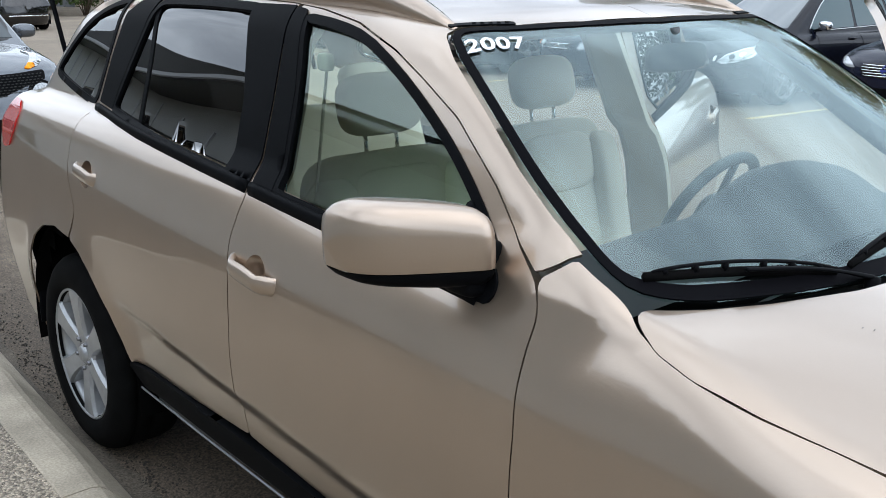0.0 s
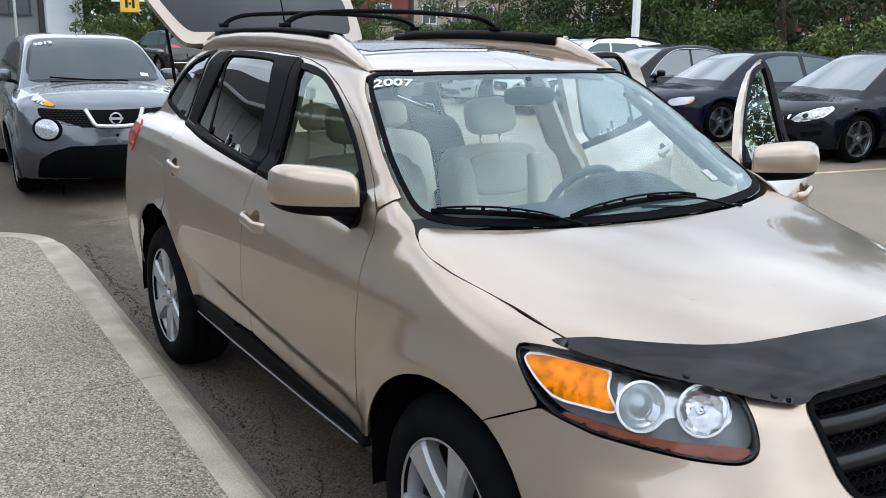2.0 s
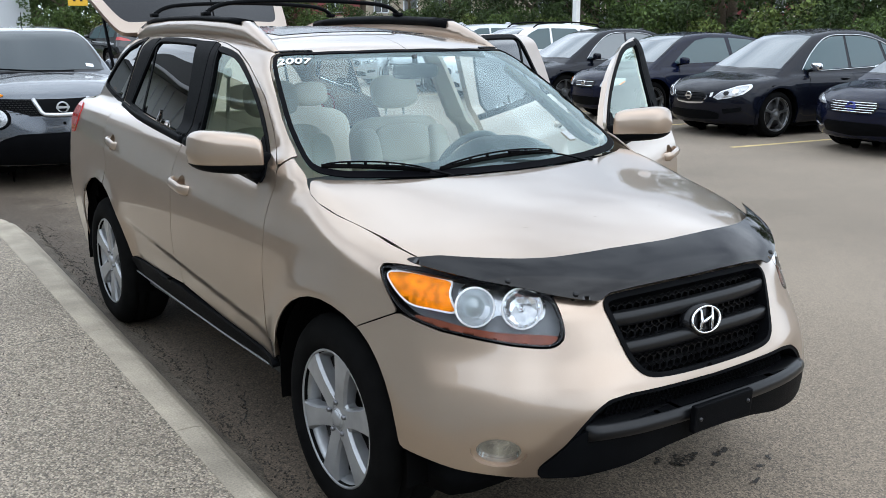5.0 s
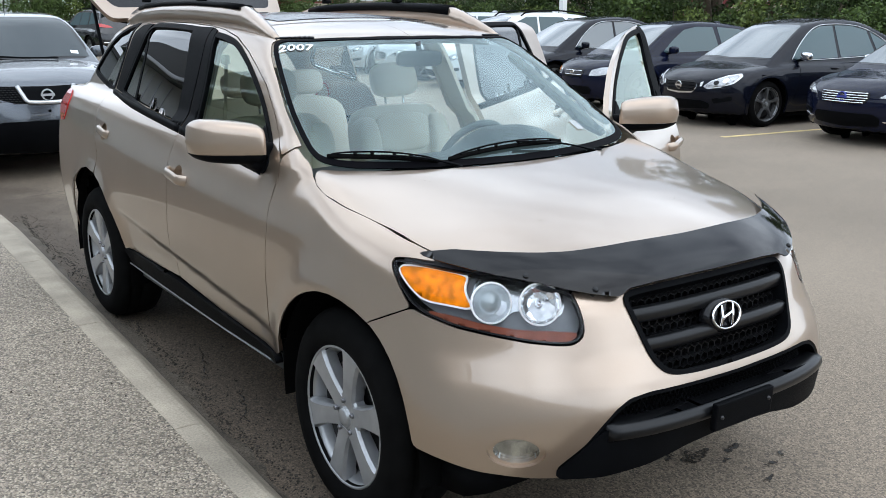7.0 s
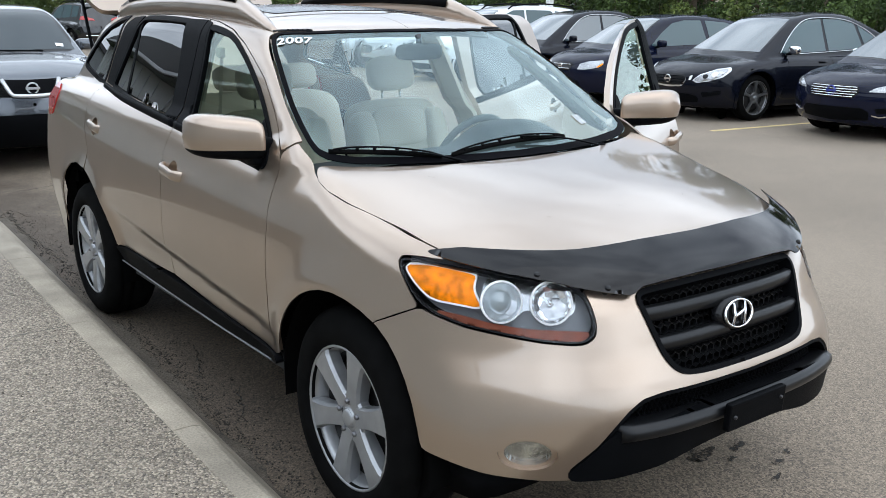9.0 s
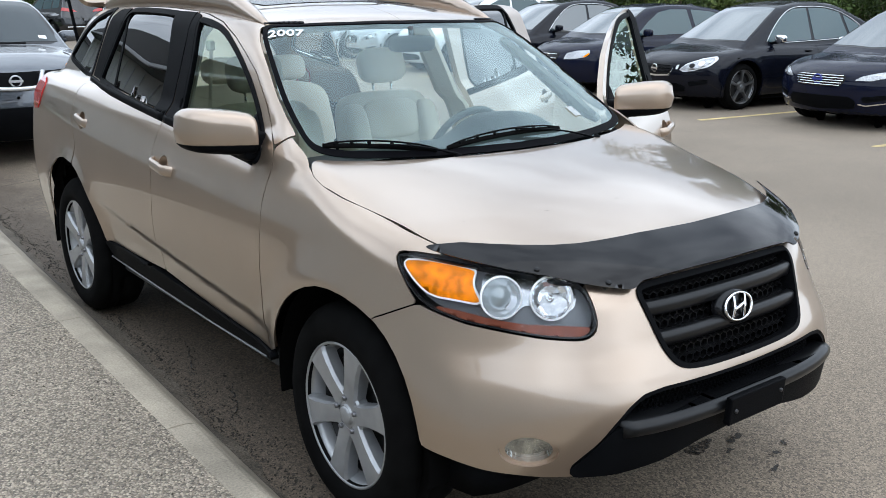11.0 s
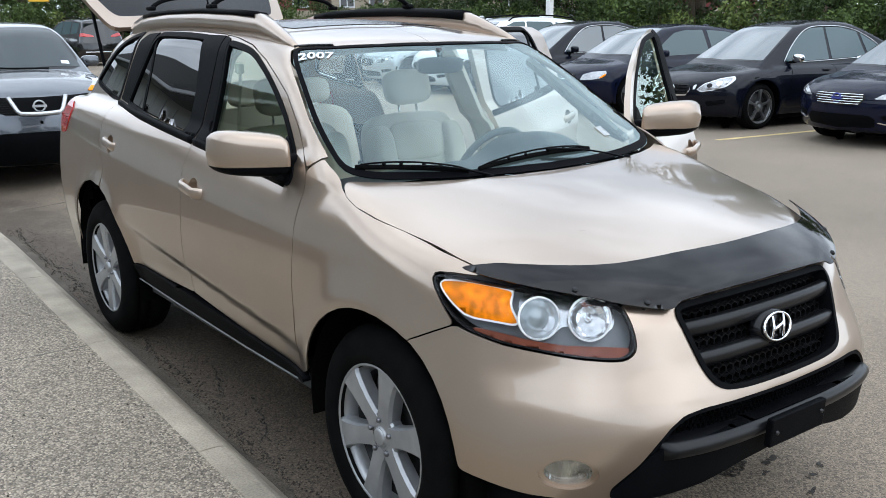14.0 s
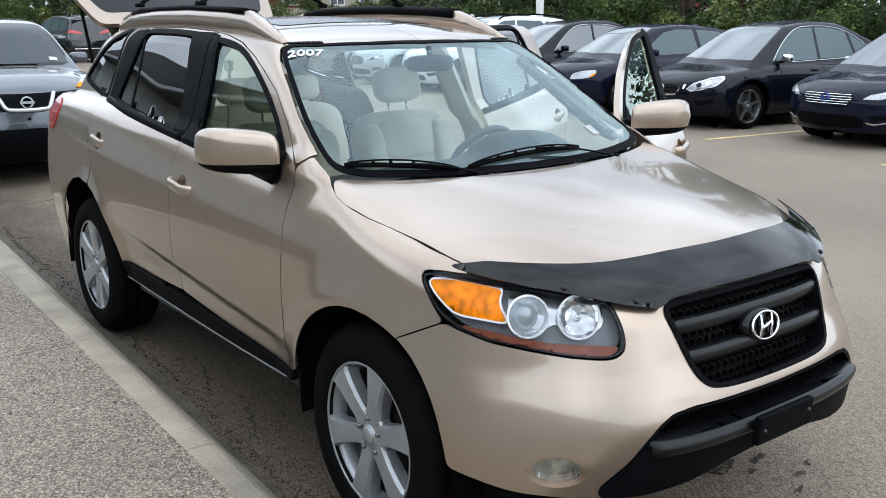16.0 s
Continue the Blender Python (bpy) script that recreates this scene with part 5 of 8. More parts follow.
for x, y, z in ((-0.61, -1.93, 0.938), (-0.455, -2.055, 0.902), (0.61, -1.93, 0.938), (0.455, -2.055, 0.902)):
    q, nb, _ = march(body_field, *cast("front", flatten("front", [(-abs(x), y, z)])), 3.2, -0.028)
    place, face = Vector(q[0]), Vector(nb[0])
    if x > 0:
        place.x, face.x = -place.x, -face.x
    b = lathe([(0.0, 0.006), (0.006, 0.005), (0.009, 0.001), (0.009, -0.03)], 14, "z")
    part("shield_bolt", b, GLOSS_BLACK, suv, "black shield fastener").matrix_basis = Matrix.Translation(place) @ face.to_track_quat("Z", "Y").to_matrix().to_4x4()


# ---- headlamps ----
AMBER_LOOP = [(-0.825, -1.595, 0.929), (-0.792, -1.649, 0.936), (-0.753, -1.715, 0.932), (-0.707, -1.789, 0.921), (-0.723, -1.791, 0.906), (-0.734, -1.801, 0.885), (-0.733, -1.824, 0.856), (-0.731, -1.838, 0.838), (-0.773, -1.776, 0.845), (-0.811, -1.71, 0.849), (-0.823, -1.664, 0.875), (-0.828, -1.622, 0.906)]
RED_LOOP = [(-0.812, -1.728, 0.823), (-0.769, -1.801, 0.815), (-0.717, -1.875, 0.801), (-0.661, -1.94, 0.793), (-0.586, -2.006, 0.791), (-0.517, -2.052, 0.786), (-0.524, -2.055, 0.772), (-0.553, -2.044, 0.758), (-0.63, -1.982, 0.766), (-0.7, -1.909, 0.776), (-0.773, -1.808, 0.789), (-0.806, -1.749, 0.806)]
BEZEL_LOOP = [(-0.7, -1.801, 0.898), (-0.67, -1.808, 0.914), (-0.633, -1.844, 0.913), (-0.619, -1.888, 0.892), (-0.597, -1.895, 0.9), (-0.556, -1.911, 0.908), (-0.51, -1.949, 0.901), (-0.509, -1.988, 0.868), (-0.528, -2.007, 0.829), (-0.567, -1.994, 0.805), (-0.601, -1.966, 0.81), (-0.637, -1.921, 0.836), (-0.666, -1.904, 0.812), (-0.695, -1.873, 0.812), (-0.715, -1.836, 0.838), (-0.716, -1.814, 0.868)]
LAMP_FACE = material("lamp_chrome", (0.86, 0.88, 0.90), 0.16, 0.85, grain=0.15, grain_size=50)
BEZEL = material("lamp_bezel_chrome", (0.42, 0.43, 0.44), 0.22, 0.9, grain=0.2, grain_size=40)
PROJECTOR = material("projector_glass", (0.30, 0.34, 0.35), 0.05, 0.2, coat=1.0)
GLOW_RING = material("bright_ring", (0.9, 0.9, 0.9), 0.4)
for far in (False, True):
    s = 1 if not far else -1
    lamp = new("headlamp")
    lamp.parent = suv
    hang("housing", sheet("housing", "front", LAMP, body_field, step=0.03, out=-0.046, thick=0.004, gap=0.004, rounds=1, flip=far), LAMP_GREY, lamp, "dark grey lamp housing", False)
    hang("lamp_bezel", sheet("lamp_bezel", "front", BEZEL_LOOP, body_field, step=0.015, out=-0.040, thick=0.006, rounds=1, flip=far), BEZEL, lamp, "bright chrome lamp bezel", False)
    rim_loop = [tuple(p) for p in resample(soften(densify(flatten("front", LAMP)), 3), 0.02)]
    hang("lamp_seal", sheet("lamp_seal", "front", rim_loop, body_field, step=0.02, out=-0.001, thick=0.016, gap=0.003, rounds=0, flip=far, holes=[[tuple(p) for p in shrink(np.array(rim_loop), 0.008)]]), GLOSS_BLACK, lamp, "black edge of the lamp", False)
    hang("amber_indicator", sheet("amber_indicator", "front", AMBER_LOOP, body_field, step=0.02, out=-0.012, thick=0.02, rounds=1, flip=far), AMBER, lamp, "amber turn indicator", False)
    amb = [tuple(p) for p in shrink(resample(soften(flatten("front", AMBER_LOOP), 1), 0.012), -0.005)]
    hang("indicator_trim", sheet("indicator_trim", "front", amb, body_field, step=0.02, out=-0.011, thick=0.01, rounds=0, flip=far, holes=[[tuple(p) for p in shrink(np.array(amb), 0.0055)]]), GLOW_RING, lamp, "", False)
    hang("reflector_strip", sheet("reflector_strip", "front", RED_LOOP, body_field, step=0.012, out=-0.008, thick=0.02, rounds=1, flip=far), DULL_RED, lamp, "dull red brown reflector strip", False)
    for (cx, cy, cz), r, name in (((-0.685, -1.875, 0.862), 0.056, "low_beam"), ((-0.577, -1.962, 0.863), 0.058, "high_beam")):
        uvc = flatten("front", [(cx, cy, cz)])[0]
        p, n, _ = march(body_field, *cast("front", uvc[None]), 3.2)
        ax = Vector((-0.42, -0.87, 0.26)).normalized()
        spot = Vector(p[0]) - ax * (0.016 if name == "low_beam" else 0.022)
        m = Matrix.Translation(spot) @ ax.to_track_quat("Y", "Z").to_matrix().to_4x4()
        if far:
            m = Matrix.Diagonal((-1, 1, 1, 1)) @ m @ Matrix.Diagonal((-1, 1, 1, 1))
        bowl = part("reflector_bowl", lathe([(0.0, -0.026), (r * 0.3, -0.023), (r * 0.55, -0.021), (r * 0.6, -0.016), (r * 0.85, -0.010), (r * 0.9, -0.004), (r, 0.004)], 36 if name == "low_beam" else 11, "y"), LAMP_FACE, lamp, name.replace("_", " ") + " reflector bowl", name == "low_beam")
        bowl.matrix_basis = m
        rg = part("ring", lathe([(r - 0.001, 0.0), (r, 0.005), (r + 0.0015, 0.0055), (r + 0.0025, 0.002), (r + 0.0035, 0.0055), (r + 0.0048, 0.005), (r + 0.0055, 0.0)], 40, "y"), GLOW_RING, lamp, "bright silver ring")
        rg.matrix_basis = m
        if name == "low_beam":
            ball = part("projector_lens", lathe([(0.0, 0.002), (0.014, 0.0), (0.027, -0.006), (0.034, -0.014), (0.035, -0.03)], 30, "y"), PROJECTOR, lamp, "clear projector lens")
            ball.matrix_basis = m
        else:
            bulb = part("bulb", lathe([(0.0, 0.0), (0.010, -0.004), (0.011, -0.05)], 16, "y"), LAMP_FACE, lamp)
            bulb.matrix_basis = m
    cover = hang("lens_cover", sheet("lens_cover", "front", LAMP, body_field, step=0.03, out=0.001, thick=0.003, gap=0.004, rounds=1, flip=far), LENS, lamp, "clear lens cover", False)
    cover.visible_shadow = False


# ---- grille ----
grille = new("grille")
grille.parent = suv
g_loop = [tuple(p) for p in resample(soften(np.array(front_loop(GRILLE)), 2), 0.015)]
hang("grille_back", sheet("grille_back", "front", g_loop, body_field, step=0.04, out=-0.07, thick=0.0, rounds=0), DARK, grille, "", False)
hang("grille_surround", sheet("grille_surround", "front", [tuple(p) for p in shrink(np.array(g_loop), -0.004)], body_field, step=0.02, out=0.006, thick=0.05, rounds=0, holes=[[tuple(p) for p in shrink(np.array(g_loop), 0.010)]]), BLACK_TRIM, grille, "black grille surround", False)


def nose_point(x, z, out=0.0):
    c = float(curve(BOW, z))
    lean = c * BOW_POWER * abs(x) ** (BOW_POWER - 1)
    return Vector((x, float(curve(NOSE, z)) + c * abs(x) ** BOW_POWER - out * math.sqrt(1 + lean * lean), z))


def half_width(z):
    return float(curve([(0.64, 0.25), (0.66, 0.29), (0.70, 0.322), (0.80, 0.352), (0.87, 0.362), (0.9, 0.34)], z))


def grille_bar(z, h):
    """A broad rounded bar across the grille."""
    bm = bmesh.new()
    rings = []
    hw = half_width(z) - 0.008
    for x in np.linspace(-hw, hw, 25):
        c = nose_point(x, z, -0.012)
        ring = []
        for k in range(10):
            a = 2 * math.pi * k / 10
            ring.append(bm.verts.new(c + Vector((0, -0.020 * math.copysign(abs(math.cos(a)) ** 0.6, math.cos(a)) + 0.012, h * math.copysign(abs(math.sin(a)) ** 0.6, math.sin(a))))))
        rings.append(ring)
    for p, q in zip(rings[:-1], rings[1:]):
        for k in range(10):
            bm.faces.new((p[k], p[(k + 1) % 10], q[(k + 1) % 10], q[k]))
    bmesh.ops.recalc_face_normals(bm, faces=bm.faces[:])
    part("grille_bar", bm, SATIN, grille)


grille_bar(0.812, 0.024)
grille_bar(0.728, 0.023)
hexes = bmesh.new()
size = 0.017
for row in range(11):
    for col in range(-28, 29):
        x = col * size * 1.78 + (row % 2) * size * 0.89
        z = 0.655 + row * size * 1.5
        if abs(x) > half_width(z) - 0.015 or z > 0.895 - 0.03 * abs(x) / 0.38:
            continue
        c = nose_point(x, z, -0.038)
        ring = []
        for k in range(6):
            a = radians(60 * k + 30)
            for rr, dy in ((size * 1.02, 0), (size * 0.86, 0), (size * 0.86, 0.014)):
                ring.append(hexes.verts.new(c + Vector((rr * math.cos(a), dy + 0.25 * rr * math.cos(a) * (1 if x > 0 else -1) * abs(x), rr * math.sin(a)))))
        for k in range(6):
            a0, a1 = 3 * k, 3 * ((k + 1) % 6)
            hexes.faces.new((ring[a0], ring[a1], ring[a1 + 1], ring[a0 + 1]))
            hexes.faces.new((ring[a0 + 1], ring[a1 + 1], ring[a1 + 2], ring[a0 + 2]))
bmesh.ops.recalc_face_normals(hexes, faces=hexes.faces[:])
part("honeycomb", hexes, SATIN, grille, "black honeycomb mesh", False)
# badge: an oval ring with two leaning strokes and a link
badge_at = nose_point(0, 0.770, 0.0) + Vector((0, -0.012, 0))
badge = new("badge")
badge.parent = suv
tagged(badge, "chrome oval badge on a black dish")
badge.matrix_basis = Matrix.Translation(badge_at) @ Matrix.Rotation(radians(-14), 4, "X")
rim_b = lathe([(0.052, 0.0), (0.054, -0.006), (0.060, -0.006), (0.062, 0.0), (0.057, 0.006)], 44, "y", True)
bmesh.ops.scale(rim_b, vec=(1.12, 1, 0.72), verts=rim_b.verts)
part("badge_ring", rim_b, CHROME, badge)
dish = lathe([(0.0, 0.006), (0.056, 0.006), (0.066, 0.012), (0.068, 0.04)], 40, "y")
bmesh.ops.scale(dish, vec=(1.14, 1, 0.78), verts=dish.verts)
part("badge_dish", dish, GLOSS_BLACK, badge)
marks = tube([(-0.034, -0.002, -0.030), (-0.024, -0.006, 0.0), (-0.018, -0.002, 0.033)], [0.008, 0.010, 0.008], 8, 0.6)
marks = join_bm(marks, tube([(0.018, -0.002, -0.033), (0.024, -0.006, 0.0), (0.034, -0.002, 0.030)], [0.008, 0.010, 0.008], 8, 0.6))
marks = join_bm(marks, tube([(-0.024, -0.004, -0.008), (0.0, -0.007, 0.002), (0.024, -0.004, 0.010)], [0.007, 0.009, 0.007], 8, 0.6))
part("badge_mark", marks, CHROME, badge)

# ---- lower intake with its bumper bar and blank plate holder ----
intake = new("lower_intake")
intake.parent = suv
l_loop = [tuple(p) for p in resample(soften(np.array(front_loop(LOW_OPEN)), 1), 0.02)]
hang("intake_back", sheet("intake_back", "front", l_loop, body_field, step=0.04, out=-0.08, thick=0.0, rounds=0), DARK, intake, "", False)
hang("intake_rim", sheet("intake_rim", "front", [tuple(p) for p in shrink(np.array(l_loop), -0.002)], body_field, step=0.02, out=-0.004, thick=0.09, rounds=0, holes=[[tuple(p) for p in shrink(np.array(l_loop), 0.012)]]), BLACK_TRIM, intake, "", False)
LOW_BAR = [(0.0, 0.545), (0.40, 0.540), (0.50, 0.525), (0.535, 0.505), (0.595, 0.44), (0.63, 0.405), (0.62, 0.380), (0.5, 0.374), (0.35, 0.386), (0.2, 0.415), (0.0, 0.430)]
hang("bumper_bar", sheet("bumper_bar", "front", front_loop(LOW_BAR), body_field, step=0.03, out=0.004, thick=0.07, rounds=1), BLACK_TRIM, intake, "textured black bumper bar", False)
step_bar = bmesh.new()
rings = []
for x in np.linspace(-0.50, 0.50, 33):
    c = nose_point(x, 0.515, 0.0)
    rings.append([step_bar.verts.new(c + Vector((0, 0.03 - 0.055 * math.copysign(abs(math.cos(2 * math.pi * k / 12)) ** 0.7, math.cos(2 * math.pi * k / 12)), 0.028 * math.copysign(abs(math.sin(2 * math.pi * k / 12)) ** 0.7, math.sin(2 * math.pi * k / 12))))) for k in range(12)])
for p, q in zip(rings[:-1], rings[1:]):
    for k in range(12):
        step_bar.faces.new((p[k], p[(k + 1) % 12], q[(k + 1) % 12], q[k]))
step_bar.faces.new(rings[0])
step_bar.faces.new(rings[-1])
bmesh.ops.recalc_face_normals(step_bar, faces=step_bar.faces[:])
part("bumper_step", step_bar, SATIN, intake)
net = bmesh.new()
for row in range(4):
    for col in range(-26, 27):
        x = col * 0.018 + (row % 2) * 0.009
        z = 0.548 + row * 0.017
        if abs(x) < 0.42 - row * 0.004 and z < 0.606:
            c = nose_point(x, z, -0.045)
            add_box(net, -0.001, -0.004, -0.010, 0.001, 0.004, 0.010, Matrix.Translation(c) @ Matrix.Rotation(radians(35), 4, "Y"))
            add_box(net, -0.001, -0.004, -0.010, 0.001, 0.004, 0.010, Matrix.Translation(c) @ Matrix.Rotation(radians(-35), 4, "Y"))
part("intake_mesh", net, BLACK_TRIM, intake, "", False)
plate_at = nose_point(-0.02, 0.505, 0.0)
plate = part("plate_holder", box_bm(-0.135, -0.010, -0.044, 0.135, 0.012, 0.044, 0.006), BLACK_TRIM, intake, "blank black number plate holder", False)
plate.matrix_basis = Matrix.Translation(plate_at + Vector((0, -0.038, 0))) @ Matrix.Rotation(radians(4), 4, "X")
for x, z in ((-0.11, 0.0), (0.11, 0.01)):
    b = part("plate_screw", lathe([(0, -0.016), (0.006, -0.015), (0.007, -0.008)], 12, "y"), GREY_METAL, intake)
    b.matrix_basis = plate.matrix_basis @ Matrix.Translation((x, 0, z))

# ---- fog lamps ----
FOG_BOWL = material("fog_reflector", (0.32, 0.31, 0.28), 0.18, 0.9, grain=0.35, grain_size=45, bump=0.5, bump_size=60)
for far in (False, True):
    s = -1 if not far else 1
    fog = new("fog_lamp")
    fog.parent = suv
    hang("fog_bezel", sheet("fog_bezel", "front", [tuple(p) for p in shrink(np.array(FOG_LOOP), -0.001)], body_field, step=0.012, out=-0.013, thick=0.03, rounds=1, flip=far, holes=[[(u * 0.80 + fog_u * 0.20, v * 0.80 + FOG_Z * 0.20) for u, v in FOG_LOOP]]), PAINT, fog, "", False)
    inner_loop = [(u * 0.80 + fog_u * 0.20, v * 0.80 + FOG_Z * 0.20) for u, v in FOG_LOOP]
    hang("fog_bowl", sheet("fog_bowl", "front", inner_loop, body_field, step=0.02, out=-0.034, thick=0.0, rounds=1, flip=far), FOG_BOWL, fog, "", False)
    g = hang("fog_lens", sheet("fog_lens", "front", inner_loop, body_field, step=0.02, out=-0.018, thick=0.02, rounds=1, flip=far), LENS, fog, "clear fog lamp lens", False)
    g.visible_shadow = False

# ---- roof rails, cross bars, sunroof, aerial ----
for s in (-1, 1):
    rail = new("roof_rail")
    rail.parent = suv
    def rail_piece(name, rows, mat, label=""):
        """A low moulding along the roof's edge, its foot on the sheet metal."""
        bm = bmesh.new()
        rings = []
        for y, top, outer, inner in rows:
            foot = []
            for x in (outer, inner):
                q, _, _ = march(body_field, np.array([[-x, y, 2.6]]), np.array([[0, 0, -1.0]]), 3.0)
                foot.append(q[0][2] - 0.006)
            mid = (outer + inner) / 2
            prof = ((outer, foot[0]), (outer - 0.004, foot[0] + (top - foot[0]) * 0.55), (mid + (outer - mid) * 0.55, top - 0.004), (mid, top), (mid + (inner - mid) * 0.6, top - 0.004), (inner, foot[1]))
            rings.append([bm.verts.new((s * x, y, z)) for x, z in prof])
        for p, q in zip(rings[:-1], rings[1:]):
            for k in range(6):
                bm.faces.new((p[k], p[(k + 1) % 6], q[(k + 1) % 6], q[k]))
        bm.faces.new(rings[0])
        bm.faces.new(rings[-1])
        bmesh.ops.recalc_face_normals(bm, faces=bm.faces[:])
        part(name, bm, mat, rail, label)

    inner_bm = bmesh.new()
    rings = []
    for y, z, x in ((0.02, 1.690, 0.511), (0.2, 1.702, 0.509), (0.6, 1.712, 0.506), (1.0, 1.710, 0.500), (1.3, 1.700, 0.494), (1.44, 1.688, 0.492)):
        rings.append([inner_bm.verts.new((s * (x + dx), y, zz)) for dx, zz in ((0.006, z - 0.034), (0.0, z - 0.012), (0.012, z + 0.004), (0.024, z + 0.004), (0.024, z - 0.034))])
    for p, q in zip(rings[:-1], rings[1:]):
        for k in range(5):
            inner_bm.faces.new((p[k], p[(k + 1) % 5], q[(k + 1) % 5], q[k]))
    inner_bm.faces.new(rings[0])
    inner_bm.faces.new(rings[-1])
    bmesh.ops.recalc_face_normals(inner_bm, faces=inner_bm.faces[:])
    part("rail_lining", inner_bm, BLACK_TRIM, rail, "matt black inner face of the rail")
    rail_piece("rail_foot", [(-0.335, 1.562, 0.586, 0.556), (-0.27, 1.594, 0.592, 0.545), (-0.18, 1.630, 0.594, 0.532), (-0.08, 1.666, 0.593, 0.524), (0.0, 1.690, 0.593, 0.516), (0.2, 1.706, 0.594, 0.514), (0.6, 1.716, 0.590, 0.512), (1.0, 1.714, 0.584, 0.506), (1.3, 1.704, 0.575, 0.50), (1.45, 1.692, 0.566, 0.498), (1.62, 1.66, 0.55, 0.497), (1.72, 1.622, 0.535, 0.505)], PAINT, "body coloured rail moulding")
    bm = bmesh.new()
    rings = []
    for y, z, x in ((0.03, 1.690, 0.566), (0.2, 1.700, 0.565), (0.6, 1.711, 0.560), (1.0, 1.709, 0.554), (1.3, 1.698, 0.546), (1.42, 1.689, 0.540)):
        rings.append([bm.verts.new((s * (x + dx), y, z + dz)) for dx, dz in ((0.020, -0.012), (0.016, 0.004), (0.008, 0.010), (-0.010, 0.010), (-0.022, 0.004), (-0.026, -0.012))])
    for p, q in zip(rings[:-1], rings[1:]):
        for k in range(6):
            bm.faces.new((p[k], p[(k + 1) % 6], q[(k + 1) % 6], q[k]))
    bm.faces.new(rings[0])
    bm.faces.new(rings[-1])
    bmesh.ops.recalc_face_normals(bm, faces=bm.faces[:])
    part("rail_bar", bm, BLACK_TRIM, rail, "matt black rail insert")
for y in (0.52, 1.30):
    cross = new("cross_bar")
    cross.parent = suv
    pts = [(-0.545, y, 1.735), (-0.50, y, 1.765), (-0.40, y, 1.785), (0.0, y + 0.01, 1.80), (0.40, y, 1.785), (0.50, y, 1.765), (0.545, y, 1.735)]
    part("bar", tube([tuple(p) for p in soften(pts, 2, False)], 0.014, 10, 0.8), BLACK_TRIM, cross)
    for s in (-1, 1):
        part("clamp", box_bm(s * 0.55 - 0.020, y - 0.03, 1.716, s * 0.55 + 0.016, y + 0.03, 1.738, 0.008), BLACK_TRIM, cross)
sun_loop = [(-0.40, 0.02), (0.40, 0.02), (0.40, 0.50), (-0.40, 0.50)]
hang("sunroof", sheet("sunroof", "top", sun_loop, body_field, step=0.05, out=0.0025, thick=0.006, rounds=3), GLOSS_BLACK, suv, "dark tinted sunroof", False)
part("aerial", tube([(0.0, 1.80, 1.64), (0.0, 1.82, 1.70), (0.0, 1.92, 1.95)], [0.012, 0.006, 0.003], 8), BLACK_TRIM, suv, "short black roof aerial")
ditch = [(-0.585, -0.33), (-0.44, -0.385), (-0.435, -0.37), (-0.585, -0.315)]
for far in (False, True):
    hang("roof_trim", sheet("roof_trim", "top", ditch, body_field, step=0.02, out=0.004, thick=0.004, rounds=0, flip=far), BLACK_TRIM, suv, "", False)

# ---- tail lamps and tailgate ----
TAIL = [(-0.865, 1.875, 1.12), (-0.845, 1.855, 1.19), (-0.81, 1.92, 1.225), (-0.78, 1.98, 1.22), (-0.79, 2.05, 1.12), (-0.83, 2.0, 1.04), (-0.855, 1.93, 1.05)]
for far in (False, True):
    hang("tail_lamp", sheet("tail_lamp", "ring", TAIL, body_field, step=0.02, out=0.006, thick=0.02, rounds=1, flip=far), RED_LENS, suv, "red tail lamp lens", False)
gate = new("tailgate")
gate.parent = suv
GATE_TURN = 36


def gate_sheet(name, half, z0, mat, label, hole=None, thick=0.03):
    loop = resample(soften(np.array(list(half) + [(-a, b) for a, b in half[::-1]]), 1), 0.03)
    flat = lambda p: np.where(np.abs(p[..., 0]) + np.abs(p[..., 1] - 0.5) < 9, z0 + p[..., 2] + 0.10 * p[..., 0] ** 2 + 0.05 * (p[..., 1] - 0.4) ** 2, 1)
    kw = {"holes": [hole]} if hole is not None else {}
    return hang(name, sheet(name, "top", loop, flat, step=0.05, thick=thick, rounds=0, **kw), mat, gate, label, False)


GLASS_HALF = [(0.0, 0.10), (0.46, 0.11), (0.51, 0.13), (0.555, 0.26), (0.60, 0.46), (0.59, 0.54), (0.45, 0.58), (0.0, 0.60)]
glass_loop = resample(soften(np.array(GLASS_HALF + [(-a, b) for a, b in GLASS_HALF[::-1]]), 1), 0.03)
gate_sheet("gate_skin", [(0.0, 0.0), (0.52, 0.01), (0.57, 0.05), (0.62, 0.25), (0.68, 0.55), (0.72, 0.80), (0.70, 1.02), (0.0, 1.06)], 0.0, PAINT, "", glass_loop)
gate_sheet("gate_window", GLASS_HALF, 0.004, GLOSS_BLACK, "dark rear window")
gate_sheet("gate_lining", [(0.0, 0.02), (0.50, 0.03), (0.58, 0.30), (0.66, 0.80), (0.62, 1.0), (0.0, 1.02)], 0.05, BLACK_TRIM, "black inner lining", glass_loop)
for s in (-1, 1):
    part("gate_lamp", box_bm(s * 0.62 - 0.06, 0.64, -0.06, s * 0.62 + 0.06, 0.90, 0.0, 0.02), RED_LENS, gate, "red lamp")
part("high_brake_lamp", box_bm(-0.18, 0.05, -0.015, 0.18, 0.09, 0.012, 0.006), RED_LENS, gate, "red high brake lamp")
gate.matrix_basis = pose(0, 1.90, 1.645, GATE_TURN, 0, 0)
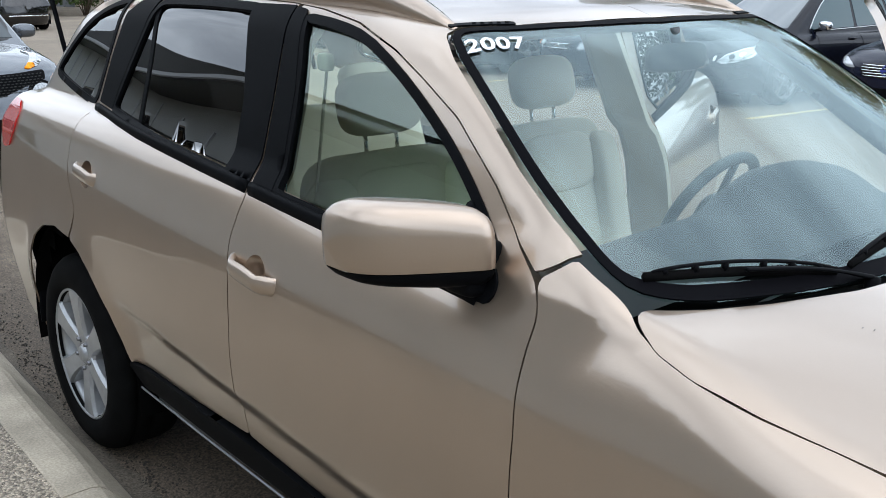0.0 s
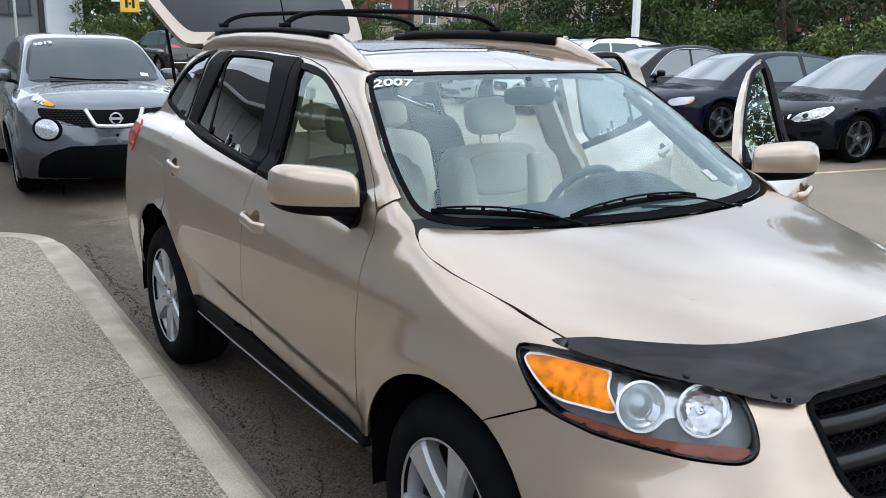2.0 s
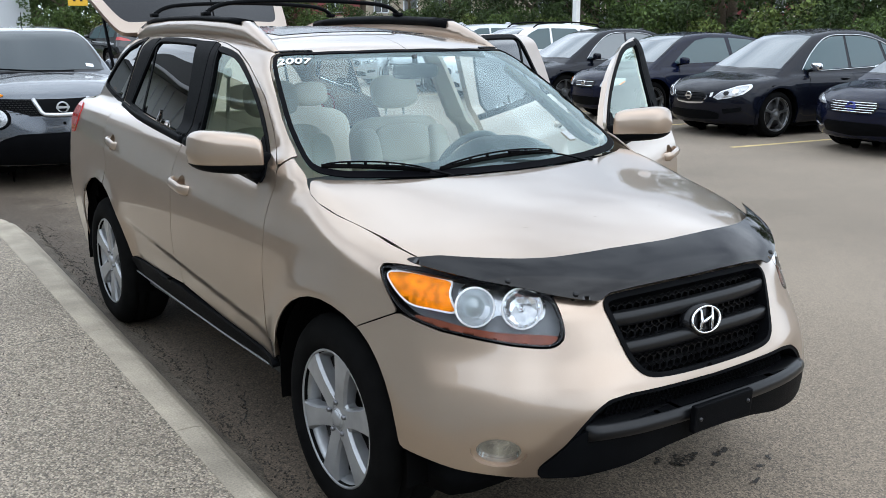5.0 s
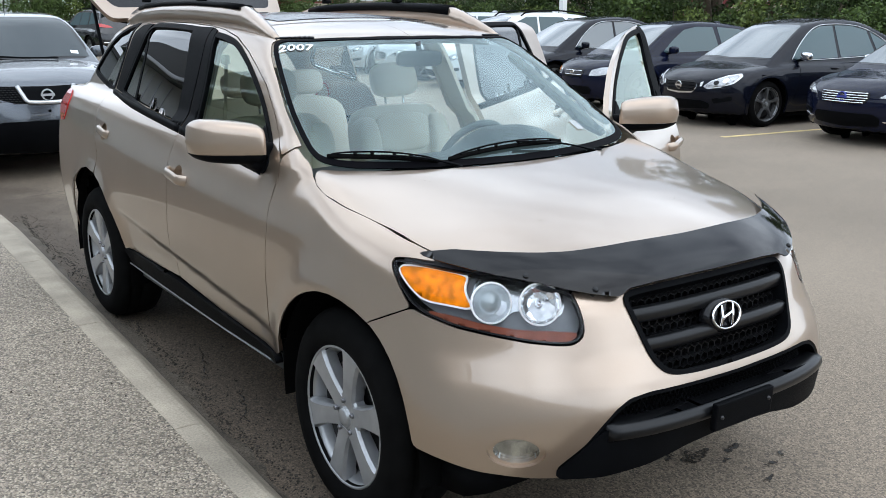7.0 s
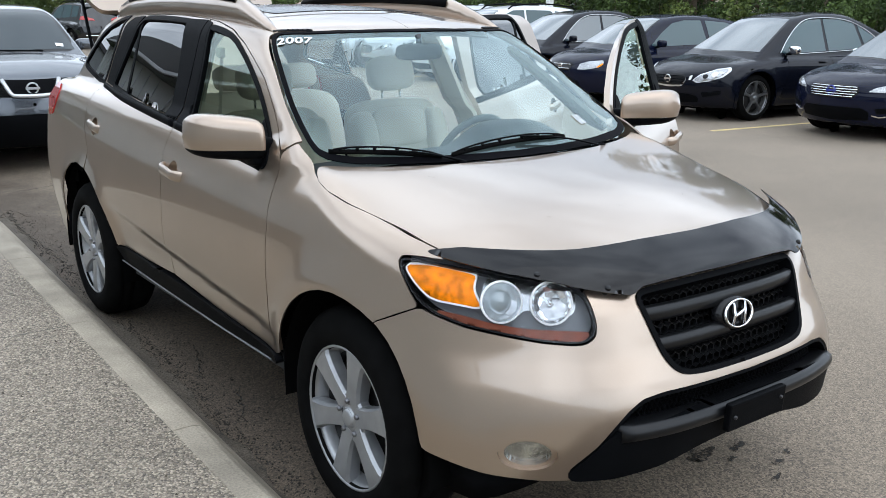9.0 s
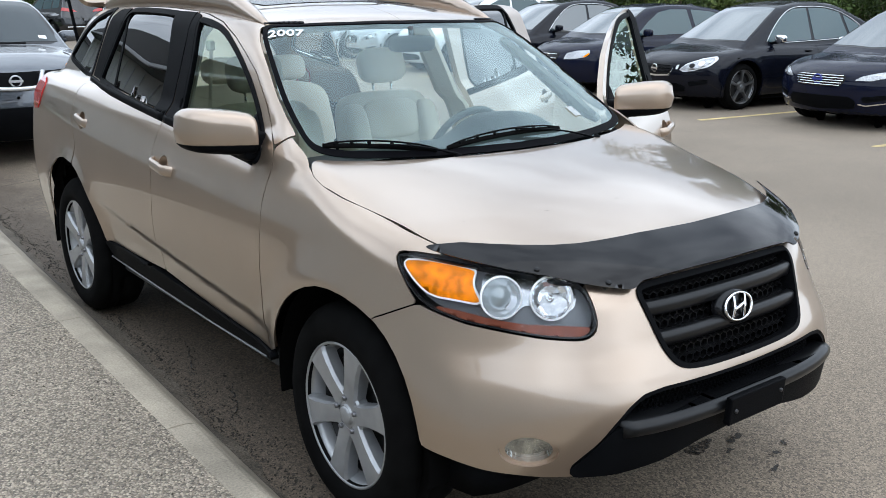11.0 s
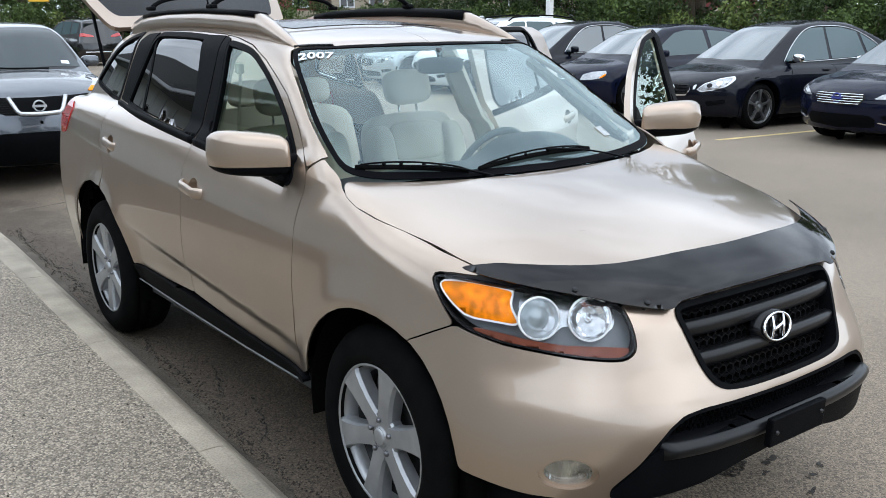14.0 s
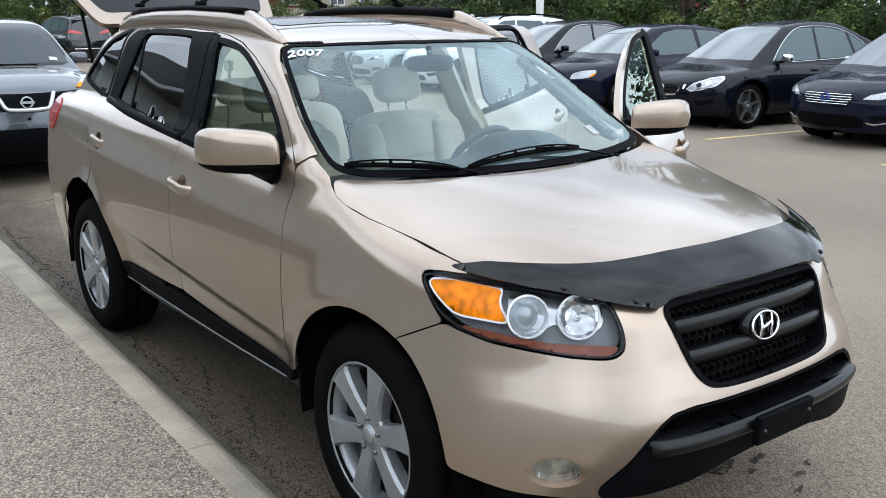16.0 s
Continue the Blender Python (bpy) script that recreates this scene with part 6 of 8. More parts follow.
for s in (-1, 1):
    part("gas_strut", tube([(s * 0.58, 2.0, 1.25), (s * 0.585, 2.24, 1.83)], 0.010, 8), BLACK_TRIM, suv)

# ---- interior ----
LINER = material("roof_lining", (0.55, 0.53, 0.48), 0.9, grain=0.05, grain_size=300)
lin_half = [(0.0, -0.40), (0.50, -0.36), (0.56, 0.0), (0.55, 1.2), (0.5, 1.75), (0.0, 1.8)]
hang("headliner", sheet("headliner", "top", lin_half + [(-a, b) for a, b in lin_half[::-1]], body_field, step=0.08, out=-0.035, thick=0.01, rounds=1), LINER, suv, "pale roof lining", False)
for far in (False, True):
    for loop, y in (([(0.08, 0.55), (0.28, 0.55), (0.30, 1.17), (0.36, 1.57), (0.20, 1.57), (0.12, 1.17)], 0),):
        hang("b_pillar_trim", sheet("b_pillar_trim", "side", loop, body_field, step=0.05, out=-0.05, thick=0.02, rounds=1, flip=far), CREAM, suv, "cream inner pillar trim", False)
    loop = [(-0.35, 1.49), (-0.32, 1.46), (-0.70, 1.18), (-0.82, 1.12), (-0.85, 1.15), (-0.75, 1.235)]
    hang("a_pillar_trim", sheet("a_pillar_trim", "side", loop, body_field, step=0.05, out=-0.035, thick=0.02, rounds=1, flip=far), LINER, suv, "", False)


def seat(x, y, lean, width=0.26):
    o = new("car_seat")
    o.parent = suv
    tagged(o, "cream leather front seat with headrest")
    part("cushion", pad(bmesh.new(), (x, y - 0.28, 0.62), (width, 0.28, 0.09)), CREAM, o)
    part("backrest", pad(bmesh.new(), (x, y + 0.06, 0.90), (width, 0.075, 0.30), 0.36, lean), CREAM, o)
    for dx in (-1, 1):
        part("bolster", pad(bmesh.new(), (x + dx * width * 0.80, y + 0.010, 0.88), (0.062, 0.085, 0.27), 0.5, lean), CREAM, o)
    for k in (-1.5, -0.5, 0.5, 1.5):
        part("stitched_pleat", pad(bmesh.new(), (x + k * 0.082, y - 0.012, 0.80), (0.042, 0.022, 0.18), 0.5, lean), CREAM, o)
    part("upper_pad", pad(bmesh.new(), (x, y + 0.035, 1.06), (0.17, 0.03, 0.10), 0.5, lean), CREAM, o)
    part("headrest", pad(bmesh.new(), (x, y + 0.115, 1.325), (0.135, 0.055, 0.088), 0.6, lean), CREAM, o)
    for dx in (-0.055, 0.055):
        part("headrest_post", tube([(x + dx, y + 0.10, 1.15), (x + dx, y + 0.115, 1.27)], 0.006, 8), CHROME, o)


seat(0.39, 0.20, radians(-14), 0.27)
seat(-0.36, 0.12, radians(-10), 0.27)
bench = new("rear_bench")
bench.parent = suv
part("bench_cushion", pad(bmesh.new(), (0, 0.95, 0.62), (0.66, 0.28, 0.09), 0.4), CREAM, bench)
part("bench_back", pad(bmesh.new(), (0, 1.28, 0.90), (0.66, 0.08, 0.28), 0.35, radians(-18)), CREAM, bench)
for x in (-0.42, 0, 0.42):
    part("bench_headrest", pad(bmesh.new(), (x, 1.38, 1.25), (0.12, 0.05, 0.075), 0.6, radians(-15)), CREAM, bench)
dash = new("dashboard")
dash.parent = suv
dash_half = [(0.0, -1.10), (0.40, -1.08), (0.62, -1.0), (0.70, -0.92), (0.74, -0.76), (0.72, -0.52), (0.0, -0.48)]
dash_f = lambda p: np.maximum(p[..., 2] - (1.085 - 0.05 * np.clip(-0.75 - p[..., 1], 0, 1) - 2.2 * np.clip(p[..., 1] + 0.62, 0, 1) ** 2 - 0.03 * np.abs(p[..., 0])
                              + 0.105 * np.exp(-(((p[..., 0] - 0.40) / 0.23) ** 4)) * np.exp(-(((p[..., 1] + 0.62) / 0.16) ** 4))), -10)
hang("dash_top", sheet("dash_top", "top", dash_half + [(-a, b) for a, b in dash_half[::-1]], dash_f, step=0.04, thick=0.25, rounds=1), GREY_PLASTIC, dash, "dark grey dashboard", False)
part("glove_box", box_bm(-0.68, -0.60, 0.70, 0.68, -0.50, 1.0, 0.04, 3), GREY_PLASTIC, dash)
RIM_LEATHER = material("grey_leather", (0.16, 0.165, 0.165), 0.55, bump=0.2, bump_size=400)
sw = new("steering_wheel")
sw.parent = suv
ringpts = [(0.185 * math.cos(a), 0.185 * math.sin(a), 0) for a in np.linspace(0, 2 * math.pi, 40)]
part("wheel_rim", tube(ringpts, 0.017, 10, caps=False), RIM_LEATHER, sw)
part("wheel_boss", pad(bmesh.new(), (0, 0, -0.02), (0.075, 0.065, 0.03)), GREY_PLASTIC, sw)
for a in (20, 160, 270):
    part("wheel_arm", tube([(0.05 * math.cos(radians(a)), 0.05 * math.sin(radians(a)), -0.01), (0.18 * math.cos(radians(a)), 0.18 * math.sin(radians(a)), 0)], 0.016, 8, 0.6), GREY_PLASTIC, sw)
sw.matrix_basis = Matrix.Translation((0.40, -0.36, 1.005)) @ Matrix.Rotation(radians(-62), 4, "X")
part("rear_view_mirror", pad(bmesh.new(), (0.0, -0.50, 1.475), (0.115, 0.018, 0.034), 0.5), GREY_PLASTIC, suv)
part("mirror_stalk", tube([(0, -0.50, 1.49), (0, -0.49, 1.545)], 0.012, 8), GREY_PLASTIC, suv)


# ---- lettering and sticker on the screen ----
def lettering(text, size, mat, owner, name, label, m, deep=0.0006):
    cu = bpy.data.curves.new(name, "FONT")
    cu.body, cu.size, cu.extrude, cu.offset, cu.space_character = text, size, deep, size * 0.02, 1.05
    ob = new(name, cu)
    me = bpy.data.meshes.new_from_object(ob.evaluated_get(bpy.context.evaluated_depsgraph_get()))
    bpy.data.objects.remove(ob)
    o = hang(name, me, mat, owner, label, False)
    o.matrix_basis = m
    return o


def on_screen(x, y, lift):
    p, n, _ = march(cabin_p, np.array([[x, y, 2.6]]), np.array([[0, 0, -1.0]]), 3.0, -lift)
    n = Vector(n[0])
    along = Vector((1, 0.5 * x, 0))
    side = (along - n * n.dot(along)).normalized()
    up = n.cross(side)
    return Matrix(((side.x, up.x, n.x, p[0][0]), (side.y, up.y, n.y, p[0][1]), (side.z, up.z, n.z, p[0][2]), (0, 0, 0, 1)))


year = lettering("2007", 0.060, WHITE_PAINT, suv, "year_lettering", "white adhesive year numerals", Matrix())
co = np.array([tuple(v.co) for v in year.data.vertices])
wide, tall = co[:, 0].max(), co[:, 1].max()
flat = np.array([[-0.626, -0.428, 2.6]]) + co[:, :1] / wide * np.array([[0.133, -0.044, 0]]) + co[:, 1:2] / tall * np.array([[0.022, 0.038, 0]])
spots, normals, _ = march(cabin_p, flat, np.tile([0, 0, -1.0], (len(flat), 1)), 3.0)
for v, q, nn, c in zip(year.data.vertices, spots, normals, co):
    v.co = Vector(q) + Vector(nn) * (0.0032 + c[2])
stick = part("screen_sticker", box_bm(-0.022, -0.03, 0, 0.022, 0.03, 0.0006), material("sticker_paper", (0.36, 0.38, 0.38), 0.5, stain=0.2, stain_size=40), suv, "small white service sticker", False)
stick.matrix_basis = on_screen(0.466, -0.988, 0.003)

# ---- stone chips and short scratches on the hood ----
rnd = random.Random(21)
CHIP = material("bare_chip", (0.10, 0.085, 0.07), 0.8)
for i in range(10):
    cx, cy, turn = rnd.uniform(-0.62, 0.5), rnd.uniform(-1.85, -1.22), rnd.uniform(-0.5, 0.9)
    length, wide = rnd.uniform(0.003, 0.010), rnd.uniform(0.0008, 0.0013)
    loop = [(cx + u * math.cos(turn) - v * math.sin(turn), cy + u * math.sin(turn) + v * math.cos(turn)) for u, v in ((-length, 0), (0, -wide), (length, 0), (0, wide))]
    hang("paint_chip", sheet("paint_chip", "top", loop, lower_p, step=0.02, out=0.0007, thick=0.0, rounds=0), CHIP, suv, "", False)
# ---- other parked cars ----
def car_fields(c):
    """The lower body and the cabin of a car from its main measures (front towards -y, wheels about y = 0)."""
    half, nose, tail = c["half"], c["nose"], c["tail"]

    def lower(p):
        x, y, z = p[..., 0], p[..., 1], p[..., 2]
        ax = np.abs(x)
        w = half * curve(c["side"], z) - 0.10 * np.clip((-y - 1.0) / 1.1, 0, 2) ** 2 * np.clip((z - 0.45) / 0.5, 0, 1) - 0.09 * np.clip((y - 1.0) / 1.1, 0, 2) ** 2
        for yc in (-c["axle"], c["axle"]):
            d = np.sqrt((y - yc) ** 2 + (z - c["wheel"]) ** 2)
            w = w + c.get("flare", 0.015) * np.exp(-(((d - c["wheel"] - 0.06) / 0.09) ** 2))
        top = (z - (curve(c["top"], y) - c.get("crown", 0.07) * (ax / half) ** 2.4)) * 0.93
        k = c.get("round", 0.55)
        front = (curve(nose, z) + k * ax**2.3 - y) / np.sqrt(1 + (k * 2.3 * np.clip(ax, 0, 1.1) ** 1.3) ** 2)
        rear = (y - (curve(tail, z) - 0.35 * ax**2.3)) * 0.85
        f = smax(smax((ax - w) * 0.97, top, c.get("shoulder", 0.09)), front, 0.07)
        return smax(smax(f, rear, 0.12), 0.19 - z, 0.04)

    def cabin(p):
        x, y, z = p[..., 0], p[..., 1], p[..., 2]
        ax = np.abs(x)
        side = (ax - (c["belt_half"] - c["tumble"] * (z - c["belt"]))) * 0.9
        roof = z - (curve(c["roof"], y) - 0.10 * ax**2.2)
        sy, sz, ss = c["screen"]
        screen = (z - (sz + ss * (y - sy - 0.22 * ax**2))) * 0.85
        ry, rz, rs = c["back"]
        rear = (z - (rz - rs * (y - ry + 0.18 * ax**2))) / math.sqrt(1 + rs * rs)
        f = smax(smax(roof, side, 0.10), screen, 0.05)
        return np.maximum(smax(f, rear, 0.08), c["belt"] - 0.25 - z)

    return lower, cabin, lambda p: np.minimum(lower(p), cabin(p))


DARK_GLASS = material("car_glass", (0.012, 0.016, 0.018), 0.02, spec=0.5, coat=0.35, coat_rough=0.0)
PALE_GLASS = material("car_glass_pale", (0.05, 0.068, 0.075), 0.02, ior=1.85, spec=0.5, coat=0.6, coat_rough=0.0)
MID_GLASS = material("car_glass_teal", (0.05, 0.085, 0.092), 0.03, ior=1.5)
SMOKE_GLASS = material("car_glass_smoke", (0.016, 0.026, 0.030), 0.03, ior=1.5)
SATIN_CHROME = material("satin_chrome", (0.60, 0.61, 0.62), 0.3, 0.5)
NIGHT_BLUE = material("dark_blue_paint", (0.004, 0.006, 0.018), 0.25, 0.0, spec=0.05, coat=0.42, coat_rough=0.01, stain=0.1, stain_size=3, flake=0.02)
BLUE_BLACK = material("blue_black_paint", (0.0035, 0.0045, 0.009), 0.25, 0.0, spec=0.05, coat=0.42, coat_rough=0.01, stain=0.1, stain_size=3, flake=0.02)
GUNMETAL = material("gunmetal_paint", (0.088, 0.098, 0.112), 0.26, 0.7, coat=1.0, coat_rough=0.02, stain=0.06, stain_size=3, flake=0.06)
WHITE_CAR = material("white_paint", (0.72, 0.73, 0.74), 0.3, coat=1.0, coat_rough=0.02, stain=0.04, stain_size=3)
SILVER_CAR = material("silver_paint", (0.45, 0.47, 0.49), 0.28, 0.7, coat=1.0, coat_rough=0.02)
GREY_ALLOY = material("grey_alloy", (0.20, 0.205, 0.21), 0.35, 0.8, stain=0.12, stain_size=12)
OFFROAD_BLACK = material("black_paint", (0.008, 0.008, 0.009), 0.2, 0.2, coat=1.0, coat_rough=0.015)
CLEAR_LAMP = material("clear_lamp", (0.42, 0.43, 0.44), 0.14, 0.5, coat=1.0, coat_rough=0.0, grain=0.35, grain_size=60)


def oval(cx, cz, rx, rz, n=18):
    return [(cx + rx * math.cos(a), cz + rz * math.sin(a)) for a in np.linspace(0, 2 * math.pi, n, endpoint=False)]


def build_car(name, label, c, at, paint, group=""):
    """A parked car: shell, glass, lamps, grille, mirrors and wheels."""
    car = thing(name, label, "car", group, at)
    lower, cabin, whole = car_fields(c)
    axle, wr = c["axle"], c["wheel"]
    arch_r = wr + 0.055

    def keep(m):
        near = np.minimum(np.hypot(m[:, 1] + axle, m[:, 2] - wr), np.hypot(m[:, 1] - axle, m[:, 2] - wr))
        return ~((np.abs(m[:, 0]) > 0.5) & (near < arch_r + 0.03))

    hang("body", capsule_shell("body", whole, -1.35, 1.35, 0.62, c.get("fine", 110), c.get("fine", 110) * 4 // 5, keep=keep), paint, car, "", False)

    def lay(pn, chart, loop, mat, out=0.004, both=True, plabel="", parent=None, step=0.04, thick=0.008, holes=(), rounds=1):
        first = None
        for far in ((False, True) if both else (False,)):
            ob = hang(pn, sheet(pn, chart, loop, whole, step=step, out=out, thick=thick, rounds=rounds, flip=far, holes=holes), mat, parent or car, plabel, False)
            first = first or ob
        return first

    for yc in (-axle, axle):
        # lip round the wheel opening, and the dark well behind it
        ring = [(yc + (arch_r + 0.045) * math.cos(a), wr + (arch_r + 0.045) * math.sin(a)) for a in np.linspace(-0.35, math.pi + 0.35, 22)]
        ring += [(yc + arch_r * math.cos(a), wr + arch_r * math.sin(a)) for a in np.linspace(math.pi + 0.35, -0.35, 22)]
        lay("arch_lip", "side", ring, c.get("arch_mat", paint), 0.006, rounds=0, step=0.03, thick=0.03)
        for s in (-1, 1):
            bm = lathe([(0.0, 0.45), (arch_r + 0.035, 0.45), (arch_r + 0.035, c["half"] - 0.03)], 32)
            bmesh.ops.delete(bm, geom=[f for f in bm.faces if f.calc_center_median().z < -0.2], context="FACES")
            bmesh.ops.transform(bm, matrix=Matrix.Translation((0, yc, wr)) @ Matrix.Diagonal((s, 1, 1, 1)), verts=bm.verts)
            part("wheel_well", bm, DARK, car)
    tip, end = c["nose"][0][1], c["tail"][0][1]
    part("underbody", slab(tip + 0.12, end - 0.12, c["half"] * 0.66, 0.13, 0.42, 0.25), DARK, car, "", False)
    part("underbody", slab(-axle + arch_r + 0.05, axle - arch_r - 0.05, c["half"] * 0.90, 0.14, 0.40, 0.05), DARK, car, "", False)
    # glass
    sy, sz, ss = c["screen"]
    half_t = c["belt_half"] - c["tumble"] * (sz - c["belt"]) - 0.065
    base_y = sy - (sz - c["cowl"]) / ss
    half_b = c["belt_half"] - 0.10
    scr = [(0, sy + 0.0), (-half_t * 0.6, sy + 0.07 * half_t), (-half_t, sy + 0.22 * half_t**2 - 0.01), (-half_b, base_y + 0.22 * half_b**2 + 0.03), (-half_b * 0.6, base_y + 0.08), (0, base_y + 0.02)]
    screen = hang("windscreen", sheet("windscreen", "top", scr + [(-a, b) for a, b in scr[::-1]], cabin, step=0.06, out=0.004, thick=0.006, rounds=1), c.get("glass", DARK_GLASS), car, "", False)
    edge = [tuple(p) for p in shrink(resample(soften(np.array(scr + [(-a, b) for a, b in scr[::-1]]), 1), 0.05), -0.035)]
    hang("screen_border", sheet("screen_border", "top", edge, cabin, step=0.06, out=0.002, thick=0.004, rounds=0), GLOSS_BLACK, car, "", False)
    for loop in c["windows"]:
        lay("side_window", "side", loop, c.get("side_glass", DARK_GLASS), 0.004)
    for line in c.get("bright_trim") or ():
        # a slim bright strip above and below the glass
        p = np.array([(-2.2, y, z) for y, z in resample(soften(np.array(line), 2, False), 0.05, False)])
        q, _, _ = march(whole, p, np.tile([1.0, 0, 0], (len(p), 1)), 3.0, -0.006)
        for s in (-1, 1):
            part("window_trim", tube([(-s * a, b, d) for a, b, d in q], 0.0075, 6), SATIN_CHROME, car, "slim bright window strip")
    if c.get("rear_glass"):
        pts = c["rear_glass"]
        hang("rear_window", sheet("rear_window", "top", pts + [(-a, b) for a, b in pts[::-1]], cabin, step=0.08, out=0.004, thick=0.006, rounds=1), DARK_GLASS, car, "", False)

    def fu(x, z):
        y = float(curve(c["nose"], z)) + c.get("round", 0.55) * abs(x) ** 2.3
        return math.atan2(-x, -(y + 1.2)), z

    def fl(half):
        near = [fu(-x, z) for x, z in half]
        return near + [(-u, v) for u, v in near[::-1]]

    for pn, half, mat, out, plabel in c["front"]:
        lay(pn, "front", fl(half), mat, out, both=False, plabel=plabel, step=0.03)
    for pn, loop, mat, out, plabel in c["front_pairs"]:
        lay(pn, "front", [fu(-x, z) for x, z in loop], mat, out, plabel=plabel, step=0.025)
    for z, hw, mat in c.get("slats", ()):
        pts = [Vector((x, float(curve(c["nose"], z)) + c.get("round", 0.55) * abs(x) ** 2.3 - 0.012, z)) for x in np.linspace(-hw, hw, 13)]
        part("grille_slat", tube(pts, 0.007, 6), mat, car)
    if "badge" in c:
        bz, br, bmat = c["badge"]
        y = float(curve(c["nose"], bz)) - 0.016
        disc = lathe([(br * 0.74, 0.004), (br * 0.78, -0.006), (br * 0.94, -0.006), (br, -0.002), (br, 0.014)], 32, "y")
        bar = bmesh.new()
        add_box(bar, -br * 1.12, -0.010, -br * 0.20, br * 1.12, -0.004, br * 0.20)
        b = part("badge", join_bm(disc, bar), bmat, car, "round badge with a plain bar", False)
        b.matrix_basis = Matrix.Translation((0, y, bz))
    for s in (-1, 1):
        my, mz = c["mirror"]
        mx = c["belt_half"] + 0.11
        part("mirror_housing", pad(bmesh.new(), (s * mx, my, mz), (0.10, 0.055, 0.062), 0.65), c.get("mirror_mat", paint), car)
        part("mirror_arm", tube([(s * (c["belt_half"] - 0.02), my - 0.04, mz - 0.07), (s * (mx - 0.03), my, mz - 0.045)], 0.028, 8, 0.7), BLACK_TRIM, car)
        for hy, hz in c.get("handles", ()):
            hx = c["half"] * float(curve(c["side"], hz))
            part("door_handle", tube([(s * (hx - 0.012), hy + 0.09, hz), (s * (hx + 0.022), hy + 0.06, hz), (s * (hx + 0.022), hy - 0.06, hz), (s * (hx - 0.012), hy - 0.09, hz)], 0.012, 8), c.get("handle_mat", paint), car)
        for y0, y1 in c.get("gaps", ()):
            zt, zb = c["belt"] - 0.01, 0.36
            lay_pts = [(y0 - 0.003, zt), (y0 + 0.003, zt), (y1 + 0.003, zb), (y1 - 0.003, zb)]
            hang("door_gap", sheet("door_gap", "side", lay_pts, whole, step=0.05, out=0.0015, thick=0.001, rounds=0, flip=s > 0), DARK, car, "", False)
    if c.get("rails"):
        for s in (-1, 1):
            x = s * (c["belt_half"] - c["tumble"] * 0.45 - 0.06)
            pts = [(x, c["rails"][0], float(curve(c["roof"], c["rails"][0])) - 0.03)] + [(x, y, float(curve(c["roof"], y)) + 0.025) for y in np.linspace(c["rails"][0] + 0.12, c["rails"][1] - 0.12, 6)] + [(x, c["rails"][1], float(curve(c["roof"], c["rails"][1])) - 0.03)]
            part("roof_rail", tube(pts, 0.017, 8), BLACK_TRIM, car)
    if "fin" in c:
        part("roof_fin", pad(bmesh.new(), (0, c["fin"], float(curve(c["roof"], c["fin"])) + 0.015), (0.03, 0.09, 0.035), 0.9), c.get("fin_mat", paint), car)
    for pn, loop, mat, plabel in c.get("tail_lamps", ()):
        lay(pn, "ring", loop, mat, 0.006, plabel=plabel, step=0.03)
    spk = c.get("spoke", [(0.05, 0.026, 0.012, 0.03), (0.10, 0.017, 0.006, 0.04), (0.16, 0.016, 0.0, 0.04), (0.205, 0.022, -0.002, 0.04), (c["rim"] - 0.004, 0.030, 0.0, 0.04)])
    w = build_wheel(car, "wheel", wr, c["rim"], 0.22, c.get("spokes", 5), spk, 20, c.get("wheel_mat", ALLOY), 0)
    wx = c["half"] - 0.035
    place_wheel(w, -wx, -axle, wr, False)
    for x, y, left in ((-wx, axle, False), (wx, -axle, True), (wx, axle, True)):
        place_wheel(twin_part(w, car), x, y, wr, left)
    return car


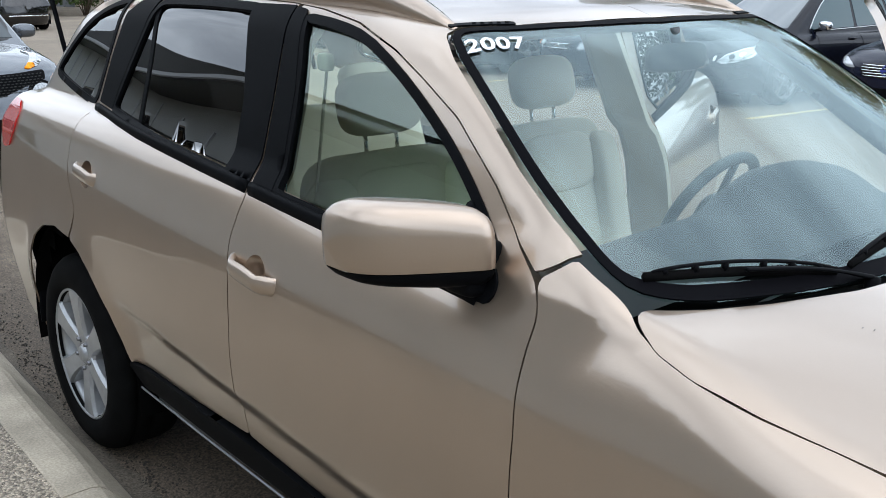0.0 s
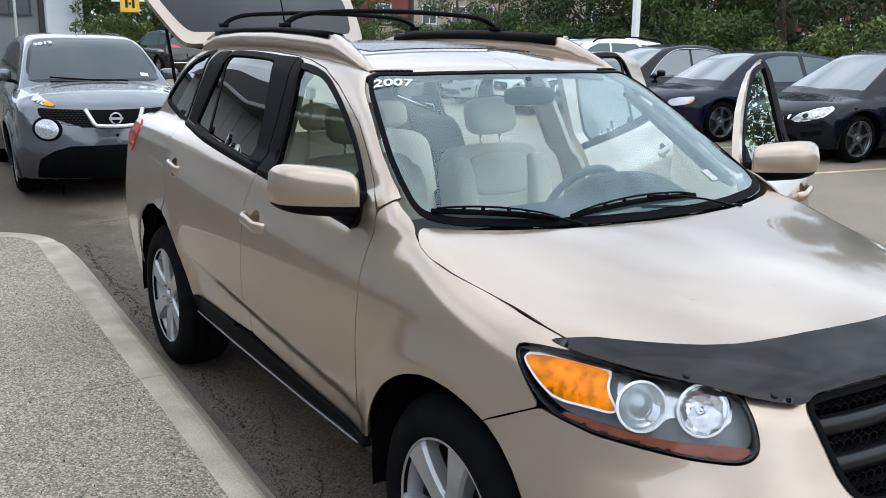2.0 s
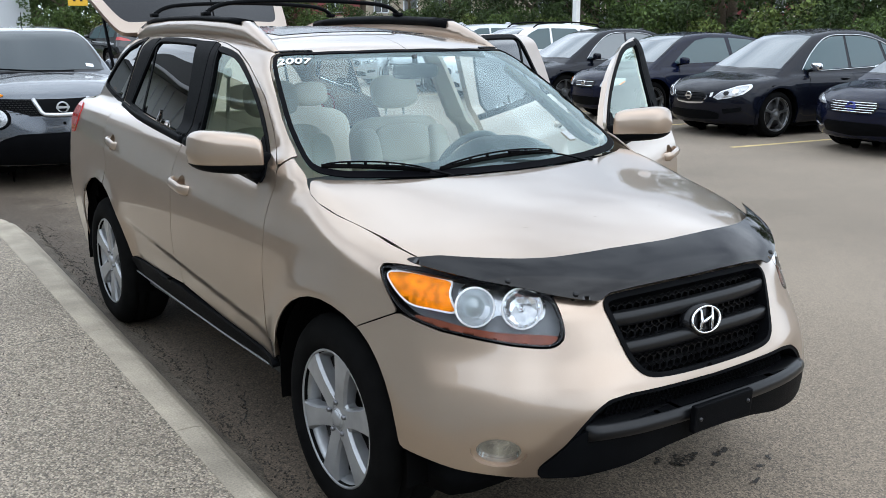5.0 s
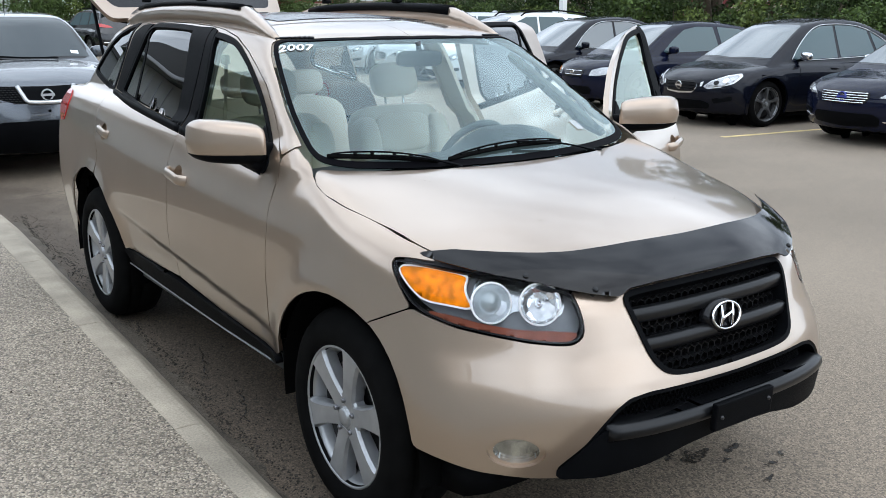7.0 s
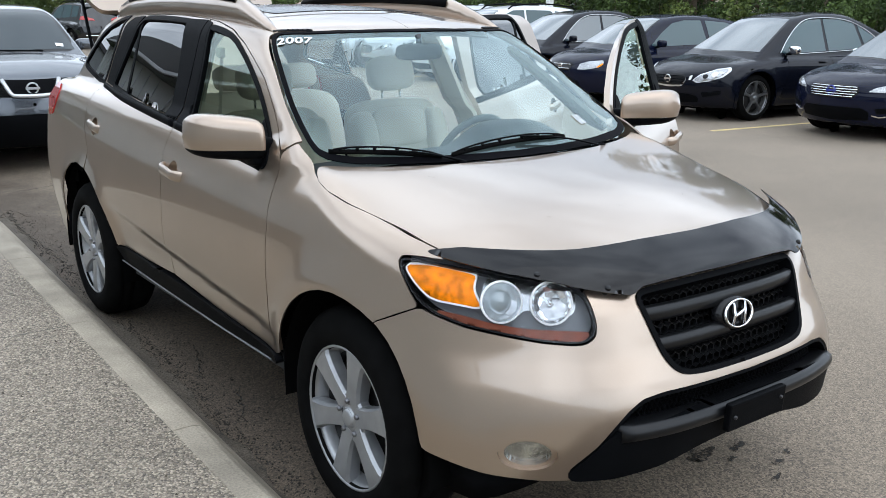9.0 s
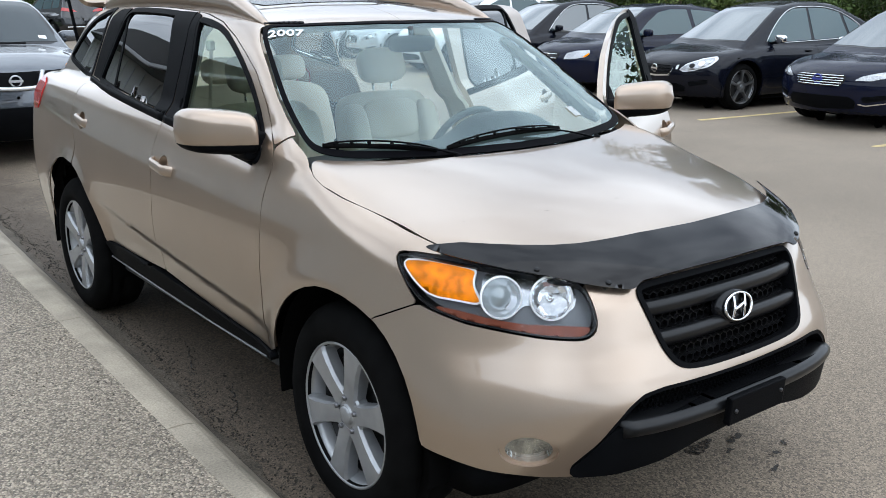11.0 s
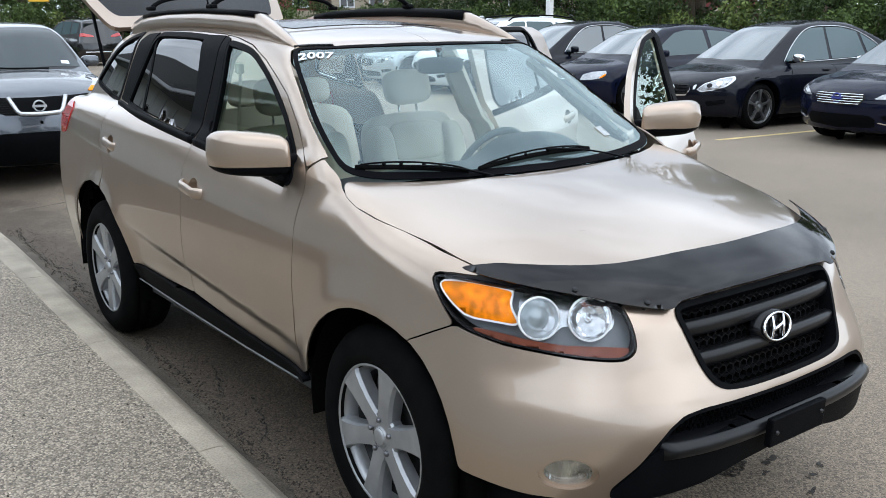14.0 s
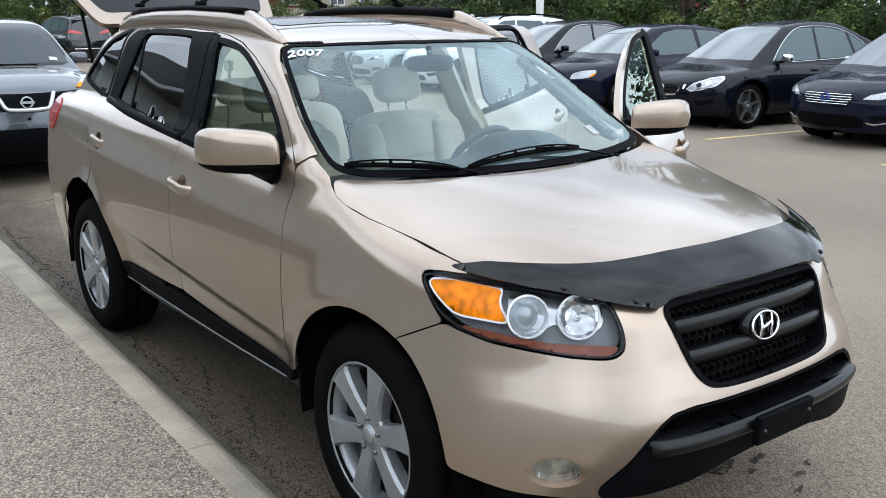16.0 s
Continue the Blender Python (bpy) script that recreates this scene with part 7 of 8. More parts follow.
SEDAN = dict(fine=140, glass=PALE_GLASS, side_glass=MID_GLASS, half=0.93, axle=1.388, wheel=0.342, rim=0.248, belt=0.93, belt_half=0.80, tumble=0.42, cowl=0.98,
             side=[(0.15, 0.93), (0.3, 0.965), (0.5, 0.99), (0.68, 1.0), (0.82, 0.97), (0.92, 0.90), (1.0, 0.80), (1.2, 0.6)],
             top=[(-2.4, 0.68), (-2.25, 0.755), (-2.0, 0.83), (-1.6, 0.90), (-1.1, 0.965), (-0.8, 0.985), (1.0, 0.98), (1.6, 1.02), (2.1, 1.01), (2.4, 0.96)],
             nose=[(0.15, -2.16), (0.3, -2.27), (0.45, -2.31), (0.6, -2.305), (0.7, -2.27), (0.8, -2.12), (0.95, -1.8), (1.2, -1.4)],
             tail=[(0.15, 2.1), (0.4, 2.28), (0.7, 2.31), (0.95, 2.25), (1.1, 2.1), (1.4, 1.9)],
             roof=[(-0.7, 1.40), (-0.35, 1.50), (0.0, 1.558), (0.4, 1.585), (0.8, 1.572), (1.2, 1.510), (1.7, 1.37), (2.0, 1.24)],
             screen=(-0.40, 1.495, 0.56), back=(1.10, 1.53, 0.42), round=0.50,
             windows=[[(0.24, 1.475), (-0.05, 1.462), (-0.30, 1.38), (-0.60, 1.18), (-0.80, 1.005), (-0.72, 0.972), (0.20, 0.992)],
                      [(0.29, 1.476), (0.66, 1.468), (1.0, 1.400), (1.08, 1.05), (1.02, 1.018), (0.27, 0.994)],
                      [(1.07, 1.375), (1.38, 1.22), (1.50, 1.095), (1.44, 1.06), (1.15, 1.038)]],
             mirror=(-0.66, 1.03), handles=[(0.02, 0.84), (0.95, 0.87)], gaps=[(-0.72, -0.86), (0.24, 0.27), (1.12, 1.02)], fin=1.15, mirror_mat=CHROME,
             bright_trim=[[(-0.81, 0.985), (-0.61, 1.18), (-0.30, 1.40), (-0.05, 1.485), (0.24, 1.497), (0.66, 1.490), (1.02, 1.42), (1.40, 1.235), (1.53, 1.085)], [(-0.72, 0.958), (0.20, 0.976), (1.02, 1.002), (1.50, 1.055)]],
             front=[("grille_rim", [(0, 0.698), (0.22, 0.698), (0.308, 0.668), (0.336, 0.595), (0.275, 0.505), (0, 0.486)], CHROME, 0.003, "chrome grille surround"),
                    ("grille", [(0, 0.70), (0.22, 0.70), (0.31, 0.67), (0.32, 0.60), (0.26, 0.525), (0, 0.512)], GLOSS_BLACK, 0.009, "black grille"),
                    ("lower_grille", [(0, 0.40), (0.40, 0.40), (0.52, 0.36), (0.50, 0.28), (0, 0.25)], BLACK_TRIM, 0.004, "black lower intake")],
             front_pairs=[("lamp_rim", [(0.43, 0.600), (0.52, 0.692), (0.66, 0.770), (0.79, 0.802), (0.84, 0.765), (0.80, 0.655), (0.66, 0.597), (0.50, 0.565)], SATIN_CHROME, 0.004, "bright lamp edge"),
                          ("headlamp", [(0.455, 0.610), (0.53, 0.682), (0.66, 0.753), (0.775, 0.783), (0.81, 0.755), (0.775, 0.670), (0.66, 0.615), (0.51, 0.585)], CLEAR_LAMP, 0.009, "clear headlamp"),
                          ("lamp_projector", oval(0.60, 0.665, 0.035, 0.033), GLOSS_BLACK, 0.013, "dark projector"),
                          ("lamp_projector", oval(0.70, 0.700, 0.035, 0.033), CHROME, 0.013, "bright projector"),
                          ("day_lamp", [(0.375, 0.60), (0.385, 0.66), (0.425, 0.68), (0.41, 0.605)], WHITE_PAINT, 0.006, "white running lamp"),
                          ("fog_intake", [(0.56, 0.43), (0.80, 0.47), (0.80, 0.41), (0.58, 0.36)], BLACK_TRIM, 0.003, "black fog lamp recess")],
             slats=[(0.655, 0.29, BLACK_TRIM), (0.61, 0.30, BLACK_TRIM), (0.565, 0.28, BLACK_TRIM)], badge=(0.605, 0.062, CHROME), spokes=5, wheel_mat=GREY_ALLOY)
SEDAN_FACE = dict(SEDAN, front_pairs=[("headlamp", [(0.47, 0.635), (0.54, 0.69), (0.68, 0.735), (0.79, 0.755), (0.82, 0.73), (0.76, 0.67), (0.64, 0.635)], CLEAR_LAMP, 0.006, "clear headlamp"),
                                      ("bumper_strip", [(0.52, 0.335), (0.60, 0.315), (0.80, 0.36), (0.80, 0.372), (0.60, 0.332), (0.53, 0.352)], CHROME, 0.008, "bright bumper strip"),
                                      ("fog_intake", [(0.56, 0.43), (0.80, 0.47), (0.80, 0.41), (0.58, 0.36)], BLACK_TRIM, 0.003, "black fog lamp recess")],
                  front=[("grille", [(0, 0.71), (0.26, 0.71), (0.36, 0.685), (0.37, 0.63), (0.32, 0.555), (0, 0.535)], GLOSS_BLACK, 0.004, "black grille"),
                         ("lower_grille", [(0, 0.43), (0.42, 0.43), (0.50, 0.38), (0.48, 0.28), (0, 0.25)], BLACK_TRIM, 0.004, "black lower intake")],
                  slats=[(0.685, 0.34, CHROME), (0.655, 0.35, CHROME), (0.625, 0.35, CHROME), (0.595, 0.33, CHROME), (0.565, 0.31, CHROME)],
                  badge=(0.63, 0.066, material("blue_badge", (0.03, 0.05, 0.30), 0.2, 0.3, coat=1.0)))
HATCH = dict(SEDAN, half=0.89, axle=1.32, belt=0.94, belt_half=0.77, bright_trim=None, mirror_mat=NIGHT_BLUE, cowl=0.99,
             nose=[(0.15, -2.06), (0.3, -2.15), (0.5, -2.19), (0.65, -2.17), (0.75, -2.10), (0.85, -1.95), (1.0, -1.7), (1.2, -1.4)],
             tail=[(0.15, 1.95), (0.4, 2.07), (0.8, 2.06), (1.1, 1.98), (1.4, 1.75)],
             roof=[(-0.7, 1.38), (-0.3, 1.47), (0.1, 1.515), (0.6, 1.51), (1.1, 1.465), (1.6, 1.38), (1.9, 1.29)], back=(1.62, 1.38, 1.1),
             windows=[[(0.50, 1.415), (0.1, 1.42), (-0.2, 1.37), (-0.50, 1.20), (-0.78, 1.0), (-0.70, 0.975), (0.55, 1.0)],
                      [(0.60, 1.415), (1.1, 1.375), (1.5, 1.28), (1.30, 1.08), (1.1, 1.03), (0.64, 1.005)]],
             gaps=[(-0.72, -0.84), (0.58, 0.62)], handles=[(0.42, 0.86)],
             front=[("grille", [(0, 0.72), (0.24, 0.72), (0.275, 0.70), (0.27, 0.60), (0.24, 0.58), (0, 0.575)], GLOSS_BLACK, 0.006, "black grille"),
                    ("lower_grille", [(0, 0.42), (0.40, 0.42), (0.44, 0.36), (0.40, 0.28), (0, 0.26)], BLACK_TRIM, 0.004, "black lower intake")],
             front_pairs=[("headlamp", [(0.40, 0.60), (0.42, 0.70), (0.56, 0.745), (0.74, 0.765), (0.78, 0.72), (0.72, 0.64), (0.56, 0.605)], CLEAR_LAMP, 0.006, "clear headlamp"),
                          ("indicator", [(0.70, 0.645), (0.745, 0.70), (0.77, 0.72), (0.775, 0.69), (0.74, 0.65)], AMBER, 0.010, "amber indicator")],
             slats=[(0.68, 0.24, CHROME), (0.61, 0.24, CHROME)], badge=(0.648, 0.045, CHROME), tail_lamps=[("tail_lamp", [(-0.72, 1.72, 1.28), (-0.78, 1.78, 1.0), (-0.70, 1.92, 1.0), (-0.66, 1.82, 1.26)], RED_LENS, "red tail lamp")])
WAGON = dict(SEDAN, half=0.92, belt=1.02, belt_half=0.80, tumble=0.36, cowl=1.06, wheel=0.36, bright_trim=None,
             side=[(0.15, 0.93), (0.35, 0.965), (0.6, 0.99), (0.8, 1.0), (0.95, 0.97), (1.05, 0.89), (1.12, 0.80), (1.3, 0.6)],
             top=[(-2.4, 0.80), (-2.2, 0.90), (-1.9, 0.98), (-1.4, 1.05), (-0.9, 1.09), (1.0, 1.08), (2.4, 1.08)],
             nose=[(0.15, -2.10), (0.3, -2.2), (0.5, -2.25), (0.7, -2.23), (0.85, -2.16), (0.95, -2.0), (1.1, -1.75), (1.3, -1.4)],
             tail=[(0.15, 2.1), (0.4, 2.26), (0.8, 2.28), (1.2, 2.18), (1.6, 1.9)],
             roof=[(-0.7, 1.50), (-0.3, 1.60), (0.1, 1.66), (0.7, 1.68), (1.3, 1.65), (1.8, 1.58), (2.2, 1.5)], screen=(-0.48, 1.585, 0.56), back=(1.85, 1.58, 1.6),
             windows=[[(0.22, 1.57), (-0.08, 1.56), (-0.32, 1.47), (-0.60, 1.29), (-0.80, 1.13), (-0.70, 1.09), (0.18, 1.11)],
                      [(0.27, 1.57), (0.95, 1.555), (1.12, 1.40), (1.12, 1.16), (0.25, 1.11)],
                      [(1.08, 1.545), (1.60, 1.47), (1.70, 1.28), (1.62, 1.20), (1.18, 1.17)]],
             mirror=(-0.62, 1.17), rails=(-0.2, 1.7), mirror_mat=WHITE_CAR)


def row_pose(v, turn=-97.5):
    return pose(v[0], v[1], 0, 0, 0, turn)


build_car("sedan", "glossy blue-black saloon with chrome mirror parked in a bay", SEDAN, row_pose((11.35, 5.48)), BLUE_BLACK, "cars parked in the row")
build_car("sedan", "dark navy saloon with bright grille slats and blue badge", SEDAN_FACE, row_pose((11.25, 2.72)), NIGHT_BLUE, "cars parked in the row")
build_car("hatchback", "dark blue two-door hatchback with square chrome-edged grille", HATCH, row_pose((11.55, 8.20)), NIGHT_BLUE, "cars parked in the row")
build_car("sedan", "dark grey saloon with pale reflecting glass and bright window trim", dict(SEDAN, glass=PALE_GLASS, side_glass=PALE_GLASS, mirror_mat=BLUE_BLACK), row_pose((12.05, 10.95)), BLUE_BLACK, "cars parked in the row")
build_car("wagon", "white estate car with black roof rails", WAGON, row_pose((12.4, 13.7)), WHITE_CAR, "cars parked in the row")
build_car("wagon", "silver white estate car parked in the row", dict(WAGON, rails=None, mirror_mat=SILVER_CAR), row_pose((12.7, 16.4)), SILVER_CAR, "cars parked in the row")
build_car("wagon", "pale silver estate car at the end of the row", dict(WAGON, rails=None, mirror_mat=SILVER_CAR), row_pose((13.1, 19.1)), SILVER_CAR, "cars parked in the row")

CROSS = dict(fine=190, glass=SMOKE_GLASS, side_glass=DARK_GLASS, half=0.875, axle=1.265, wheel=0.335, rim=0.225, belt=1.03, belt_half=0.75, tumble=0.36, cowl=1.07, flare=0.045, arch_mat=None,
             side=[(0.15, 0.92), (0.35, 0.955), (0.6, 0.985), (0.8, 1.0), (0.93, 0.975), (1.03, 0.90), (1.12, 0.82), (1.3, 0.6)],
             top=[(-2.2, 0.80), (-2.05, 0.90), (-1.8, 0.985), (-1.4, 1.05), (-1.0, 1.095), (-0.7, 1.11), (1.0, 1.10), (2.2, 1.08)],
             nose=[(0.15, -1.96), (0.3, -2.06), (0.45, -2.10), (0.6, -2.09), (0.75, -2.05), (0.88, -1.97), (0.98, -1.8), (1.15, -1.45), (1.3, -1.2)],
             tail=[(0.15, 1.9), (0.4, 2.02), (0.8, 2.02), (1.2, 1.9), (1.5, 1.6)],
             roof=[(-0.7, 1.44), (-0.3, 1.53), (0.1, 1.565), (0.6, 1.56), (1.1, 1.52), (1.6, 1.44), (2.0, 1.34)], screen=(-0.46, 1.515, 0.62), back=(1.45, 1.47, 0.95), round=0.42, crown=0.10,
             windows=[[(0.22, 1.46), (-0.1, 1.45), (-0.32, 1.38), (-0.60, 1.22), (-0.78, 1.09), (-0.70, 1.06), (0.18, 1.10)],
                      [(0.28, 1.46), (0.75, 1.43), (1.05, 1.32), (1.02, 1.20), (0.26, 1.105)]],
             mirror=(-0.60, 1.13), handles=[(0.02, 0.93)], gaps=[(-0.68, -0.80), (0.24, 0.26)],
             front=[("grille", [(0, 0.855), (0.40, 0.862), (0.66, 0.875), (0.655, 0.80), (0.50, 0.765), (0.30, 0.70), (0.0, 0.685)], BLACK_TRIM, 0.003, "black mesh grille"),
                    ("lower_cover", [(0, 0.53), (0.42, 0.525), (0.56, 0.48), (0.68, 0.40), (0.70, 0.22), (0, 0.20)], BLACK_TRIM, 0.004, "black lower bumper")],
             front_pairs=[("round_lamp_ring", oval(0.60, 0.685, 0.125, 0.115), BLACK_TRIM, 0.006, "black lamp surround"),
                          ("round_lamp", oval(0.60, 0.685, 0.098, 0.092), CLEAR_LAMP, 0.016, "round clear driving lamp"),
                          ("indicator", [(0.50, 0.898), (0.56, 0.935), (0.61, 0.930), (0.60, 0.905), (0.54, 0.890)], AMBER, 0.012, "amber indicator"),
                          ("side_lamp", [(0.53, 0.915), (0.62, 0.970), (0.70, 1.005), (0.745, 1.012), (0.75, 0.975), (0.69, 0.935), (0.61, 0.900)], CLEAR_LAMP, 0.008, "clear boomerang side lamp")],
             badge=(0.775, 0.058, SATIN_CHROME), spokes=5, wheel_mat=ALLOY)
CROSS["arch_mat"] = GUNMETAL
crossover_at = pose(0.08, 8.0, ground_z(0.08, 8.0), 0, 0, -3.0)
crossover = build_car("crossover", "gunmetal grey compact crossover with round driving lamps", CROSS, crossover_at, GUNMETAL)
def cross_nose(x, z, out):
    return Vector((x, float(curve(CROSS["nose"], z)) + CROSS["round"] * abs(x) ** 2.3 - out, z))


bracket = [cross_nose(x, z, 0.022) for x, z in ((-0.262, 0.862), (-0.235, 0.80), (-0.205, 0.735), (-0.18, 0.712), (-0.09, 0.706), (0, 0.704), (0.09, 0.706), (0.18, 0.712), (0.205, 0.735), (0.235, 0.80), (0.262, 0.862))]
part("grille_bracket", tube(bracket, 0.021, 8, 0.9), SATIN_CHROME, crossover, "chrome grille bracket")
mesh_bm = bmesh.new()
for row in range(8):
    for col in range(-19, 20):
        x, z = col * 0.034 + (row % 2) * 0.017, 0.70 + row * 0.021
        if abs(x) < 0.22 or abs(x) > 0.64 or z < 0.69 + 0.20 * max(0, abs(x) - 0.28) or z > 0.85:
            continue
        y = float(curve(CROSS["nose"], z)) + CROSS["round"] * abs(x) ** 2.3 - 0.006
        add_box(mesh_bm, -0.011, -0.003, -0.0035, 0.011, 0.003, 0.0035, Matrix.Translation((x, y, z)) @ Matrix.Rotation(math.atan2(x * 1.3, 1), 4, "Z"))
tagged(part("grille_mesh", mesh_bm, GREY_METAL, crossover, "grey grille mesh", False), "grey grille mesh", kind="stuff")


def screen_spot(c, x, up):
    """A pose flat on a car's windscreen."""
    _, cab, _ = car_fields(c)
    sy, sz, ss = c["screen"]
    p, n, _ = march(cab, np.array([[x, sy - up, 2.6]]), np.array([[0, 0, -1.0]]), 3.0, -0.007)
    n = Vector(n[0])
    side = (Vector((1, 0, 0)) - n * n.x).normalized()
    u = n.cross(side)
    return Matrix(((side.x, u.x, n.x, p[0][0]), (side.y, u.y, n.y, p[0][1]), (side.z, u.z, n.z, p[0][2]), (0, 0, 0, 1)))


lettering("2012", 0.075, WHITE_PAINT, crossover, "year_lettering", "white adhesive year numerals", screen_spot(CROSS, -0.52, 0.085) @ Matrix.Diagonal((1.2, 1, 1, 1)))
sk = part("screen_sticker", box_bm(-0.04, -0.03, 0, 0.04, 0.03, 0.0008), WHITE_PAINT, crossover, "small white sticker", False)
sk.matrix_basis = screen_spot(CROSS, 0.50, 0.56)
part("aerial", tube([(0.0, 0.1, 1.56), (0.02, 0.2, 1.72)], 0.004, 6), BLACK_TRIM, crossover)
wp = tube([(-0.45, -1.10, 1.125), (-0.1, -1.165, 1.10), (0.30, -1.175, 1.09)], 0.009, 6)
part("wiper", wp, BLACK_TRIM, crossover)

OFFROAD = dict(WAGON, half=0.96, axle=1.457, wheel=0.38, belt=1.08, rails=(-0.1, 1.8), mirror_mat=OFFROAD_BLACK, mirror=(-0.65, 1.22),
               roof=[(-0.7, 1.55), (-0.3, 1.68), (0.1, 1.74), (0.7, 1.76), (1.5, 1.74), (2.0, 1.70), (2.3, 1.65)], screen=(-0.52, 1.66, 0.66), back=(2.02, 1.66, 2.2),
               windows=[[(0.22, 1.64), (-0.1, 1.62), (-0.35, 1.52), (-0.75, 1.18), (-0.70, 1.13), (0.18, 1.15)], [(0.27, 1.64), (0.98, 1.63), (1.05, 1.18), (0.25, 1.15)], [(1.1, 1.62), (1.70, 1.58), (1.72, 1.22), (1.15, 1.18)]],
               tail_lamps=[("tail_lamp", [(-0.90, 2.0, 1.24), (-0.88, 2.0, 1.10), (-0.70, 2.24, 1.10), (-0.55, 2.28, 1.13), (-0.55, 2.24, 1.21), (-0.72, 2.16, 1.24)], RED_LENS, "red tail lamp")])
offroader = build_car("off_roader", "black off-road wagon seen from behind with red lamps", OFFROAD, pose(8.9, 35.4, 0, 0, 0, 186), OFFROAD_BLACK)
part("rear_window", box_bm(-0.62, 2.045, 1.18, 0.62, 2.06, 1.58, 0.005), DARK_GLASS, offroader, "", False)
part("bumper_trim", box_bm(-0.70, 2.27, 0.50, 0.70, 2.30, 0.54, 0.01), CHROME, offroader, "bright bumper strip")
part("number_plate", box_bm(-0.16, 2.285, 0.86, 0.16, 2.30, 1.0, 0.004), WHITE_PAINT, offroader, "white number plate", False)
build_car("sedan", "silver blue saloon seen from behind beside a black wagon", dict(SEDAN, mirror_mat=SILVER_CAR, tail_lamps=[("tail_lamp", [(-0.86, 2.0, 0.95), (-0.86, 2.0, 0.80), (-0.62, 2.24, 0.80), (-0.60, 2.2, 0.95)], RED_LENS, "red tail lamp")]), pose(7.6, 41.0, 0, 0, 0, 186), SILVER_CAR)
# ---- trees and hedges ----
BARK = material("bark", (0.11, 0.085, 0.06), 0.95, grain=0.3, grain_size=30, stain=0.3, stain_size=4, bump=0.8, bump_size=30)


def leaf_material(name, colour):
    m = material(name, colour, 0.65, spec=0.3)
    nt = m.node_tree
    b = nt.nodes["Principled BSDF"]
    geo = nt.nodes.new("ShaderNodeNewGeometry")
    ramp = nt.nodes.new("ShaderNodeValToRGB")
    r, g, bl = colour
    ramp.color_ramp.elements[0].color = (r * 0.5, g * 0.5, bl * 0.5, 1)
    ramp.color_ramp.elements[1].color = (r * 1.7, g * 1.5, bl * 1.3, 1)
    nt.links.new(geo.outputs["Random Per Island"], ramp.inputs["Fac"])
    nt.links.new(ramp.outputs["Color"], b.inputs["Base Color"])
    b.inputs["Transmission Weight"].default_value = 0.0
    return m


LEAVES = [leaf_material("leaves_deep", (0.030, 0.055, 0.016)), leaf_material("leaves_mid", (0.048, 0.085, 0.022)), leaf_material("leaves_pale", (0.085, 0.125, 0.035))]


def leaf_cloud(name, clumps, count, size, seed, mat, parent):
    """Many small leaves gathered in clumps."""
    rng = np.random.default_rng(seed)
    c = np.array(clumps)
    pick = rng.integers(0, len(c), count)
    d = rng.normal(size=(count, 3))
    d /= np.linalg.norm(d, axis=1)[:, None]
    r = rng.uniform(0.35, 1.08, (count, 1)) ** 0.6
    pos = c[pick, :3] + d * r * c[pick, 3:4] * np.array([1, 1, 0.8])
    a = rng.normal(size=(count, 3))
    a /= np.linalg.norm(a, axis=1)[:, None]
    b = np.cross(a, rng.normal(size=(count, 3)))
    b /= np.linalg.norm(b, axis=1)[:, None]
    s = size * rng.uniform(0.6, 1.4, (count, 1))
    v = np.stack([pos - a * s, pos + b * s * 0.5, pos + a * s, pos - b * s * 0.5], 1).reshape(-1, 3)
    me = bpy.data.meshes.new(name)
    me.from_pydata(v.tolist(), [], (np.arange(count * 4).reshape(-1, 4)).tolist())
    return hang(name, me, mat, parent, smooth=False)


def tree(seed, height, spread, mat, label, leaves=7000, base=1.2):
    rnd = random.Random(seed)
    t = thing("tree", label, "tree", "trees behind the car park")
    top = height * 0.8
    trunk = [(0.12 * math.sin(k), 0.1 * math.cos(k * 1.3), top * k / 6) for k in range(7)]
    wood = tube(trunk, [0.20 - 0.025 * k for k in range(7)], 9)
    clumps = []
    for i in range(17):
        z = base + (height - base) * (i + rnd.random()) / 17
        a = rnd.uniform(0, 6.28)
        reach = spread * (0.35 + 0.65 * math.sin(math.pi * min(1, (z - base * 0.4) / (height - base * 0.4)) ** 0.8)) * rnd.uniform(0.5, 1)
        tip = (reach * math.cos(a), reach * math.sin(a), z)
        root = trunk[min(6, int(6 * max(0.1, z - 0.8) / top))]
        mid = (tip[0] * 0.5, tip[1] * 0.5, (tip[2] + root[2]) / 2 + 0.1)
        wood = join_bm(wood, tube([root, mid, tip], [0.07, 0.045, 0.015], 6))
        for _ in range(3):
            clumps.append((tip[0] + rnd.gauss(0, 0.4), tip[1] + rnd.gauss(0, 0.4), tip[2] + rnd.gauss(0, 0.35), rnd.uniform(0.45, 0.95) * spread / 2.4))
    part("trunk", wood, BARK, t)
    leaf_cloud("crown", clumps, leaves, 0.085, seed, mat, t)
    return t


def shrub(seed, height, spread, mat, label, leaves=3500):
    rnd = random.Random(seed)
    t = thing("shrub", label, "shrub", "shrubs behind the car park")
    wood = bmesh.new()
    clumps = []
    for i in range(12):
        a, r = rnd.uniform(0, 6.28), spread * rnd.uniform(0.1, 0.9)
        tip = (r * math.cos(a), r * math.sin(a), height * rnd.uniform(0.3, 0.9))
        wood = join_bm(wood, tube([(0.1 * math.cos(a), 0.1 * math.sin(a), 0), tip], [0.03, 0.01], 5))
        clumps.append((*tip, rnd.uniform(0.35, 0.6) * height * 0.5))
    part("branchwork", wood, BARK, t)
    leaf_cloud("foliage", clumps, leaves, 0.065, seed, mat, t)
    return t


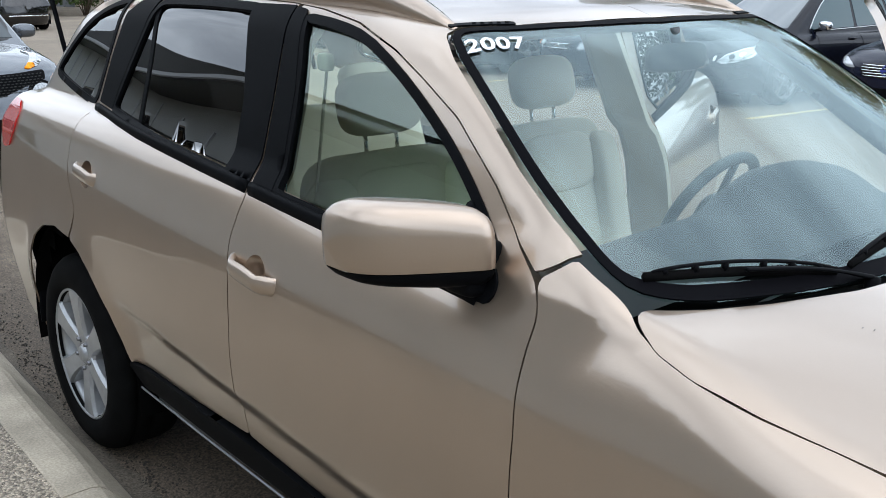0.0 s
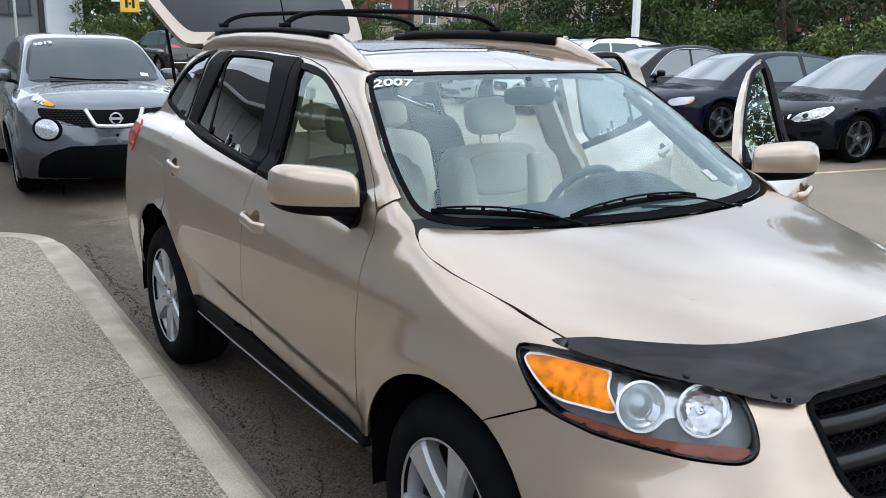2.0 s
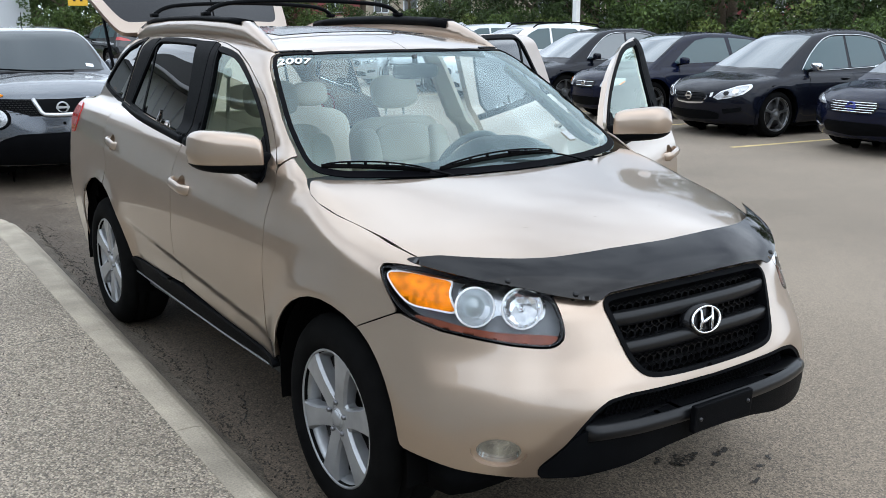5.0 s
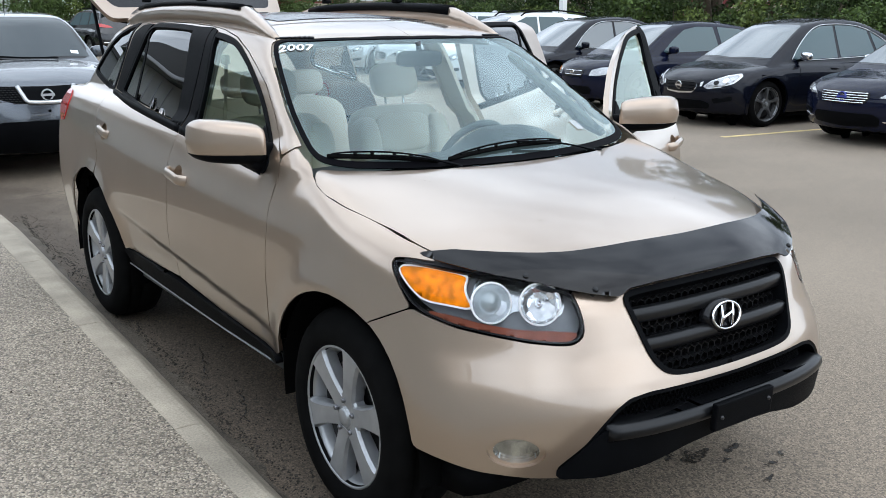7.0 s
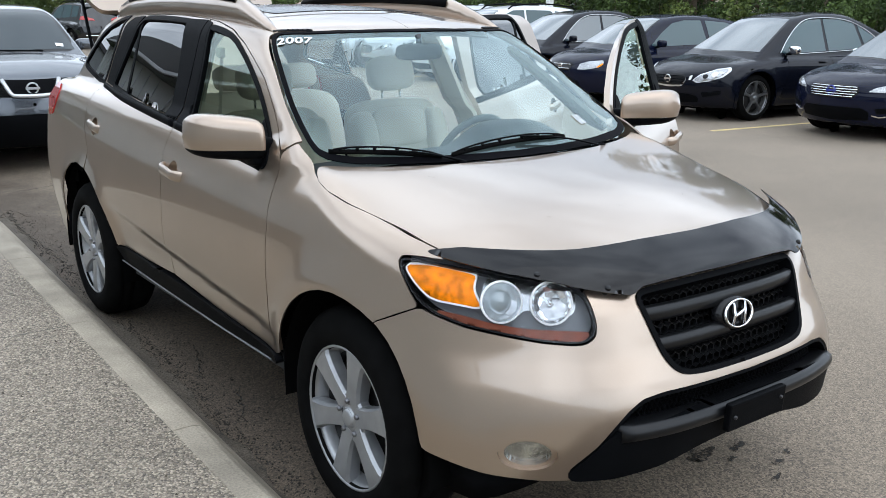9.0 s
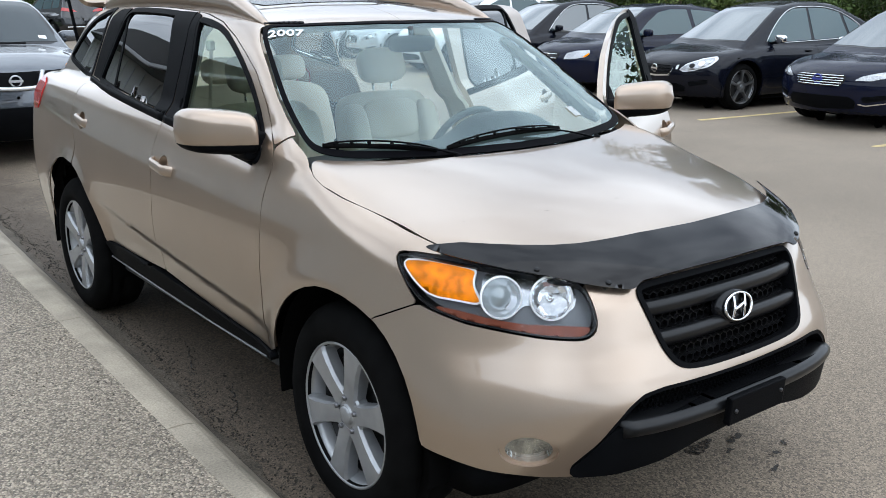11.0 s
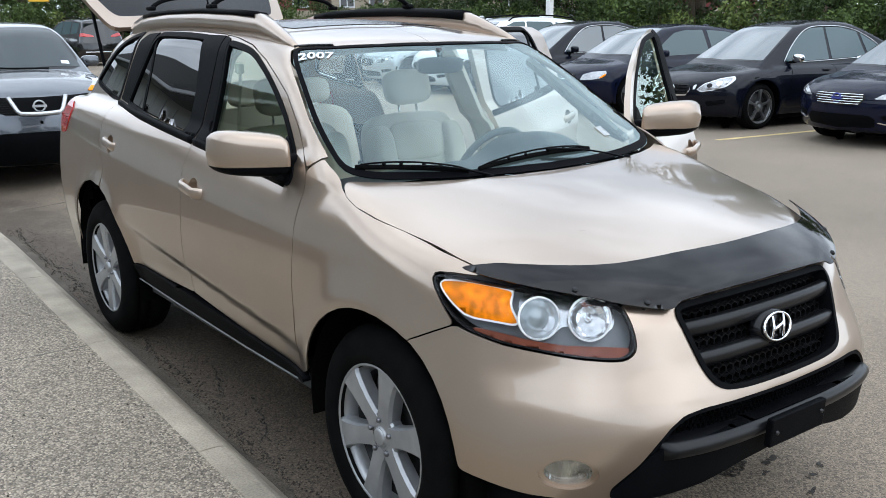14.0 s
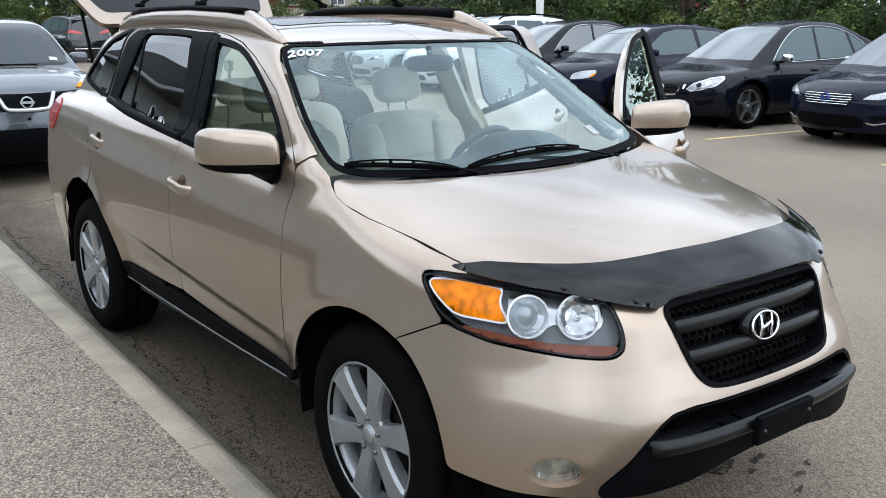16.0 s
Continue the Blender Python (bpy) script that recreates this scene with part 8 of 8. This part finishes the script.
trees = [tree(1, 8.5, 2.8, LEAVES[0], "tall dark green broadleaf tree", 9000), tree(2, 7.0, 2.6, LEAVES[1], "leafy mid-green tree behind the parked cars", 8500), tree(5, 9.5, 3.0, LEAVES[0], "tall dense dark green tree", 9500, 0.8)]
bushes = [shrub(7, 2.4, 1.7, LEAVES[1], "dense green shrub beside the car park"), shrub(8, 2.0, 1.5, LEAVES[2], "light green leafy shrub at the lot edge"), shrub(9, 2.8, 1.8, LEAVES[0], "dark green bushy shrub")]
rnd = random.Random(11)
used_t, used_b = [False] * 3, [False] * 3


def put(kinds, used, k, x, y, s):
    m = pose(x, y, 0, 0, 0, rnd.uniform(0, 360)) @ Matrix.Diagonal((s, s, s, 1))
    if not used[k]:
        kinds[k].matrix_basis = m
        used[k] = True
    else:
        o = copy_thing(kinds[k], m)
        o.scale = (s, s, s)


for i in range(12, 22):
    y = -29 + 3.0 * i + rnd.uniform(-0.6, 0.6)
    put(trees, used_t, (0, 2, 1, 0, 2)[i % 5], 22.5 + 0.13 * y + rnd.uniform(-1.2, 1.6), y, rnd.uniform(0.85, 1.15))
for i in range(3, 9):
    y = -6 + 4.5 * i + rnd.uniform(-0.6, 0.6)
    put(trees, used_t, (2, 0)[i % 2], 27.0 + 0.13 * y + rnd.uniform(-1.0, 1.0), y, rnd.uniform(1.0, 1.2))
for i in range(12, 34):
    y = -13 + 1.5 * i + rnd.uniform(-0.4, 0.4)
    put(bushes, used_b, (0, 1, 2, 0, 2, 1)[i % 6], 19.0 + 0.13 * y + rnd.uniform(-0.5, 0.8), y, rnd.uniform(0.8, 1.15))
for x, y, k, s in ((9.6, 56, 2, 1.3), (13, 58, 0, 1.4), (16, 55, 2, 1.2), (19, 60, 0, 1.4), (12, 64, 2, 1.5), (17, 66, 0, 1.5), (10.5, 50, 1, 0.9), (14.5, 51, 2, 1.1), (22, 52, 0, 1.1), (25, 50, 1, 0.9), (37, 52, 1, 0.8), (31, 48, 2, 0.8)):
    put(trees, used_t, k, x, y, s)
for i in range(14):
    put(bushes, used_b, i % 3, 10 + i * 2.2 + rnd.uniform(-0.5, 0.5), 47 + rnd.uniform(-1, 1), rnd.uniform(0.8, 1.2))

# ---- lamp post and warning sign ----
POLE = material("white_pole", (0.68, 0.68, 0.66), 0.5, stain=0.1, stain_size=3)
post = thing("lamp_post", "white painted square steel lamp post", "lamp post")
post.matrix_basis = pose(15.5, 15.4, 0)
part("pole", box_bm(-0.075, -0.075, 0.0, 0.075, 0.075, 7.0, 0.012), POLE, post, smooth=False)
part("foot_plate", box_bm(-0.2, -0.2, 0.0, 0.2, 0.2, 0.04, 0.01), POLE, post, smooth=False)
post2 = thing("flag_pole", "slim white pole before the far building", "pole")
post2.matrix_basis = pose(4.9, 46.0, 0)
part("pole", tube([(0, 0, 0), (0, 0, 9)], [0.07, 0.05], 12), POLE, post2)
sign = thing("warning_sign", "yellow pedestrian warning sign hung from a white arm", "sign")
sign.matrix_basis = pose(9.6, 43.5, 0)
part("post", tube([(3.2, 0.2, 0), (3.2, 0.2, 3.3)], 0.06, 10), POLE, sign)
part("arm", tube([(3.2, 0.1, 3.15), (-0.8, 0.1, 3.05)], 0.045, 8), POLE, sign, "white steel arm")
part("panel", box_bm(-0.45, -0.02, 2.55, 0.45, 0.02, 3.3, 0.02), material("sign_yellow", (0.72, 0.42, 0.03), 0.5), sign, "yellow panel", False)
bars = bmesh.new()
for x, z0, z1 in ((-0.16, 2.75, 3.12), (0.16, 2.75, 3.12), (0.0, 2.9, 3.0)):
    add_box(bars, x - 0.06, -0.026, z0, x + 0.06, -0.02, z1)
part("pictogram", bars, GLOSS_BLACK, sign, "black plain bars", False)

# ---- buildings ----
PANEL_GREY = material("grey_cladding", (0.17, 0.18, 0.185), 0.6, stain=0.08, stain_size=0.5, grain=0.05, grain_size=30)
PALE_WALL = material("pale_stucco", (0.55, 0.57, 0.59), 0.85, stain=0.06, stain_size=0.6, grain=0.05, grain_size=40)
BEIGE = material("beige_siding", (0.30, 0.26, 0.20), 0.8, stain=0.1, stain_size=1, grain=0.08, grain_size=20)
RED_WALL = material("red_siding", (0.16, 0.035, 0.035), 0.75, stain=0.1, stain_size=1)
SLATE = material("grey_siding", (0.14, 0.15, 0.16), 0.75, stain=0.1, stain_size=1)
FRAME_DARK = material("dark_frame", (0.03, 0.03, 0.032), 0.5)
ROOF_FELT = material("roof_felt", (0.06, 0.06, 0.065), 0.9)

hall = thing("showroom_building", "grey clad showroom building with a pale corner pillar", "building")
part("wall", box_bm(-30, 52.0, 0, 6.9, 62, 8.5), PANEL_GREY, hall, smooth=False)
part("corner_pillar", box_bm(7.15, 51.0, 0, 9.0, 62, 9.0), PALE_WALL, hall, "pale stucco pillar", False)
part("dark_edge", box_bm(6.9, 51.6, 0, 7.15, 62, 8.8), FRAME_DARK, hall, "", False)
part("roof", box_bm(-30.3, 51.7, 8.5, 7.15, 62.3, 8.8), ROOF_FELT, hall, smooth=False)
for i in range(14):
    x = 6.5 - i * 2.3
    w = part("window", box_bm(x - 2.1, 51.96, 2.5, x, 52.02, 4.6), DARK_GLASS, hall, "", False)
    part("window_frame", box_bm(x - 2.2, 51.90, 2.38, x + 0.1, 51.97, 2.5), FRAME_DARK, w, "", False)
    part("mullion", box_bm(x - 0.04, 51.90, 2.5, x + 0.06, 51.97, 4.7), FRAME_DARK, w, "", False)
    part("mullion", box_bm(x - 1.05, 51.92, 2.5, x - 0.99, 51.97, 4.6), FRAME_DARK, w, "", False)


def townhouse(x0, x1, y, h, mat, label, z_win):
    o = thing("townhouse", label, "building", "townhouses beyond the trees")
    part("wall", box_bm(x0, y, 0, x1, y + 9, h), mat, o, "", False)
    part("roof", box_bm(x0 - 0.3, y - 0.4, h, x1 + 0.3, y + 9.3, h + 0.3), ROOF_FELT, o, "", False)
    for z in z_win:
        n = max(1, int((x1 - x0) / 2.6))
        for i in range(n):
            cx = x0 + (x1 - x0) * (i + 0.5) / n
            w = part("window", box_bm(cx - 0.6, y - 0.02, z, cx + 0.6, y + 0.02, z + 1.3), DARK_GLASS, o, "", False)
            part("window_frame", box_bm(cx - 0.7, y - 0.06, z - 0.1, cx + 0.7, y - 0.02, z), PALE_WALL, w, "", False)
            part("window_frame", box_bm(cx - 0.7, y - 0.06, z + 1.3, cx + 0.7, y - 0.02, z + 1.4), PALE_WALL, w, "", False)
            for sx in (-0.7, 0.6, -0.04):
                part("window_bar", box_bm(cx + sx, y - 0.06, z, cx + sx + (0.1 if sx != -0.04 else 0.08), y - 0.02, z + 1.3), PALE_WALL, w, "", False)
    part("base_band", box_bm(x0, y - 0.05, 0, x1, y, 2.3), BEIGE if mat is not BEIGE else SLATE, o, "", False)


townhouse(22, 30, 64, 9, SLATE, "grey townhouse with white framed windows", (2.6, 5.2))
townhouse(31, 35.5, 62, 9.5, RED_WALL, "dark red townhouse with white framed windows", (2.6, 5.4))
townhouse(36, 47, 62, 9, BEIGE, "beige townhouse with white framed windows", (2.6, 5.4))
townhouse(47.5, 62, 56, 9, BEIGE, "beige townhouse partly behind trees", (2.6, 5.4))
townhouse(62, 78, 46, 9, RED_WALL, "dark red townhouse partly behind trees", (2.6, 5.4))

# the dealership beside the pavement, which the car's glass mirrors
SHOP_GREY = material("shop_cladding", (0.46, 0.475, 0.465), 0.6, stain=0.08, stain_size=0.5)
shop = thing("dealership_building", "long dealership building with grey ribbed cladding and curved canopy", "building")


def roofline(y):
    return float(curve([(-60, 3.2), (-22, 3.6), (2, 3.9), (8, 4.6), (13, 5.2), (17, 5.55), (20, 6.0), (25, 6.75), (40, 8.4)], y))


bm = bmesh.new()
rings = [[bm.verts.new(p) for p in ((-16, y, 0), (-8.0, y, 0), (-8.0, y, roofline(y)), (-16, y, roofline(y)))] for y in np.linspace(-60, 40, 51)]
for p, q in zip(rings[:-1], rings[1:]):
    for k in range(4):
        bm.faces.new((p[k], p[(k + 1) % 4], q[(k + 1) % 4], q[k]))
bm.faces.new(rings[0])
bm.faces.new(rings[-1])
bmesh.ops.recalc_face_normals(bm, faces=bm.faces[:])
part("wall", bm, SHOP_GREY, shop, "", False)
bm = bmesh.new()
rings = []
for y in np.linspace(-60, 40, 90):
    x, z = -7.4 + 0.5 * math.sin(math.pi * max(0.0, y + 22) / 62), roofline(y)
    fascia = 0.22 + 0.75 * min(1.0, max(0.0, (y - 13) / 7))
    rings.append([bm.verts.new(p) for p in ((-8.6, y, z - fascia - 0.05), (x, y, z - fascia), (x + 0.1, y, z), (-8.6, y, z + 0.15))])
for p, q in zip(rings[:-1], rings[1:]):
    for k in range(4):
        bm.faces.new((p[k], p[(k + 1) % 4], q[(k + 1) % 4], q[k]))
bm.faces.new(rings[0])
bm.faces.new(rings[-1])
bmesh.ops.recalc_face_normals(bm, faces=bm.faces[:])
part("canopy", bm, FRAME_DARK, shop, "dark curved canopy", False)
rings, bm = [], bmesh.new()
for y in np.linspace(-60, 40, 90):
    x, z = -7.28 + 0.5 * math.sin(math.pi * max(0.0, y + 22) / 62), roofline(y)
    z -= 0.06 + 0.75 * min(1.0, max(0.0, (y - 13) / 7))
    rings.append([bm.verts.new(p) for p in ((x, y, z - 0.17), (x + 0.03, y, z - 0.15), (x + 0.03, y, z - 0.06), (x, y, z - 0.04))])
for p, q in zip(rings[:-1], rings[1:]):
    for k in range(4):
        bm.faces.new((p[k], p[(k + 1) % 4], q[(k + 1) % 4], q[k]))
bmesh.ops.recalc_face_normals(bm, faces=bm.faces[:])
part("canopy_edge", bm, PALE_WALL, shop, "pale metal edge of the canopy", False)
for i in range(16):
    y = 9 + i * 2.0
    part("cladding_rib", box_bm(-8.02, y - 0.03, 3.0, -7.95, y + 0.03, roofline(y) - 1.1), PALE_WALL, shop, "", False)
part("ledge", box_bm(-8.05, -60, 2.9, -7.9, 40, 3.0), PALE_WALL, shop, "pale ledge", False)
for i in range(4):
    y = 26 + i * 4.0
    w = part("shop_window", box_bm(-8.0, y - 1.8, 0.4, -7.96, y + 1.8, 2.8), DARK_GLASS, shop, "", False)
    part("window_post", box_bm(-7.98, y - 0.04, 0.4, -7.92, y + 0.04, 2.8), PALE_WALL, w, "", False)
    part("window_rail", box_bm(-7.98, y - 1.8, 1.9, -7.92, y + 1.8, 1.96), PALE_WALL, w, "", False)
